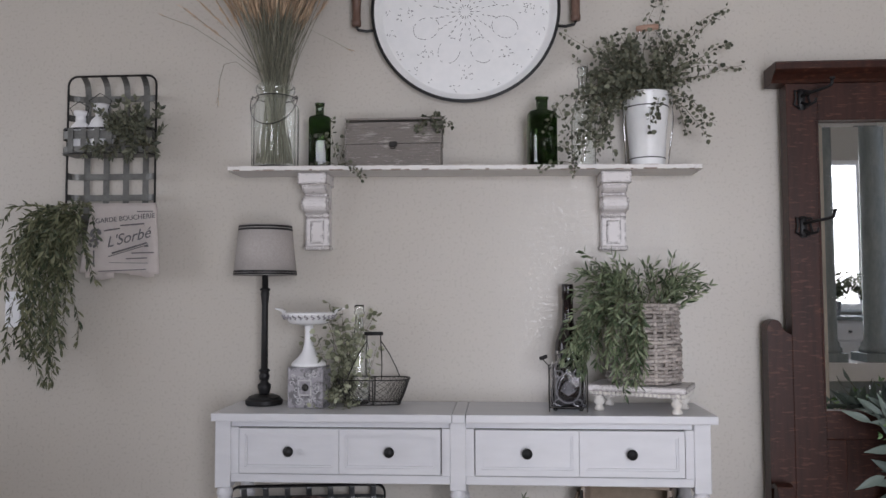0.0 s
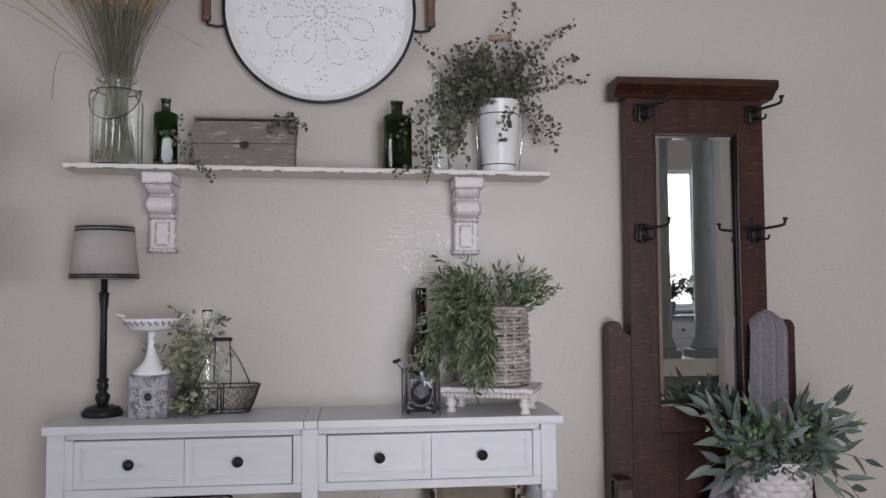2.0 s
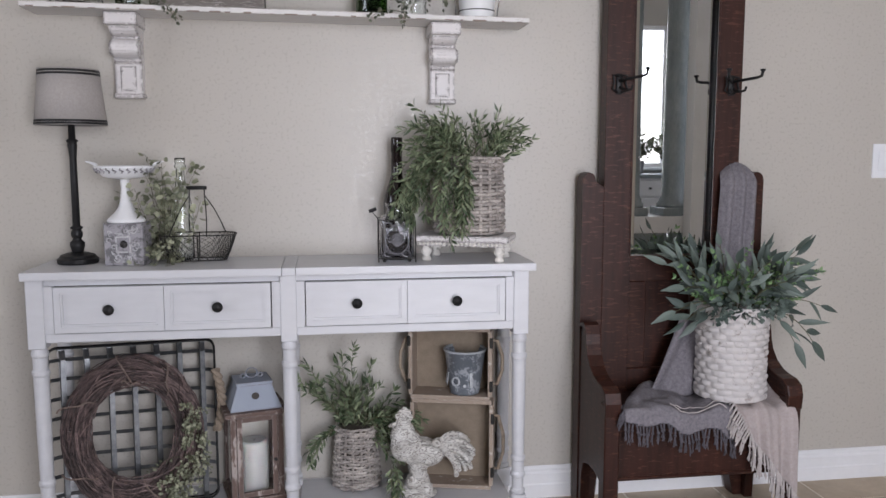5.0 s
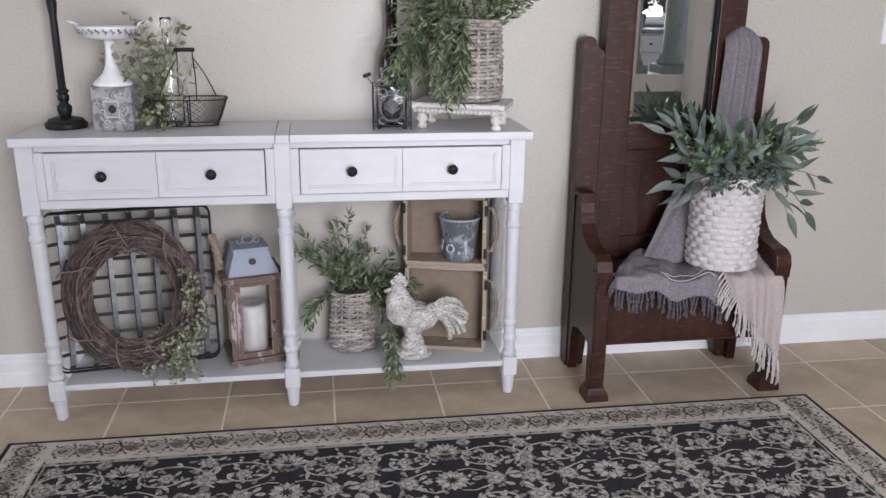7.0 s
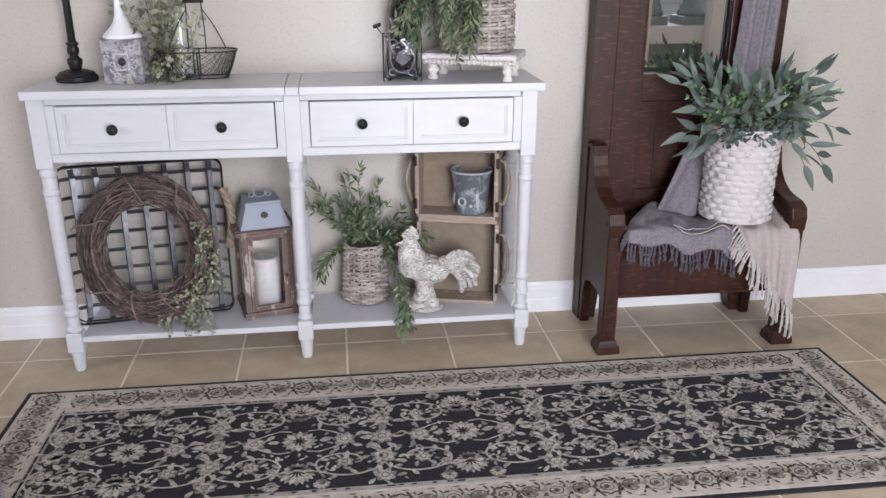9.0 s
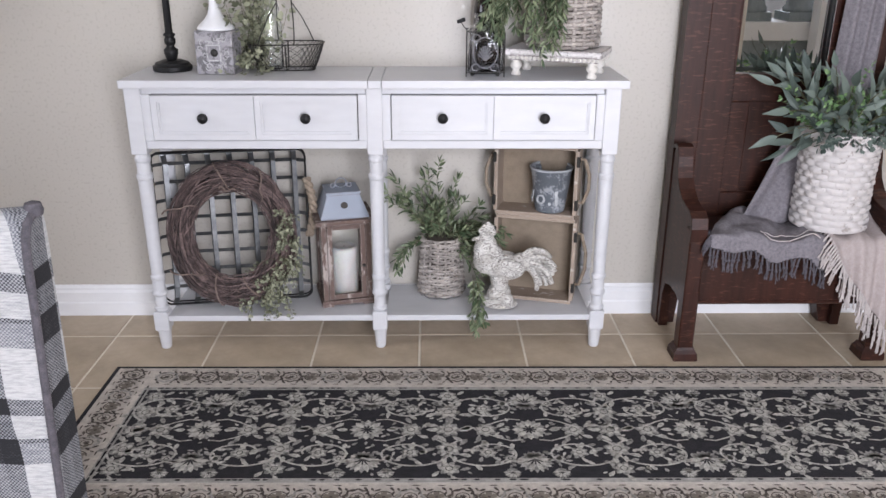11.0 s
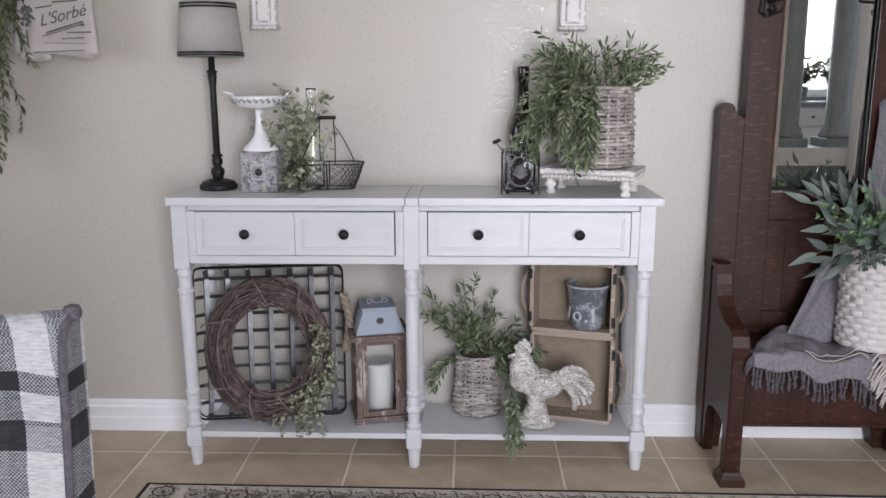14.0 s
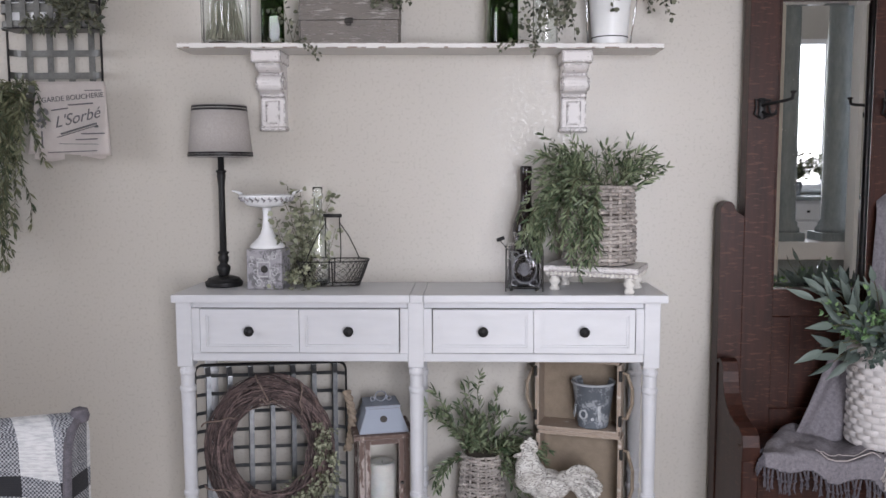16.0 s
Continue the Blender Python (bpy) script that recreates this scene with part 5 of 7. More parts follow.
def wire_basket():
    b = thing("wire_basket", "small dark wire egg basket with wooden-gripped handles", "basket", (-0.266, -0.090, TT), 5)
    w = bmesh.new()

    def rr(hx, hy, z, n=40, p=4):
        return [(hx * math.copysign(abs(math.cos(t)) ** (2 / p), math.cos(t)), hy * math.copysign(abs(math.sin(t)) ** (2 / p), math.sin(t)), z) for t in (2 * math.pi * k / n for k in range(n))]
    lev = [rr(0.068, 0.038, 0.004), rr(0.078, 0.046, 0.03), rr(0.086, 0.053, 0.058), rr(0.093, 0.058, 0.085)]
    for k in (0, 3):
        tube(w, lev[k], 0.002, 6, closed=True)
    n = 40
    for i in range(0, n):
        for s in (1, -1):
            pts = [lev[k][(i + s * k) % n] for k in range(4)]
            tube(w, pts, 0.0008, 4)
    for k in range(-3, 4):
        tube(w, [(k * 0.02, -0.037, 0.004), (k * 0.02, 0.037, 0.004)], 0.0008, 4)
    for i in (3, 10, 17, 23, 30, 37):
        tube(w, [lev[k][i] for k in range(4)], 0.0017, 6)
    part("mesh_bowl", w, "iron", b)
    h = bmesh.new()
    for x, y, g in ((-0.066, -0.05, -0.018), (0.022, -0.056, 0.018), (-0.022, 0.056, -0.018), (0.066, 0.05, 0.018)):
        bow = 0.002 if x > 0 else -0.002
        tube(h, [(x, y, 0.085), (x + (g - x) * 0.25 + bow, y * 0.8, 0.118), (x + (g - x) * 0.6 + bow, y * 0.45, 0.165), (g, y * 0.1, 0.208), (g, 0, 0.232)], 0.0015, 5)
    part("wire_handle", h, "iron", b)
    gr = lathe(bmesh.new(), [(0.004, -0.024), (0.0062, -0.022), (0.0062, 0.022), (0.004, 0.024)], 14)
    bmesh.ops.transform(gr, matrix=pose(0, 0, 0.232, 0, 90, 0), verts=gr.verts)
    part("grip", gr, "black", b, smooth=True)
    b.matrix_basis = b.matrix_basis @ Matrix.Diagonal((1.17, 1.0, 0.92, 1))
    return b


wire_basket()


def wine_bottle():
    b = thing("wine_bottle", "tall dark brown wine bottle standing on the table", "bottle", (0.3195, -0.078, TT))
    prof = [(0.038, 0), (0.0405, 0.005), (0.0405, 0.165), (0.038, 0.188), (0.027, 0.218), (0.0175, 0.245), (0.0155, 0.315), (0.0178, 0.318), (0.0178, 0.357), (0.0165, 0.361), (0.0, 0.361)]
    part("glass_body", lathe(bmesh.new(), prof, 36), "brown_bottle", b, smooth=True)
    return b


wine_bottle()


def glass_canister():
    c = thing("glass_canister", "square smoky pressed-glass jar in a dark wire frame", "jar", (0.3095, -0.166, TT), -3)
    w = 0.050
    prof = [(w * 0.9, 0.006), (w, 0.012), (w, 0.118), (w * 0.92, 0.130), (w * 0.62, 0.136), (w * 0.58, 0.142), (w * 0.58, 0.157), (w * 0.65, 0.160), (w * 0.65, 0.167), (w * 0.59, 0.169)]
    part("glass_body", hollow(bmesh.new(), prof, 0.004, 48, square=0.9), "smoke_glass", c, smooth=True).visible_shadow = False
    e = bmesh.new()
    for s in (1.0,):
        tube(e, [(0.034 * s * math.cos(k * 0.2618), -w - 0.001, 0.066 + 0.042 * s * math.sin(k * 0.2618)) for k in range(24)], 0.0018, 5, closed=True)
    for k in range(9):
        a = radians(20 + 17.5 * k)
        tube(e, [(0.0, -w - 0.001, 0.045), (0.022 * math.cos(a), -w - 0.002, 0.05 + 0.035 * math.sin(a))], 0.0015, 5, taper=1.8)
    for sx in (-1, 1):
        for sz in (-1, 1):
            tube(e, [(sx * 0.026 + 0.012 * math.cos(k), -w - 0.001, 0.066 + sz * 0.04 + 0.010 * math.sin(k)) for k in range(6)], 0.0018, 5)
    part("pressed_motif", e, "pressed_glass", c)
    f = bmesh.new()
    s = w + 0.003
    for z in (0.012, 0.122):
        tube(f, [(-s, -s, z), (s, -s, z), (s, s, z), (-s, s, z)], 0.0016, 6, closed=True)
    for x in (-s, s):
        for y in (-s, s):
            tube(f, [(x, y, 0.0), (x, y, 0.122)], 0.0018, 6)
    tube(f, [(-s, 0, 0.122), (-s - 0.018, -0.01, 0.145), (-s - 0.014, -0.012, 0.15)], 0.0016, 6)
    part("wire_frame", f, "iron", c)
    for x in (-0.036, 0.036):
        for y in (-0.036, 0.036):
            part("foot", lathe(bmesh.new(), [(0.004, 0), (0.006, 0.003), (0.004, 0.008)], 10, (x, y, 0)), "iron", c)
    gr = lathe(bmesh.new(), [(0.003, -0.012), (0.0055, -0.01), (0.0055, 0.01), (0.003, 0.012)], 12)
    bmesh.ops.transform(gr, matrix=pose(-s - 0.016, -0.012, 0.149, 0, 70, 0), verts=gr.verts)
    part("grip", gr, "black", c, smooth=True)
    return c


glass_canister()


def riser():
    r = thing("display_riser", "white distressed riser with beaded edge and turned feet", "riser", (0.520, -0.162, TT), -21)
    part("top", boxed(-0.137, 0.137, -0.085, 0.085, 0.058, 0.075, 0.003, 2), "chippy", r)
    part("apron", boxed(-0.129, 0.129, -0.077, 0.077, 0.044, 0.0578), "chippy", r)
    bead = bmesh.new()
    for i in range(21):
        lathe(bead, [(0.0, -0.0055), (0.004, -0.004), (0.0055, 0), (0.004, 0.004), (0.0, 0.0055)], 8, (-0.126 + 0.0126 * i, -0.0785, 0.051))
    for i in range(13):
        for s in (-1, 1):
            lathe(bead, [(0.0, -0.0055), (0.004, -0.004), (0.0055, 0), (0.004, 0.004), (0.0, 0.0055)], 8, (s * 0.1305, -0.072 + 0.012 * i, 0.051))
    tagged(part("bead_trim", bead, "plaster", r, smooth=True), kind="stuff")
    for x in (-0.108, 0.108):
        for y in (-0.06, 0.06):
            part("foot", lathe(bmesh.new(), [(0.013, 0), (0.015, 0.006), (0.012, 0.012), (0.009, 0.016), (0.016, 0.024), (0.017, 0.030), (0.012, 0.036), (0.015, 0.044)], 16, (x, y, 0)), "plaster", r, smooth=True)
    return r


riser()


def ruscus(g, groups, seed, leaf=0.036, wide=0.0088, y_max=0.1, floor_z=None, material="leaf_ruscus"):
    rnd = random.Random(seed)
    lv, st = bmesh.new(), bmesh.new()
    for k, at, jit, d, dj, length, droop in groups:
        for _ in range(k):
            s = [at[i] + rnd.uniform(-jit, jit) for i in range(3)]
            e = Vector(d) + Vector([rnd.uniform(-dj, dj) for _ in range(3)])
            ln = length * rnd.uniform(0.75, 1.15)
            sprig(lv, st, s, e, ln, droop * rnd.uniform(0.8, 1.2), max(7, int(ln * 80)), leaf, wide, rnd, spread=0.6, wander=0.4, y_max=y_max)
    mass("foliage", lv, material, g)
    mass("stem", st, "stem", g)


def big_basket():
    b = thing("wicker_basket", "tapered grey-brown wicker basket on the white riser", "basket", (0.529, -0.155, TT + 0.0755), group="wicker baskets")
    wicker_basket(b, (0, 0, 0.004), lambda f: 0.099 + 0.003 * math.sin(min(1, f * 3) * 1.57) - 0.009 * f, 0.224, 22, 1, 0.0054, wave=1.2, staves=20)
    return b


big_basket()
g1 = thing("ruscus_plant", "cascading green ruscus foliage in the wicker basket", "plant", (0.529, -0.155, TT + 0.0755 + 0.215))
ruscus(g1, [(32, (-0.055, 0, 0), 0.04, (-0.45, -0.25, 1.1), 0.32, 0.15, 1.3), (27, (-0.06, -0.02, 0), 0.035, (-1.0, -0.4, 0.45), 0.3, 0.22, 2.9), (18, (0.03, 0, 0), 0.04, (0.25, -0.2, 1.0), 0.3, 0.115, 0.6),
            (20, (-0.035, -0.05, 0), 0.035, (-0.3, -0.9, 0.35), 0.28, 0.23, 3.2), (10, (0.05, 0, 0), 0.03, (0.7, -0.2, 0.9), 0.2, 0.12, 0.7), (9, (0.0, 0, 0), 0.04, (-0.1, -0.2, 1.0), 0.25, 0.115, 0.5)], 51, leaf=0.030, wide=0.0072, y_max=0.14)


# ---- things on the lower shelf ----
LS = 0.1125


def tobacco_basket():
    b = thing("woven_metal_basket", "large flat woven metal strip basket leaning against the wall", "basket", (-0.462, -0.102, LS), 8)
    tilt = pose(0, 0, 0, -5, 0, 0)
    w, h, cr = 0.229, 0.475, 0.025

    def strip(name, pts, wide_axis, half, mat="strip_metal"):
        s = bmesh.new()
        off = Vector(wide_axis) * half
        crown = Vector((0, -0.0035, 0))
        for p, q in zip(pts, pts[1:]):
            p, q = Vector(p), Vector(q)
            for f0, f1, c0, c1 in ((-1, -0.6, 0, 1), (-0.6, 0.6, 1, 0.25), (0.6, 1, 0.25, 0)):
                s.faces.new([s.verts.new(k) for k in (p + off * f0 + crown * c0, q + off * f0 + crown * c0, q + off * f1 + crown * c1, p + off * f1 + crown * c1)])
        bmesh.ops.remove_doubles(s, verts=s.verts, dist=1e-5)
        bmesh.ops.solidify(s, geom=s.faces[:], thickness=0.0018)
        bmesh.ops.transform(s, matrix=tilt, verts=s.verts)
        part(name, s, mat, b)
    for k in range(7):
        x = -w + 0.035 + k * (2 * w - 0.07) / 6
        wv = -0.004
        strip("strip", [(x, -0.055, 0.004), (x, -0.02, 0.008), (x, 0.0 + wv, 0.04), (x, wv, h - 0.04), (x, -0.02, h - 0.008), (x, -0.055, h - 0.004)], (1, 0, 0), 0.0078)
    for k in range(8):
        z = 0.04 + k * (h - 0.08) / 7
        pts = [(-w, -0.055, z), (-w + 0.006, -0.02, z)] + [(-w + 0.035 + j * (2 * w - 0.07) / 6, 0.003, z) for j in range(7)] + [(w - 0.006, -0.02, z), (w, -0.055, z)]
        strip("strip", pts, (0, 0.35, 0.94), 0.0055)
    for y, r in ((-0.055, 0.0035), (-0.028, 0.0025)):
        f = bmesh.new()
        pts = [p for cx, cz, a in ((w - cr, h - cr, 0), (-w + cr, h - cr, 90), (-w + cr, cr, 180), (w - cr, cr, 270)) for p in arc(cx, cz, cr, a, a + 90, 6)]
        tube(f, [(x, y, z) for x, z in pts], r, 6, closed=True)
        bmesh.ops.transform(f, matrix=tilt, verts=f.verts)
        part("wire_rim", f, "black", b)
    for s in (-1, 1):
        r = bmesh.new()
        for ph in (0, math.pi):
            pts = []
            for i in range(40):
                t = i / 39
                a = math.pi * t
                c = Vector((s * (w + 0.002 + 0.016 * math.sin(a)), -0.066, 0.385 - 0.18 * t))
                pts.append(c + Vector((0.0065 * math.cos(t * 26 + ph), 0.0065 * math.sin(t * 26 + ph), 0)))
            tube(r, pts, 0.0085, 7)
        bmesh.ops.transform(r, matrix=tilt, verts=r.verts)
        part("rope_handle", r, "rope", b, "twisted jute rope handle")
    return b


tobacco_basket()


def wreath():
    w = thing("grapevine_wreath", "round brown grapevine wreath leaning against the metal basket", "wreath", (-0.452, -0.182, 0.348))
    rnd = random.Random(61)
    tilt = pose(0, 0, 0, -9, 0, 0)
    bm = bmesh.new()
    R = 0.163
    for i in range(300):
        a0, span = rnd.uniform(0, 6.283), rnd.uniform(0.9, 4.2)
        ph, tw = rnd.uniform(0, 6.283), rnd.uniform(-5.0, 5.0)
        rr = 0.043 * math.sqrt(rnd.random())
        n = 22
        pts = []
        rough = rnd.uniform(6, 16)
        for k in range(n):
            t = k / (n - 1)
            a = a0 + span * t
            q = ph + tw * t
            r = R + rr * math.cos(q) + rnd.uniform(0.002, 0.006) * math.sin(rough * t + i)
            pts.append((r * math.cos(a) * 0.96, rr * 0.75 * math.sin(q), r * math.sin(a) * 1.10))
        tube(bm, pts, rnd.choice((0.0010, 0.0014, 0.0019, 0.0019, 0.0027)), 5)
    bmesh.ops.transform(bm, matrix=tilt, verts=bm.verts)
    mass("vine", bm, "twig", w)
    for a in (96, 252, 292):
        t0 = radians(a)
        pts = []
        for k in range(14):
            q = 2 * math.pi * k / 13
            t1 = t0 + 0.13 * math.cos(q)
            r = R + 0.041 * math.cos(q)
            pts.append((r * math.cos(t1) * 0.96, 0.034 * math.sin(q), r * math.sin(t1) * 1.11))
        ties = tube(bmesh.new(), pts, 0.0026, 5)
        bmesh.ops.transform(ties, matrix=tilt, verts=ties.verts)
        part("binding", ties, "twig_pale", w)
    for a0, b0, r0, r1 in ((163, 140, 0.214, 0.128), (206, 232, 0.212, 0.126), (100, 78, 0.135, 0.128), (60, 42, 0.206, 0.14)):
        pts = []
        for k in range(9):
            f = k / 8
            a = radians(a0 + (b0 - a0) * f)
            q = r0 + (r1 - r0) * f + 0.006 * math.sin(f * 9)
            pts.append((q * math.cos(a) * 0.96, -0.036 - 0.012 * math.sin(3.14 * f), q * math.sin(a) * 1.10))
        tendril = tube(bmesh.new(), pts, 0.0028, 6, taper=0.7)
        bmesh.ops.transform(tendril, matrix=tilt, verts=tendril.verts)
        part("tendril", tendril, "twig_pale", w)
    lv, st = bmesh.new(), bmesh.new()
    for i in range(62):
        a = radians(rnd.triangular(-85, 42, -42))
        r = R + rnd.uniform(-0.012, 0.035)
        dense = 1.0 if a < -0.3 else 0.45
        s = (r * math.cos(a), -0.036, r * math.sin(a) * 1.05)
        d = (rnd.uniform(-0.5, 0.9), -0.5, rnd.uniform(-0.6, 0.9))
        sprig(lv, st, s, d, rnd.uniform(0.05, 0.10) * dense, 1.0, 7, 0.0092, 0.0074, rnd, round_leaf=True, wander=0.8, y_max=0.0)
    for i in range(4):
        sprig(lv, st, (0.105 + rnd.uniform(-0.03, 0.05), -0.045, -0.17), (rnd.uniform(-0.4, 0.9), -0.6, -0.3), 0.09, 0.9, 7, 0.0135, 0.011, rnd, round_leaf=True, wander=0.6, y_max=0.0)
    for v in lv.verts:
        v.co.z = max(v.co.z, -0.234)
    mass("foliage", lv, "leaf_pale", w, "grey-green leaves along one side")
    mass("stem", st, "stem", w)
    return w


M["twig_pale"] = surface("pale_brown_vine", (0.10, 0.072, 0.06), (0.27, 0.20, 0.17), 0.8, 40, bump=0.6)
wreath()


def lantern():
    l = thing("candle_lantern", "worn wooden lantern with blue-grey roof and cream candle", "lantern", (-0.123, -0.111, LS), 14)
    w = 0.073
    part("base", boxed(-w - 0.006, w + 0.006, -w - 0.006, w + 0.006, 0.006, 0.022, 0.002), "lantern_wood", l)
    for x in (-1, 1):
        for y in (-1, 1):
            part("foot", boxed(x * (w - 0.012) - 0.016, x * (w - 0.012) + 0.016, y * (w - 0.012) - 0.016, y * (w - 0.012) + 0.016, 0, 0.0058), "lantern_wood", l)
            part("corner_post", boxed(x * (w - 0.008) - 0.008, x * (w - 0.008) + 0.008, y * (w - 0.008) - 0.008, y * (w - 0.008) + 0.008, 0.022, 0.287, 0.0015), "lantern_wood", l)
    door = part("door_frame", boxed(-w + 0.017, -w + 0.032, -w - 0.003, -w + 0.009, 0.026, 0.283, 0.0012), "lantern_wood", l)
    for a in ((w - 0.032, w - 0.017, 0.026, 0.283), (-w + 0.032, w - 0.032, 0.026, 0.042), (-w + 0.032, w - 0.032, 0.267, 0.283)):
        part("door_rail", boxed(a[0], a[1], -w - 0.003, -w + 0.009, a[2], a[3], 0.0012), "lantern_wood", l)
    part("latch", lathe(bmesh.new(), [(0.005, 0), (0.004, 0.008), (0.0, 0.009)], 10), "iron", l).matrix_basis = pose(w - 0.024, -w - 0.003, 0.14, 90, 0, 0)
    for y in (w - 0.004,):
        part("back_rail", boxed(-w + 0.016, w - 0.016, y - 0.008, y, 0.022, 0.042), "lantern_wood", l)
    for x in (-1, 1):
        part("side_rail", boxed(x * (w - 0.004) - 0.004, x * (w - 0.004) + 0.004, -w + 0.016, w - 0.016, 0.022, 0.04), "lantern_wood", l)
        part("side_rail", boxed(x * (w - 0.004) - 0.004, x * (w - 0.004) + 0.004, -w + 0.016, w - 0.016, 0.271, 0.287), "lantern_wood", l)
        p = part("pane", boxed(x * (w - 0.006) - 0.001, x * (w - 0.006) + 0.001, -w + 0.016, w - 0.016, 0.04, 0.271), "glass", l)
        p.visible_shadow = False
    p = part("pane", boxed(-w + 0.032, w - 0.032, -w + 0.002, -w + 0.004, 0.042, 0.267), "glass", l)
    p.visible_shadow = False
    part("eave", boxed(-w - 0.015, w + 0.015, -w - 0.015, w + 0.015, 0.287, 0.301, 0.002), "lantern_wood", l)
    roof = bmesh.new()
    lathe(roof, [(0.099, 0.301), (0.100, 0.305), (0.067, 0.374), (0.071, 0.375), (0.071, 0.384), (0.0, 0.385)], 4)
    bmesh.ops.transform(roof, matrix=pose(0, 0, 0, 0, 0, 45), verts=roof.verts)
    rf = part("roof", roof, "lantern_roof", l, "sloped blue-grey painted metal roof")
    hole = lathe(bmesh.new(), [(0.0105, 0), (0.0105, 0.003), (0.0, 0.003)], 16)
    bmesh.ops.transform(hole, matrix=pose(0, -0.0575, 0.343, 90 - 18, 0, 0), verts=hole.verts)
    part("vent", hole, "dark_gap", rf)
    hd = bmesh.new()
    tube(hd, [(0.016 * math.cos(k * 0.4488), 0, 0.401 + 0.016 * math.sin(k * 0.4488)) for k in range(14)], 0.002, 6, closed=True)
    for s in (-1, 1):
        tube(hd, [(s * 0.024 + 0.007 * math.cos(k * 0.7), 0, 0.393 + 0.007 * math.sin(k * 0.7)) for k in range(9)], 0.002, 6, closed=True)
    part("ring_handle", hd, "lantern_roof", rf)
    l.matrix_basis = l.matrix_basis @ Matrix.Diagonal((1.05, 1.05, 0.945, 1))
    return l


lantern()
cd = thing("pillar_candle", "cream pillar candle standing inside the lantern", "candle", (-0.122, -0.111, LS + 0.0212))
part("wax", lathe(bmesh.new(), [(0.041, 0), (0.0425, 0.003), (0.0425, 0.140), (0.0405, 0.149), (0.035, 0.153), (0.028, 0.151), (0.0, 0.146)], 36), "candle", cd, smooth=True)
wk = bmesh.new()
tube(wk, [(0, 0, 0.145), (0.001, 0, 0.150), (0.003, 0, 0.154)], 0.001, 5)
part("wick", wk, "black", cd)

lb = thing("wicker_basket", "small tapered wicker planter on the table's lower shelf", "basket", (0.1875, -0.075, LS), group="wicker baskets")
wicker_basket(lb, (0, 0, 0.004), lambda f: 0.0725 - 0.013 * f, 0.190, 22, 1, 0.0046, wave=1.1, staves=16)
g2 = thing("ruscus_plant", "upright green ruscus sprigs in the small wicker planter", "plant", (0.1875, -0.075, LS + 0.175))
ruscus(g2, [(13, (0, 0, 0), 0.03, (-0.05, -0.1, 1.0), 0.30, 0.17, 0.25), (5, (-0.02, 0, 0), 0.02, (-0.5, -0.1, 1.0), 0.12, 0.23, 0.2), (4, (0.0, 0, 0), 0.015, (0.06, -0.1, 1.0), 0.07, 0.275, 0.05),
            (16, (0.02, -0.01, 0), 0.03, (0.7, -0.25, 0.8), 0.28, 0.17, 1.2), (6, (0.03, -0.02, 0), 0.02, (0.8, -0.4, 0.4), 0.2, 0.14, 1.8), (4, (-0.03, 0.0, 0), 0.010, (-1.0, -0.1, 0.42), 0.10, 0.16, 1.9)], 71, leaf=0.031, wide=0.0088, y_max=0.11)
g3 = thing("trailing_sprig", "green leafy sprig trailing over the shelf edge by the rooster", "greenery", (0.293, -0.215, LS + 0.10))
ruscus(g3, [(5, (0, 0, 0), 0.012, (0.05, -0.8, 0.1), 0.2, 0.145, 3.0), (2, (0.0, -0.02, -0.04), 0.012, (0.1, -0.9, 0.1), 0.15, 0.10, 3.5)], 72, leaf=0.030, wide=0.0085, y_max=0.1)
def crate(name, label, at, w, h, d, turn, group):
    c = tagged(thing(name, label, "crate", at, turn), group=group)
    part("back_board", boxed(-w, w, d - 0.006, d - 0.001, 0.012, h - 0.012), "crate_board", c)
    part("bottom_board", boxed(-w, w, 0, d, 0, 0.012, 0.0015), "crate_wood", c)
    part("top_board", boxed(-w, w, 0, d, h - 0.012, h, 0.0015), "crate_wood", c)
    for s in (-1, 1):
        part("side_board", boxed(s * w - 0.006, s * w + 0.006, 0.0005, d, 0.0125, h - 0.0125, 0.0015), "crate_wood", c)
        r = bmesh.new()
        tube(r, [(s * (w + 0.006), 0.04, h * 0.80), (s * (w + 0.020), 0.035, h * 0.80), (s * (w + 0.036), 0.03, h * 0.6), (s * (w + 0.036), 0.03, h * 0.4), (s * (w + 0.020), 0.035, h * 0.2), (s * (w + 0.006), 0.04, h * 0.2)], 0.0055, 8)
        part("rope_handle", r, "rope", c)
        for z in (0.8, 0.2):
            part("bracket", boxed(s * (w + 0.004) - 0.005, s * (w + 0.004) + 0.005, -0.004, 0.012, h * z - 0.016, h * z + 0.016, 0.002), "iron", c)
    return c


crate("wooden_crate", "open brown wooden crate standing on its side with rope handles", (0.475, -0.157, LS), 0.122, 0.282, 0.085, -15, "wooden crates")
crate("wooden_crate", "slightly tilted wooden crate stacked on another crate", (0.470, -0.157, LS + 0.2825), 0.122, 0.225, 0.10, -16, "wooden crates")


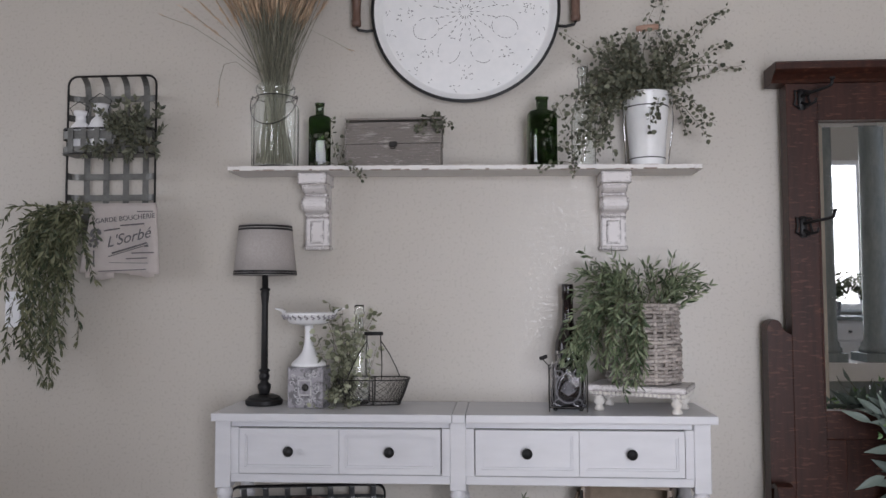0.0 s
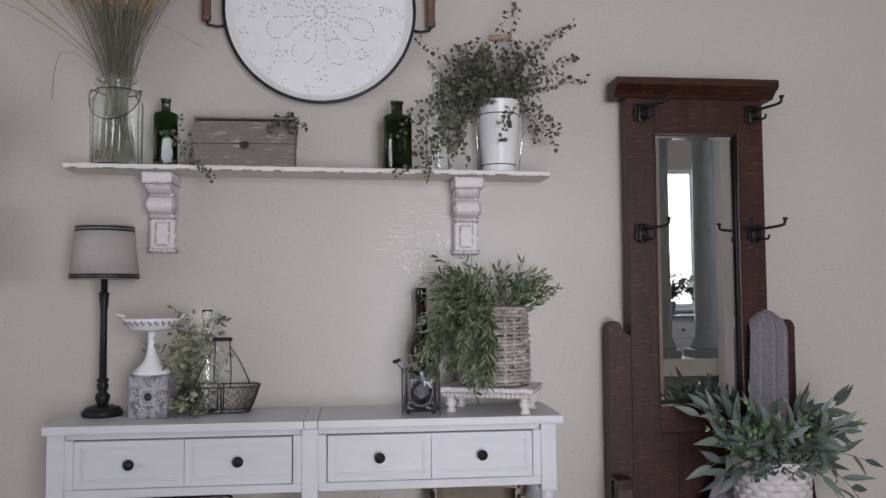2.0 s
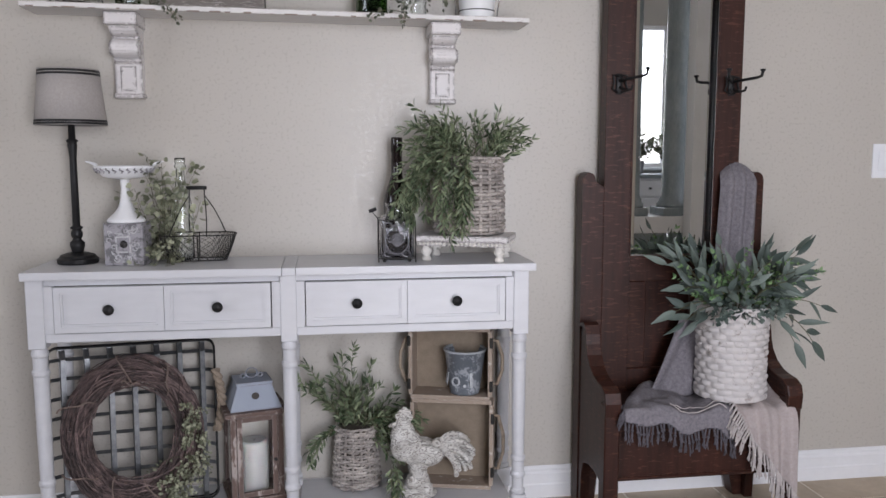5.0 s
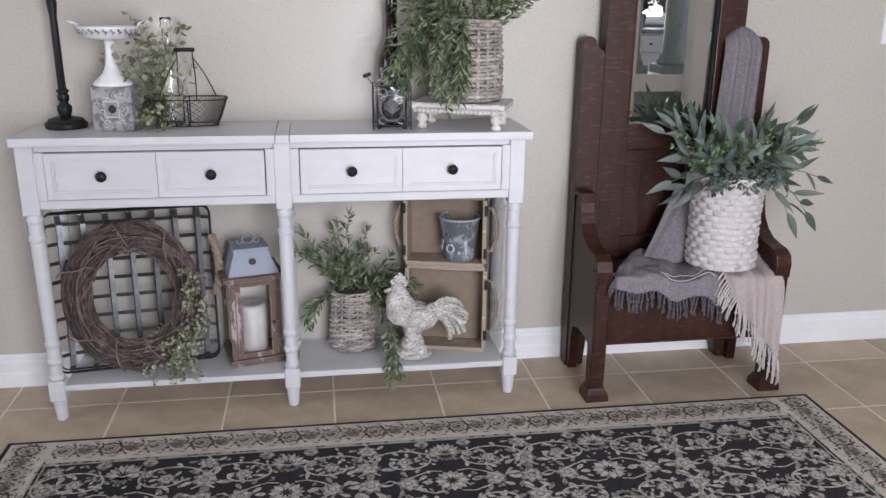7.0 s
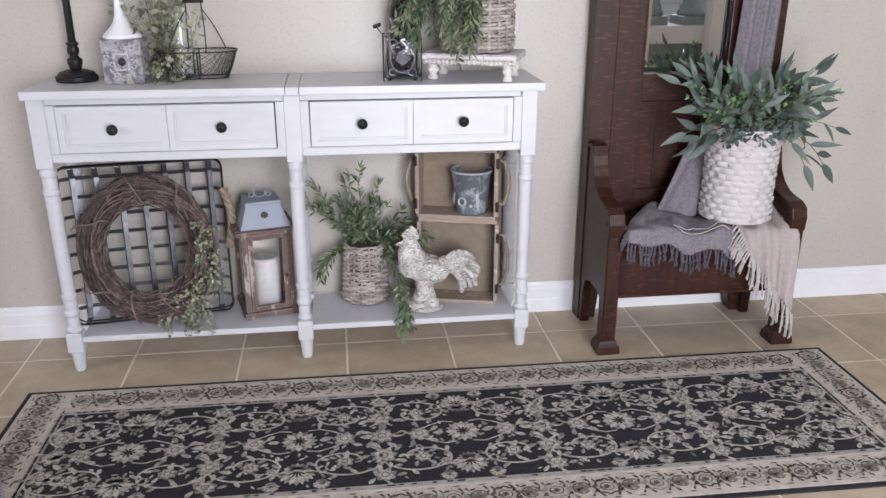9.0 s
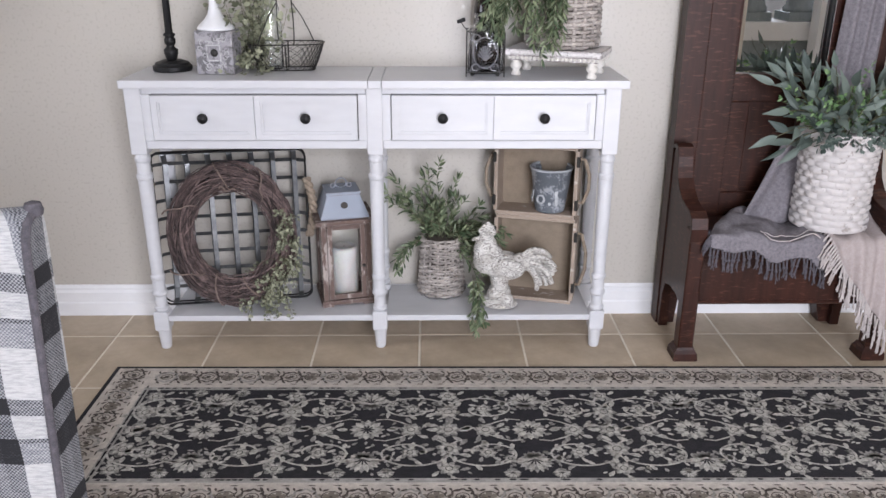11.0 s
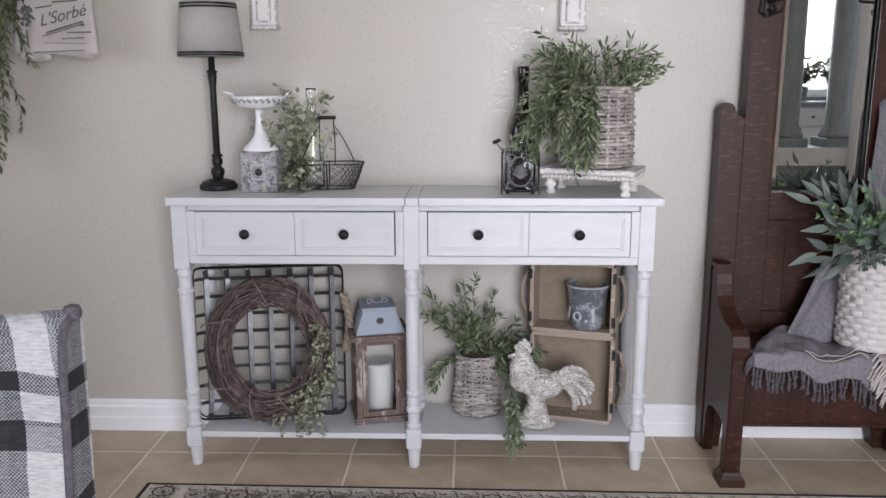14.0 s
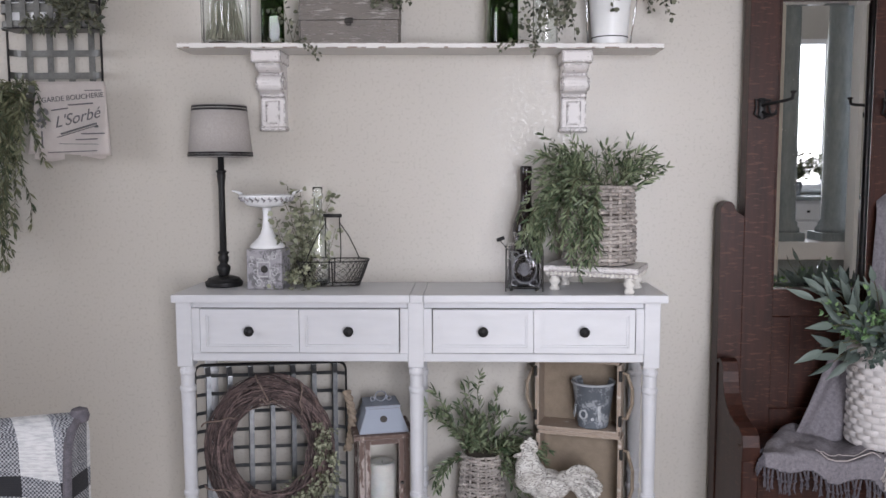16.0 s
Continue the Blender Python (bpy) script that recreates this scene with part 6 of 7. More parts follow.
def zinc_pail():
    p = thing("zinc_pail", "small blue-grey zinc pail with chalky white lettering", "pail", (0.523, -0.122, LS + 0.2952))
    part("pail_body", hollow(bmesh.new(), [(0.044, 0), (0.045, 0.004), (0.047, 0.014), (0.0625, 0.130), (0.0655, 0.132), (0.0655, 0.138), (0.063, 0.139)], 0.002, 40), "zinc", p, smooth=True)
    part("rolled_rim", lathe(bmesh.new(), [(0.063, 0.132), (0.0665, 0.133), (0.0670, 0.137), (0.064, 0.140), (0.062, 0.137)], 40, close=True), "zinc_rim", p, smooth=True)
    for body, size, a, r, z in (("N", 0.058, -92, 0.057, 0.030), ("o", 0.060, -40, 0.0570, 0.032), (".", 0.08, -10, 0.0570, 0.030), ("1", 0.086, 10, 0.0590, 0.028)):
        part("lettering", text_mesh(body, size, pose(0, 0, 0, 0, 0, a) @ pose(0, -r, z, 83, 0, 0), 0.0012), "chalk", p)
    return p


M["zinc_rim"] = surface("bright_rolled_zinc", (0.26, 0.275, 0.29), (0.44, 0.455, 0.47), 0.5, 40)
zinc_pail()


def rooster():
    bm = bmesh.new()

    def blob(x, y, z, rx, ry, rz, turn=0):
        g = bmesh.ops.create_icosphere(bm, subdivisions=3, radius=1)
        bmesh.ops.transform(bm, matrix=pose(x, y, z, 0, turn, 0) @ Matrix.Diagonal((rx, ry, rz, 1)), verts=g["verts"])
    blob(-0.005, 0, 0.142, 0.074, 0.046, 0.044, 12)
    blob(-0.048, 0, 0.168, 0.047, 0.042, 0.052, 28)
    blob(-0.058, 0, 0.202, 0.037, 0.032, 0.046, 12)
    blob(-0.060, 0, 0.240, 0.019, 0.018, 0.022)
    blob(-0.086, 0, 0.237, 0.017, 0.0055, 0.0065, -15)
    blob(-0.077, 0, 0.212, 0.007, 0.009, 0.018)
    blob(-0.040, 0, 0.222, 0.012, 0.016, 0.032, -14)
    for x, z, r in ((-0.075, 0.262, 0.008), (-0.064, 0.270, 0.011), (-0.052, 0.275, 0.013), (-0.040, 0.270, 0.010), (-0.033, 0.256, 0.008)):
        blob(x, 0, z, r * 0.8, 0.005, r * 1.35)
    blob(0.052, 0, 0.152, 0.036, 0.03, 0.032, -30)
    for k in range(10):
        f = k / 9
        a0 = radians(66 - 92 * f)
        reach = 0.098 + 0.018 * math.sin(f * 3.14)
        yy = 0.012 * ((k % 3) - 1)
        pts = []
        for t in (0, 0.18, 0.36, 0.54, 0.72, 0.88, 1.0):
            bend = a0 - 1.05 * t * t
            pts.append((0.046 + reach * t * math.cos(a0 - 0.5 * t * t), yy * (0.4 + t), 0.152 + reach * t * math.sin(a0 - 0.75 * t * t)))
        tube(bm, pts, 0.0105, 8, taper=0.75)
    for s in (-1, 1):
        blob(0.008, s * 0.040, 0.148, 0.050, 0.012, 0.030, 10)
        blob(-0.014, s * 0.018, 0.095, 0.027, 0.020, 0.040, -6)
    blob(-0.012, 0, 0.045, 0.037, 0.034, 0.045)
    blob(-0.034, -0.02, 0.055, 0.021, 0.02, 0.022)
    blob(0.010, -0.02, 0.030, 0.02, 0.022, 0.026)
    blob(-0.008, 0, 0.012, 0.056, 0.042, 0.013)
    blob(-0.044, 0.0, 0.02, 0.024, 0.03, 0.018)
    for v in bm.verts:
        v.co.z = max(0.0, v.co.z)
    ob = single("rooster_statue", bm, "feather", "whitewashed carved rooster statue on the lower shelf", "statue", smooth=True)
    mod = ob.modifiers.new("fuse", "REMESH")
    mod.mode, mod.voxel_size, mod.use_smooth_shade = "VOXEL", 0.0026, True
    ob.matrix_basis = pose(0.379, -0.198, LS, 0, 0, 4) @ Matrix.Diagonal((1.0, 1, 0.965, 1))
    return ob


def feather():
    n = Nodes("whitewashed_carved_feathers")
    swirl = n.math("FRACT", n.math("MULTIPLY", n.noise(52, 2, (0.6, 1, 1.5), 0.45), 6.5))
    groove = n.ramp(n.math("ABSOLUTE", n.math("SUBTRACT", swirl, 0.5)), (0.12, (1, 1, 1)), (0.24, (0, 0, 0)))
    wash = n.ramp(n.noise(26, 5), (0.35, (0.52, 0.49, 0.45)), (0.62, (0.72, 0.70, 0.66)))
    n.set(Base_Color=n.mix(n.math("MULTIPLY", groove, n.ramp(n.noise(35, 3), (0.34, (0.20, 0.20, 0.20)), (0.56, (0.85, 0.85, 0.85)))), wash, (0.21, 0.185, 0.165)), Roughness=0.8)
    n.bump(n.math("SUBTRACT", n.noise(120, 3), groove), 0.8, 0.003)
    return n.mat


M["feather"] = feather()
rooster()


# ---- things on the hall tree seat ----
def throw():
    t = thing("throw_blanket", "grey and beige fringed throw draped over the hall tree seat", "blanket")
    rnd = random.Random(81)

    def settled(p):
        """Lays the lower folds on the seat."""
        x, y, z = p
        low = min(1.0, max(0.0, (0.80 - z) / 0.2))
        return (x + 0.036 * low, y + (y + 0.089) * -0.17 * low, z + 0.024 * low)

    def sheet(name, rows, material, thick=0.006, label="", sub=1):
        """rows of points, joined into one cloth with thickness."""
        bm = bmesh.new()
        rows = [[settled(p) for p in r] for r in rows]
        g = [[bm.verts.new(p) for p in r] for r in rows]
        for a, b in zip(g, g[1:]):
            for i in range(len(a) - 1):
                bm.faces.new((a[i], a[i + 1], b[i + 1], b[i]))
        bmesh.ops.recalc_face_normals(bm, faces=bm.faces[:])
        bmesh.ops.solidify(bm, geom=bm.faces[:], thickness=thick)
        ob = part(name, bm, material, t, label, smooth=True)
        m = ob.modifiers.new("soft", "SUBSURF")
        m.levels = m.render_levels = sub
        return ob
    # the roll that hangs from the side of the back
    rows = []
    for k in range(19):
        f = k / 18
        z = 1.119 - 0.61 * f
        g = max(0, (f - 0.45) / 0.55)
        cx = 1.409 - 0.020 * f - 0.06 * g * g
        hw = (0.062 + 0.008 * f + 0.02 * g) if k else 0.040
        row = []
        for i in range(29):
            u = i / 28 * 2 - 1
            round_top = 0.022 * (u * u) * max(0, 1 - f * 9)
            y = -0.122 - 0.024 * math.sqrt(max(0, 1 - u * u)) - 0.009 * math.cos(u * 10 + 0.7 * f)
            row.append((cx + u * hw, min(y, -0.112) + (0.06 if k == 0 else 0.012 if k == 1 else 0), z - round_top))
        rows.append(row)
    sheet("hanging_fold", rows, "throw_grey", 0.006, "heathered grey folded end")
    # the part behind the pot, spreading on the seat
    rows = []
    for k in range(10):
        f = k / 9
        z = 0.60 - 0.236 * f
        row = []
        for i in range(21):
            u = i / 20
            x0, x1 = 1.19 - 0.135 * f, 1.30
            row.append((x0 + (x1 - x0) * u, -0.125 - 0.07 * f - 0.016 * math.sin(u * 12 + 2 * f), z + 0.006 * math.sin(u * 9)))
        rows.append(row)
    sheet("back_fold", rows, "throw_grey")
    rows = []
    for k in range(17):
        f = k / 16
        row = []
        for i in range(33):
            u = i / 32
            x0 = 1.05 - 0.135 * min(1, f * 1.5)
            x = x0 + (1.262 - x0) * u
            yy = -0.12 - 0.295 * min(1, f / 0.75)
            over = max(0, (f - 0.75) / 0.25)
            z = 0.362 + 0.012 * math.sin(u * 14 + f * 3) * (0.4 + 0.6 * f) + 0.030 * math.exp(-((u - 0.2) / 0.22) ** 2) * (1 - over) - (0.012 + 0.070 * u) * over
            row.append((x, yy - 0.008 * over - 0.006 * math.sin(u * 17) * over, max(z + 0.017 * noise.noise(Vector((x * 20, yy * 26, 0.5))) + 0.008 * noise.noise(Vector((x * 55, yy * 38, 4.5))), 0.356 if over == 0 else 0.0)))
        rows.append(row)
    seat_rows = rows
    sheet("seat_drape", rows, "throw_grey", 0.006, "heathered grey part spread on the seat")
    for n0, yk in (("stripe", 10), ("stripe", 12)):
        bm = bmesh.new()
        tube(bm, [(p[0], p[1], p[2] + 0.0065) for p in map(settled, rows[yk][14:30])], 0.0016, 5)
        part(n0, bm, "fringe_light", t)
    fr = bmesh.new()

    def tassel(bm, p, length, lean):
        p = Vector(settled(p))
        q = p + Vector((lean, -0.004, -length * 0.45))
        e = p + Vector((lean * 1.6 + rnd.uniform(-0.004, 0.004), -0.006, -length))
        tube(bm, [p, q], 0.0030, 6)
        lathe(bm, [(0.001, -0.005), (0.0048, -0.002), (0.0048, 0.002), (0.001, 0.005)], 7, tuple(q))
        for _ in range(4):
            tube(bm, [q, q.lerp(e, 0.5) + Vector((rnd.uniform(-0.003, 0.003), rnd.uniform(-0.002, 0.002), 0)), e + Vector((rnd.uniform(-0.005, 0.005), rnd.uniform(-0.003, 0.003), rnd.uniform(-0.008, 0.006)))], 0.0016, 4)
    edge = seat_rows[-1]
    for i in range(0, 33):
        p = Vector(edge[i])
        tassel(fr, p + Vector((0, -0.002, 0.003)), rnd.uniform(0.045, 0.06), rnd.uniform(-0.006, 0.006))
    for i in range(9, 16):
        tassel(fr, Vector(seat_rows[i][0]) + Vector((0, 0, 0.002)), 0.03, -0.012)
    mass("dark_fringe", fr, "fringe_dark", t, "charcoal knotted fringe")
    # the beige end: down beside the pot and over the front edge
    rows = []
    prof = [(-0.150, 0.640), (-0.165, 0.58), (-0.180, 0.50), (-0.20, 0.43), (-0.25, 0.385), (-0.32, 0.371), (-0.385, 0.369), (-0.412, 0.357), (-0.420, 0.32), (-0.424, 0.27), (-0.428, 0.22), (-0.432, 0.175)]
    for k, (y, z) in enumerate(prof):
        f = k / (len(prof) - 1)
        row = []
        for i in range(31):
            u = i / 30
            x0 = 1.395 - 0.135 * min(1, max(0, (f - 0.12) / 0.38)) + 0.035 * max(0, (f - 0.6) / 0.4)
            x1 = 1.420 + 0.040 * min(1, f * 1.5)
            fold = 0.012 * math.sin(u * 13 + 0.8 + f) + 0.005 * math.sin(u * 29 + 2 * f) + 0.006 * noise.noise(Vector((u * 7, f * 5, 2.0)))
            row.append((x0 + (x1 - x0) * u, y - fold * (0.5 + 0.5 * f), (z if z > 0.36 else 0.36 - (0.36 - z) * (0.35 + 1.12 * u)) + (fold * 0.5 if 0.36 < z < 0.40 else 0)))
        rows.append(row)
    sheet("front_drape", rows, "throw_beige", 0.006, "beige end hanging over the seat edge")
    fr = bmesh.new()
    for i in range(0, 31):
        tassel(fr, Vector(rows[-1][i]) + Vector((0, -0.001, 0.004)), rnd.uniform(0.07, 0.095), rnd.uniform(-0.005, 0.005))
    for k in range(5, len(rows) - 1):
        for q in (0.0, 0.5):
            tassel(fr, Vector(rows[k][0]).lerp(Vector(rows[k + 1][0]), q) + Vector((0, -0.004, 0.004)), rnd.uniform(0.05, 0.065), -0.018)
    mass("pale_fringe", fr, "fringe_light", t, "pale knotted fringe")
    return t


throw()


def white_planter():
    p = thing("woven_planter", "tall white chunky woven planter basket on the seat", "planter", (1.343, -0.228, 0.398))

    def rad(f):
        return 0.108 - 0.006 * math.sin(f * math.pi) + 0.004 * f
    rows, cols, hgt = 15, 30, 0.282
    bm = bmesh.new()
    rnd = random.Random(91)
    for k in range(rows):
        z0, z1 = hgt * k / rows, hgt * (k + 1) / rows
        for i in range(cols):
            if (i + k) % 2:
                continue
            a0, a1 = 2 * math.pi * (i - 0.42) / cols, 2 * math.pi * (i + 1.42) / cols
            n = 6
            hgt_k = rnd.uniform(0.0035, 0.0062)
            lean = rnd.uniform(-0.0012, 0.0012)
            grid = []
            for j in range(n + 1):
                u = j / n
                a = a0 + (a1 - a0) * u
                r = rad((k + 0.5) / rows) + hgt_k * math.sin(math.pi * u) - 0.002
                g = 0.0013
                ring = []
                for z, dr in ((z0 + g, -0.0022), (z0 + (z1 - z0) * 0.3, 0.0005), (z0 + (z1 - z0) * 0.7, 0.0005), (z1 - g, -0.0022)):
                    ring.append(bm.verts.new(((r + dr) * math.cos(a), (r + dr) * math.sin(a), z + lean * (u - 0.5) * 2)))
                grid.append(ring)
            for j in range(n):
                for q in range(3):
                    bm.faces.new((grid[j][q], grid[j + 1][q], grid[j + 1][q + 1], grid[j][q + 1]))
    tagged(part("strip_weave", bm, "white_weave", p, "white-washed woven strips", smooth=True), kind="stuff")
    core = [(0.001, 0.001)] + [(rad(i / 8) - 0.003, hgt * i / 8) for i in range(9)] + [(rad(1) - 0.009, hgt), (rad(1) - 0.012, hgt * 0.85), (0.001, hgt * 0.84)]
    part("core", lathe(bmesh.new(), core, 40), "white_weave", p)
    part("rim", lathe(bmesh.new(), [(rad(1) - 0.007, hgt - 0.004), (rad(1) + 0.003, hgt - 0.004), (rad(1) + 0.004, hgt + 0.006), (rad(1) - 0.006, hgt + 0.007)], 40, close=True), "white_weave", p)
    return p


white_planter()


def eucalyptus():
    e = thing("eucalyptus_plant", "blue-green artificial eucalyptus bunch in the white planter", "plant", (1.343, -0.228, 0.672))
    rnd = random.Random(101)
    kinds = []
    for ln, wd, bend in ((0.100, 0.029, 0.22), (0.080, 0.030, 0.12), (0.112, 0.026, 0.35)):
        bm = bmesh.new()
        n = 8
        g = []
        for i in range(n + 1):
            f = i / n
            w = wd * 0.5 * (math.sin(math.pi * min(1, f * 0.94 + 0.04)) ** 0.9) * (1.35 - 0.85 * f)
            if i in (0, n):
                w = 0.0008
            z = -bend * f * f * ln
            g.append([bm.verts.new((s * w, f * ln, z + abs(s) * w * 0.25)) for s in (-1, -0.5, 0, 0.5, 1)])
        for a, b in zip(g, g[1:]):
            for q in range(4):
                bm.faces.new((a[q], a[q + 1], b[q + 1], b[q]))
        for f in bm.faces:
            f.smooth = True
        me = bpy.data.meshes.new("leaf")
        bm.to_mesh(me)
        bm.free()
        me.materials.append(M["leaf_eucalyptus"])
        kinds.append(me)
    st = bmesh.new()

    def branch(start, d, length, droop, count, scale=1.0):
        p, d = Vector(start), Vector(d).normalized()
        path = [p.copy()]
        for i in range(count):
            d = (d + Vector((rnd.uniform(-0.12, 0.12), rnd.uniform(-0.12, 0.12), -droop / count))).normalized()
            p = p + d * length / count
            path.append(p.copy())
            o = Matrix.Rotation(i * 2.4 + rnd.uniform(-0.5, 0.5), 3, d) @ d.orthogonal().normalized()
            q = (d * 0.7 + o * 0.75 + Vector((0, -0.1, 0))).normalized()
            if i == count - 1:
                q = d
            if p.y + q.y * 0.1 > 0.15:
                q.y = 0
                q.normalize()
            face = Vector((rnd.uniform(-0.8, 0.8), -1.0, rnd.uniform(0.0, 0.9)))
            nz = (face - q * face.dot(q)).normalized()
            m = Matrix((q.cross(nz), q, nz)).transposed().to_4x4()
            k = scale * rnd.uniform(0.75, 1.1)
            shared("leaf", kinds[rnd.randrange(3)], e, Matrix.Translation(p) @ m @ Matrix.Scale(k, 4))
        tube(st, path, 0.0022, 5, taper=0.5)
    for i in range(36):
        a = rnd.uniform(0, 6.28)
        branch((0.05 * math.cos(a), 0.05 * math.sin(a), 0), (0.60 * math.cos(a) - 0.08, 0.55 * math.sin(a) - 0.12, rnd.uniform(0.8, 1.3)), rnd.uniform(0.13, 0.235), 0.7, 6, 0.78)
    for dx, dz, ln in ((-1.0, 0.62, 0.215), (-1.0, 0.36, 0.19), (-0.85, 0.15, 0.13), (-0.85, 0.85, 0.22), (-0.4, 0.95, 0.235), (0.5, 0.95, 0.20), (0.95, 0.62, 0.23), (0.75, 0.9, 0.20)):
        branch((0.04 * dx, -0.03, 0.01), (dx, -0.25, dz), ln * 0.93, 0.9, 6, 0.80)
    branch((0.05, -0.03, 0.0), (1.0, -0.2, 0.25), 0.22, 1.3, 6, 1.0)
    branch((0.05, -0.05, 0.0), (0.9, -0.4, 0.1), 0.15, 1.5, 4, 1.0)
    mass("stem", st, "stem", e)
    lv = bmesh.new()
    for i in range(46):
        x = rnd.uniform(-0.09, 0.09)
        sprig(lv, None, (x, rnd.uniform(-0.07, 0.0), 0.0), (x * 4 + rnd.uniform(-0.3, 0.3), -0.3, rnd.uniform(0.4, 1.0)), rnd.uniform(0.09, 0.22), 0.6, 11, 0.018, 0.009, rnd, spread=0.8, y_max=0.16)
    mass("filler_foliage", lv, "leaf_bright", e, "fresh green small filler leaves")
    su = bmesh.new()
    for cx, cz in ((-0.075, 0.012), (-0.02, 0.018), (0.012, 0.0), (0.055, 0.022), (0.088, 0.012), (-0.10, 0.0)):
        for k in range(22):
            a, r = k * 2.4, 0.004 + 0.0011 * k
            c = Vector((cx + r * math.cos(a), -0.108, cz + r * math.sin(a)))
            add_round_leaf(su, c, (math.cos(a), -0.6, math.sin(a)), 0.016, rnd)
    mass("succulent_foliage", su, "leaf_eucalyptus", e)
    return e


eucalyptus()


# ---- rug ----
def rug():
    x0, x1, y0, y1 = -0.777, 1.588, -1.075, -0.394
    r = thing("area_rug", "black and cream traditional floral patterned runner rug", "rug", ((x0 + x1) / 2, (y0 + y1) / 2, 0), -0.5)
    hx, hy = (x1 - x0) / 2, (y1 - y0) / 2
    part("backing", boxed(-hx, hx, -hy, hy, 0.0004, 0.007, 0.002), "rug_dark", r)
    part("border", boxed(-hx + 0.014, hx - 0.014, -hy + 0.014, hy - 0.014, 0.002, 0.0078), "rug_cream", r)
    part("guard_stripe", boxed(-hx + 0.124, hx - 0.124, -hy + 0.124, hy - 0.124, 0.003, 0.0084), "rug_grey", r)
    part("field", boxed(-hx + 0.140, hx - 0.140, -hy + 0.140, hy - 0.140, 0.004, 0.0090), "rug_dark", r)
    rnd = random.Random(111)
    fx, fy = hx - 0.140, hy - 0.140

    class Inlay:
        """Flat woven shapes at one pile height."""

        def __init__(self, z):
            self.v, self.f, self.z = [], [], z

        def poly(self, pts):
            b = len(self.v)
            self.v += [(x, y, self.z) for x, y in pts]
            self.f.append(tuple(range(b, b + len(pts))))

        def petal(self, x, y, a, ln, w):
            c, s = math.cos(a), math.sin(a)
            self.poly([(x + c * u * ln - s * v * w, y + s * u * ln + c * v * w) for u, v in ((0, 0), (0.35, -0.42), (0.75, -0.5), (1, 0), (0.75, 0.5), (0.35, 0.42))])

        def disc(self, x, y, rx, ry, n=12):
            self.poly([(x + rx * math.cos(6.2832 * k / n), y + ry * math.sin(6.2832 * k / n)) for k in range(n)])

        def ribbon(self, pts, w):
            for k, (p, q) in enumerate(zip(pts, pts[1:])):
                dx, dy = q[0] - p[0], q[1] - p[1]
                n = math.hypot(dx, dy) or 1
                ox, oy = -dy / n * w / 2, dx / n * w / 2
                self.poly([(p[0] - ox, p[1] - oy), (q[0] - ox, q[1] - oy), (q[0] + ox, q[1] + oy), (p[0] + ox, p[1] + oy)])

        def flower(self, x, y, rad, n, ang=0.0, w=0.55):
            for k in range(n):
                self.petal(x, y, ang + 6.2832 * k / n, rad, rad * w)

        def done(self, name, material, label=""):
            me = bpy.data.meshes.new(name)
            me.from_pydata(self.v, [], self.f)
            me.materials.append(M[material])
            ob = new(name, me)
            ob.parent = r
            ob["kind"] = "stuff"
            if label:
                ob["label"] = label
    cream, grey, dark, line = Inlay(0.00975), Inlay(0.0094), Inlay(0.0101), Inlay(0.0096)
    unit = 2 * fx / 5

    def palmette(x, y, s, up):
        for k in range(11):
            a = up + (k - 5) * 0.29
            (cream if k % 2 == 0 else grey).petal(x, y, a, s * (1 - 0.03 * abs(k - 5)), s * 0.24)
        for k in range(7):
            grey.petal(x, y, up + math.pi + (k - 3) * 0.42, s * 0.62, s * 0.26)
        for k in range(5):
            dark.petal(x, y, up + (k - 2) * 0.5, s * 0.45, s * 0.08)
        cream.disc(x, y, s * 0.16, s * 0.16, 8)

    def spray(x, y, s, a):
        grey.flower(x, y, s * 0.62, 7, a, 0.55)
        cream.flower(x, y, s * 0.46, 6, a + 0.4, 0.6)
        dark.ribbon([(x + s * 0.2 * math.cos(j * 0.785), y + s * 0.2 * math.sin(j * 0.785)) for j in range(9)], 0.002)
        for k in range(5):
            b = a + k * 1.2566
            (grey if k % 2 else cream).petal(x + s * 0.55 * math.cos(b), y + s * 0.55 * math.sin(b), b + 0.5, s * 0.62, s * 0.27)

    def scroll(x, y, s, fl):
        pts = []
        for k in range(40):
            t = k / 39
            a = (-0.9 + 7.4 * t)
            q = s * (1.0 - 0.66 * t)
            pts.append((x + fl[0] * q * 1.25 * math.cos(a), y + fl[1] * q * 0.80 * math.sin(a)))
        line.ribbon(pts, 0.0058)
        for k in range(2, 37, 3):
            p, q = pts[k], pts[k + 1]
            a = math.atan2(q[1] - p[1], q[0] - p[0])
            (cream if k % 2 else grey).petal(p[0], p[1], a + (0.8 if k % 6 < 3 else -0.8), 0.026, 0.012)
        spray(x, y, s * 0.46, rnd.uniform(0, 3))
        spray(x - 0.62 * s * fl[0], y + 0.30 * s * fl[1], s * 0.34, rnd.uniform(0, 3))
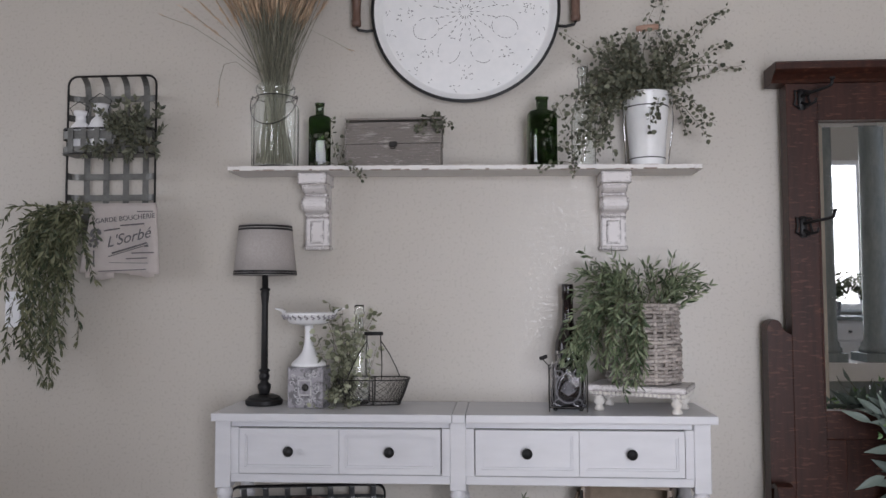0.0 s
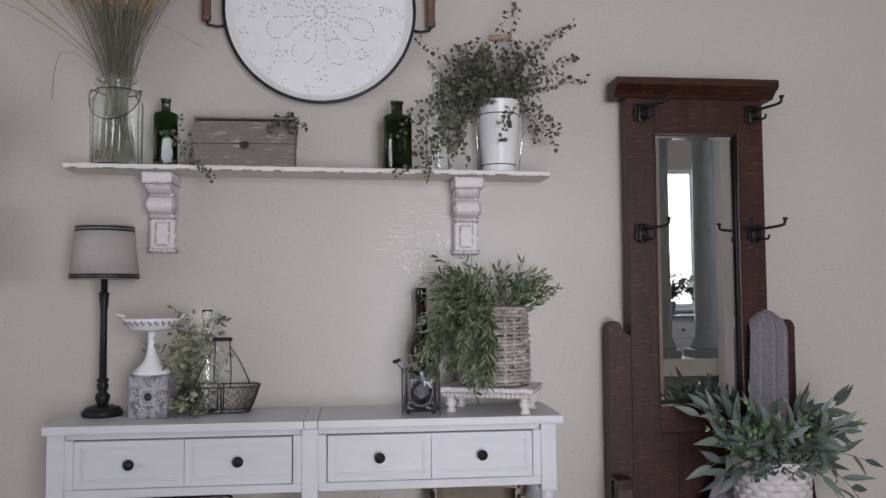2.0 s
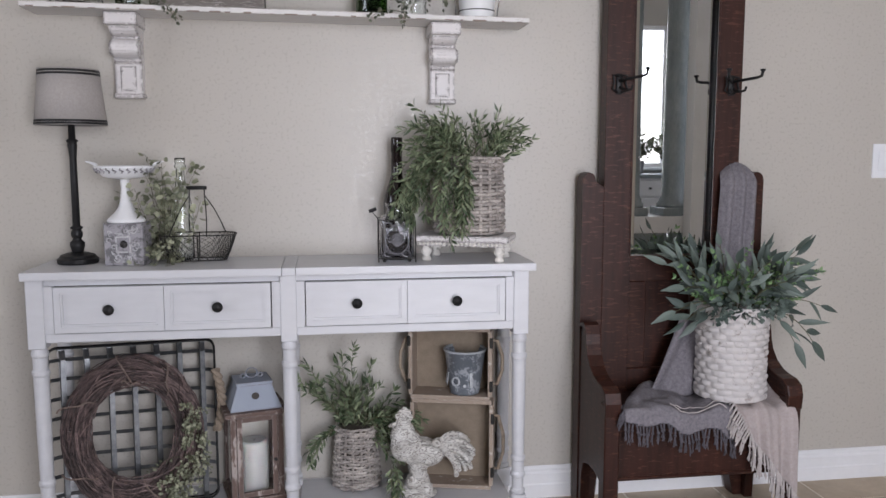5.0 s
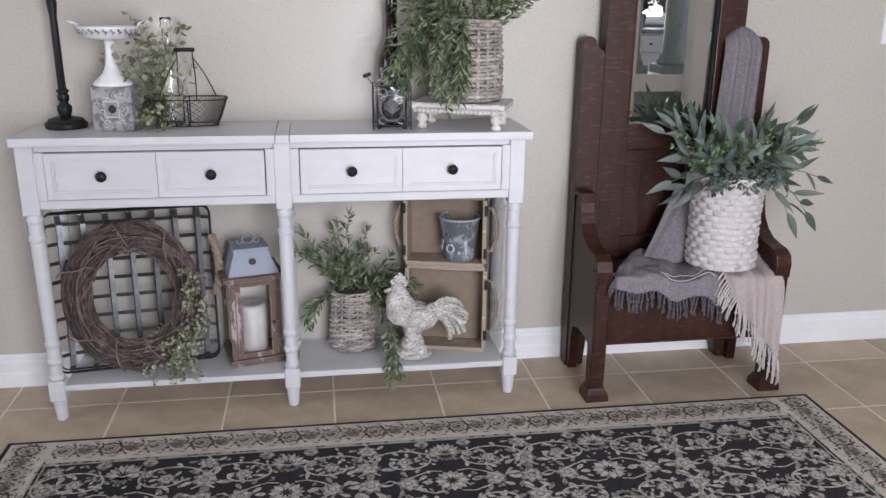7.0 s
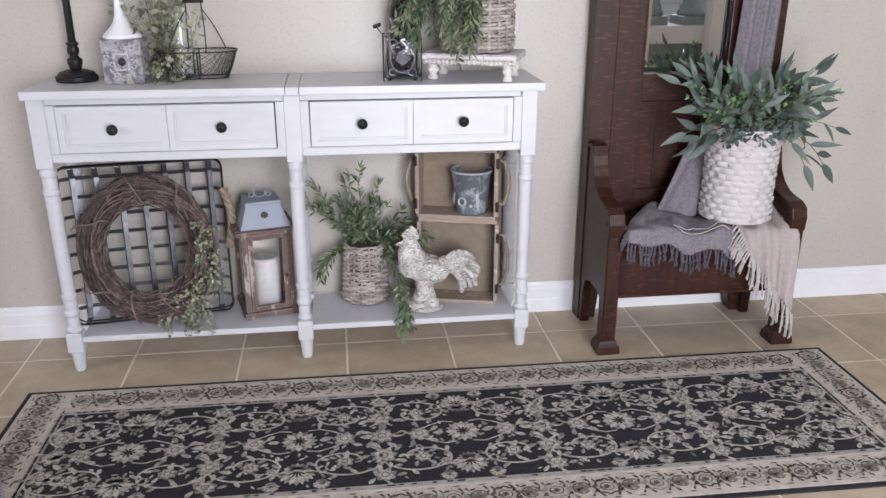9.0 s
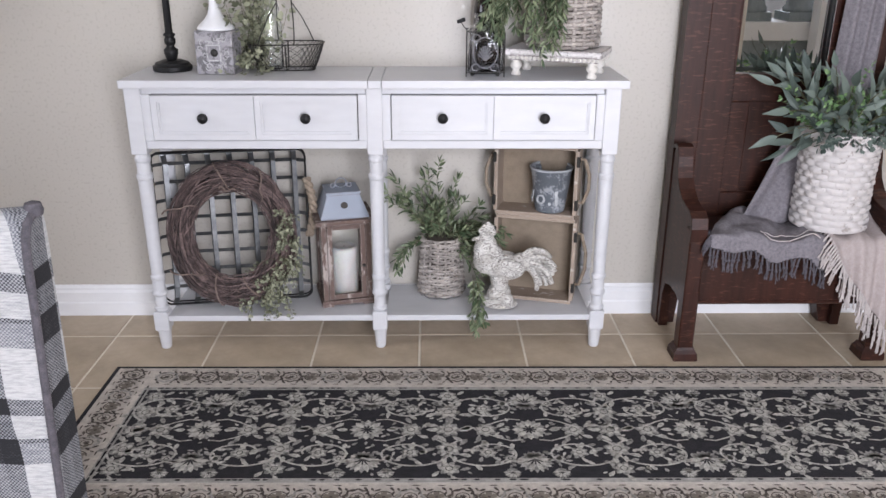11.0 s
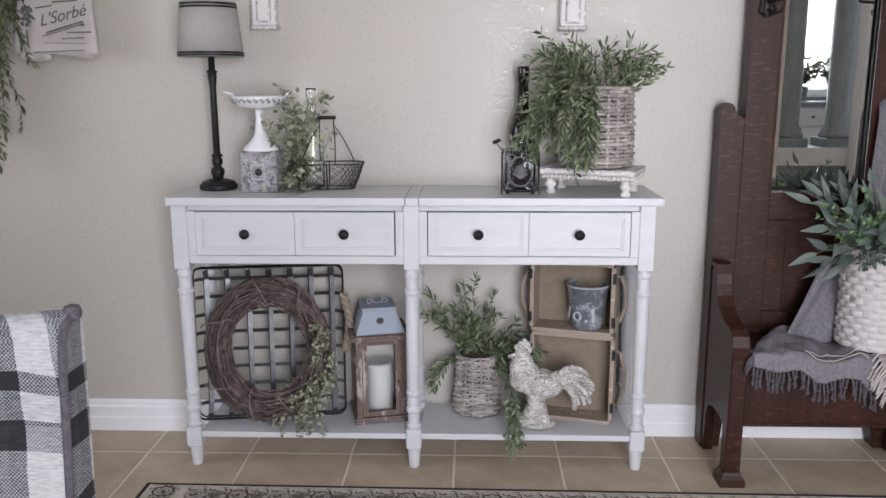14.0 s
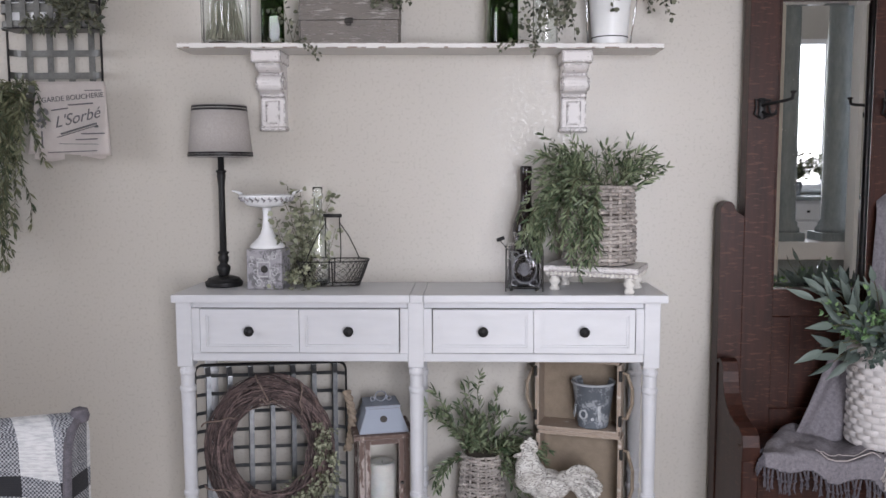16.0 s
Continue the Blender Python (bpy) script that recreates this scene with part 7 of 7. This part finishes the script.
    for u in range(5):
        cx = -fx + unit * (u + 0.5)
        palmette(cx, 0.128, 0.056, 1.57)
        palmette(cx, -0.128, 0.056, -1.57)
        for k in range(16):
            (grey if k % 2 else cream).petal(cx, 0, k * 0.3927, 0.046, 0.016)
        for k in range(9):
            dark.petal(cx, 0, k * 0.698, 0.020, 0.006)
        cream.disc(cx, 0, 0.006, 0.006, 8)
        for sx in (-1, 1):
            for sy in (-1, 1):
                scroll(cx + sx * unit * 0.27, sy * 0.100, 0.086, (sx, sy))
                line.ribbon([(cx + sx * 0.02, sy * 0.045), (cx + sx * 0.05, sy * 0.05), (cx + sx * 0.085, sy * 0.035), (cx + sx * 0.12, sy * 0.012)], 0.0045)
                palmette(cx + sx * unit * 0.14, sy * 0.178, 0.026, sy * 1.57)
            spray(cx + sx * unit * 0.27, 0.0, 0.052, 0.3)
            cream.petal(cx + sx * unit * 0.36, 0.0, 0 if sx > 0 else 3.14, 0.034, 0.018)
            cream.petal(cx + sx * unit * 0.19, 0.0, 3.14 if sx > 0 else 0, 0.030, 0.016)
    for u in range(6):
        bx = max(-fx + 0.03, min(fx - 0.03, -fx + unit * u))
        for y in (-0.165, -0.085, 0.0, 0.085, 0.165):
            spray(bx, y, 0.056 if abs(y) < 0.1 else 0.046, y * 9)
    for k in range(420):
        x, y = rnd.uniform(-fx + 0.014, fx - 0.014), rnd.uniform(-fy + 0.014, fy - 0.014)
        (grey if k % 3 else cream).petal(x, y, rnd.uniform(0, 6.28), rnd.uniform(0.012, 0.020), rnd.uniform(0.006, 0.010))
    # border
    def border(ax, ay, bx, by, count, small):
        for k in range(count):
            f = (k + 0.5) / count
            x, y = ax + (bx - ax) * f, ay + (by - ay) * f
            a = math.atan2(by - ay, bx - ax)
            ux, uy = math.cos(a), math.sin(a)
            step = math.hypot(bx - ax, by - ay) / count
            if k % 2 == 0:
                for q, rad in ((0, 0.029),):
                    pts = [(x + rad * (1 + 0.12 * math.cos(8 * t)) * math.cos(t), y + rad * (1 + 0.12 * math.cos(8 * t)) * 0.9 * math.sin(t)) for t in (6.2832 * j / 32 for j in range(33))]
                    (umber if k % 4 else line_b).ribbon(pts, 0.0055)
                    umber.ribbon([(x + 0.016 * math.cos(6.2832 * j / 16), y + 0.014 * math.sin(6.2832 * j / 16)) for j in range(17)], 0.0026)
                umber.flower(x, y, 0.009, 6, 0.2, 0.5)
            else:
                brown.flower(x, y, 0.021, 5, a + 1.57, 0.7)
                umber.ribbon([(x + 0.022 * math.cos(6.2832 * j / 10), y + 0.02 * math.sin(6.2832 * j / 10)) for j in range(9)], 0.0032)
                umber.disc(x, y, 0.004, 0.004, 7)
            for s in (-1, 1):
                for w in (-0.022, 0.020):
                    px, py = x + ux * s * step * 0.40 - uy * w, y + uy * s * step * 0.40 + ux * w
                    umber.petal(px, py, a + s * 0.9 + (w > 0) * 1.3, 0.019, 0.007)
                    umber.petal(px, py, a - s * 2.0, 0.014, 0.006)
                brown.petal(x + ux * s * step * 0.36, y + uy * s * step * 0.36, a + s * 0.4, 0.02, 0.012)
            for s in (-1, 1):
                umber.petal(x - uy * s * 0.041, y + ux * s * 0.041, a, 0.022, 0.004)
    brown, line_b, umber = Inlay(0.0098), Inlay(0.0099), Inlay(0.0102)
    m = 0.069
    n_long = 35
    border(-hx + 2 * m, hy - m, hx - 2 * m, hy - m, n_long, False)
    border(-hx + 2 * m, -hy + m, hx - 2 * m, -hy + m, n_long, False)
    border(-hx + m, -hy + m * 0.4, -hx + m, hy - m * 0.4, 11, False)
    border(hx - m, -hy + m * 0.4, hx - m, hy - m * 0.4, 11, False)
    for k in range(260):
        side = k % 4
        t = rnd.uniform(-1, 1)
        off = 0.132
        x, y = ((t * (hx - off), (hy - off) * (1 if side == 0 else -1)) if side < 2 else ((hx - off) * (1 if side == 2 else -1), t * (hy - off)))
        dark.petal(x, y, (0 if side < 2 else 1.57) + rnd.choice((0, 3.14)), 0.016, 0.006)
    cream.done("cream_inlay", "rug_field_cream", "cream woven flowers and leaves")
    grey.done("grey_inlay", "rug_field_grey", "grey woven petals")
    line.done("vine_inlay", "rug_field_cream", "thin cream vine scrolls")
    dark.done("dark_inlay", "rug_dark", "charcoal woven border flowers")
    brown.done("taupe_inlay", "rug_taupe", "taupe woven border leaves")
    line_b.done("pale_inlay", "rug_grey")
    umber.done("umber_inlay", "rug_umber", "dark brown outlines of border flowers")
    return r


M["rug_field_cream"] = surface("faded_cream_pile", (0.18, 0.17, 0.155), (0.66, 0.63, 0.575), 0.95, 75, bump=0.6, distance=0.004, fine=3)
M["rug_field_grey"] = surface("faded_grey_pile", (0.04, 0.038, 0.037), (0.45, 0.43, 0.40), 0.95, 75, bump=0.6, distance=0.004, fine=3)
M["rug_umber"] = surface("umber_rug_pile", (0.02, 0.017, 0.016), (0.15, 0.12, 0.105), 0.95, 90, bump=0.6, distance=0.004)
M["rug_taupe"] = surface("taupe_rug_pile", (0.17, 0.145, 0.12), (0.27, 0.235, 0.20), 0.95, 60, bump=0.6, distance=0.004)
rug()


# ---- armchair under a plaid throw ----
def draped_chair():
    c = thing("upholstered_chair", "upholstered chair back covered by a black and white plaid throw", "chair", (-0.952, -1.40, 0))
    bm = bmesh.new()
    n, m = 26, 26
    X, Y, Z = 0.53, 0.036, 0.815
    # cloth section: an upright rounded loop from the floor over the top, drawn along x
    prof = [(-Y - 0.02, 0.02)] + [(-Y - 0.02 + 0.02 * (k / 12) ** 0.7, 0.02 + (Z - 0.07) * k / 12) for k in range(1, 13)] + [(-Y + 0.036 * (1 - math.cos(radians(a))), Z - 0.05 + 0.05 * math.sin(radians(a))) for a in range(20, 91, 14)]
    prof += [(-y, z) for y, z in prof[::-1]]
    rows = []
    for i in range(n + 1):
        u = i / n
        x = -X + 2 * X * u
        sag = 0.012 * math.cos(u * 11)
        rows.append([bm.verts.new((x - 0.028 * max(0, u - 0.9) * 10 * (1 - z / Z), y, z - (0.010 * math.cos(u * 9) if z > 0.6 else 0) + (sag * 0.3 if z > 0.5 else 0))) for y, z in prof])
    for a, b in zip(rows, rows[1:]):
        for k in range(len(prof) - 1):
            bm.faces.new((a[k], b[k], b[k + 1], a[k + 1]))
    for end, flip in ((rows[0], False), (rows[-1], True)):
        half = len(prof) // 2
        for k in range(half - 1):
            q = [end[k], end[k + 1], end[-2 - k], end[-1 - k]]
            bm.faces.new(q if flip else q[::-1])
    bmesh.ops.recalc_face_normals(bm, faces=bm.faces[:])
    part("plaid_throw", bm, "plaid", c, "black, grey and white plaid woven throw", smooth=False)
    hem = bmesh.new()
    tube(hem, [(X + 0.002 - 0.028 * (1 - z / Z), y - 0.002, z) for y, z in prof[: len(prof) // 2]], 0.0065, 8)
    part("bound_edge", hem, "fringe_dark", c, "dark whipped edge of the throw")
    part("knob_end", lathe(bmesh.new(), [(0.0, -0.014), (0.012, -0.008), (0.014, 0), (0.011, 0.01), (0.0, 0.014)], 14, (X + 0.002, 0.0, Z + 0.004)), "fringe_dark", c)
    for x in (-0.45, 0.45):
        part("leg", boxed(x - 0.02, x + 0.02, -0.05, 0.05, 0, 0.06), "oak", c)
    part("seat", boxed(-0.5, 0.2, 0.06, 0.50, 0.06, 0.42, 0.03, 2), "throw_grey", c)
    return c


draped_chair()


# ---- what the mirror shows: half wall with columns, kitchen beyond ----
def column(x, y, r):
    c = thing("round_column", "blue-grey painted round column on a square plinth", "column", (x, y, 0.62), group="columns on the half wall")
    part("plinth", boxed(-r * 1.5, r * 1.5, -r * 1.5, r * 1.5, 0, 0.07, 0.004), "column", c)
    prof = [(r * 1.4, 0.07), (r * 1.42, 0.10), (r * 1.2, 0.12), (r * 1.22, 0.14), (r, 0.17), (r * 0.98, 1.0), (r * 0.9, 2.05), (r * 1.05, 2.08), (r * 1.05, 2.11), (r * 0.95, 2.13), (r * 1.25, 2.2)]
    part("shaft", lathe(bmesh.new(), prof, 36), "column", c, smooth=True)
    part("capital", boxed(-r * 1.45, r * 1.45, -r * 1.45, r * 1.45, 2.2, 2.28, 0.004), "column", c)
    return c


column(3.09, -4.25, 0.098)
column(2.70, -4.25, 0.08)
hw = bmesh.new()
box(hw, 2.3, 5.4, -4.36, -4.14, 0, 0.480)
tagged(part("half_wall", hw, "column"), "low grey-green half wall under the columns", "wall", kind="structure")
tagged(part("half_wall_cap", boxed(2.26, 5.4, -4.42, -4.08, 0.480, 0.62, 0.004), "trim"), "white cap on the half wall", "trim", kind="structure")
tagged(part("header_beam", boxed(2.3, 5.4, -4.36, -4.14, 2.90, H), "trim"), "white header over the columns", "trim", kind="structure")
tagged(part("wall_pier", boxed(3.10, 3.62, -4.06, -3.92, 0.0, H), "trim"), "white pier beside the columns", "wall", kind="structure")


def kitchen_unit(x):
    k = thing("kitchen_cabinet", "cream kitchen cabinet with a drawer over a door", "cabinet", (x, -5.68, 0), group="kitchen cabinets")
    part("body", boxed(-0.245, 0.245, -0.30, 0.28, 0.0, 0.90), "trim", k)
    d = part("drawer_front", boxed(-0.235, 0.235, 0.282, 0.30, 0.72, 0.88, 0.004), "trim", k)
    part("knob", boxed(-0.012, 0.012, 0.302, 0.322, 0.79, 0.81, 0.003), "black", d)
    d = part("door_front", boxed(-0.235, 0.235, 0.282, 0.30, 0.08, 0.70, 0.004), "trim", k)
    part("knob", boxed(0.19, 0.21, 0.302, 0.322, 0.60, 0.62, 0.003), "black", d)
    return k


for q in range(5):
    kitchen_unit(2.85 + 0.5 * q)
single("kitchen_worktop", boxed(2.58, 5.12, -5.99, -5.36, 0.902, 0.94, 0.004), "column", "grey kitchen worktop under the window", "worktop")
for px in (3.35, 3.75, 4.15):
    pot = thing("window_plant", "leafy green plant on the kitchen worktop", "plant", (px, -5.75, 0.941), group="worktop plants")
    part("pot", lathe(bmesh.new(), [(0.06, 0), (0.085, 0.14), (0.08, 0.14), (0.055, 0.01)], 20), "zinc", pot)
    lv, st, rr = bmesh.new(), bmesh.new(), random.Random(int(px * 10))
    for i in range(26):
        sprig(lv, st, (rr.uniform(-0.05, 0.05), rr.uniform(-0.05, 0.05), 0.12), (rr.uniform(-0.8, 0.8), rr.uniform(-0.8, 0.6), 1), rr.uniform(0.15, 0.4), 0.6, 9, 0.06, 0.025, rr, y_max=0.5)
    mass("foliage", lv, "leaf_willow", pot)
    mass("stem", st, "stem", pot)


# ---- floor tiles ----
TILE, JOINT = 0.3235, 0.0065
tile_bm = boxed(-(TILE - JOINT) / 2, (TILE - JOINT) / 2, -(TILE - JOINT) / 2, (TILE - JOINT) / 2, -0.004, 0.0, 0.0012)
tile_me = bpy.data.meshes.new("tile")
tile_bm.to_mesh(tile_me)
tile_bm.free()
tile_me.materials.append(M["tile"])
rest = bmesh.new()
for i in range(-11, 17):
    for j in range(-19, 1):
        x, y = 0.118 + TILE * (i + 0.5), -0.172 + TILE * (j + 0.5)
        if not (X0 < x < X1 and Y0 < y):
            continue
        if -6 <= i <= 6 and j >= -6 and y < 0.1:
            shared("tile", tile_me, floor, Matrix.Translation((x, y, 0)))
        else:
            h = (TILE - JOINT) / 2
            box(rest, x - h, x + h, y - h, y + h, -0.004, 0.0)
tagged(part("tile_field", rest, "tile", floor), kind="stuff")
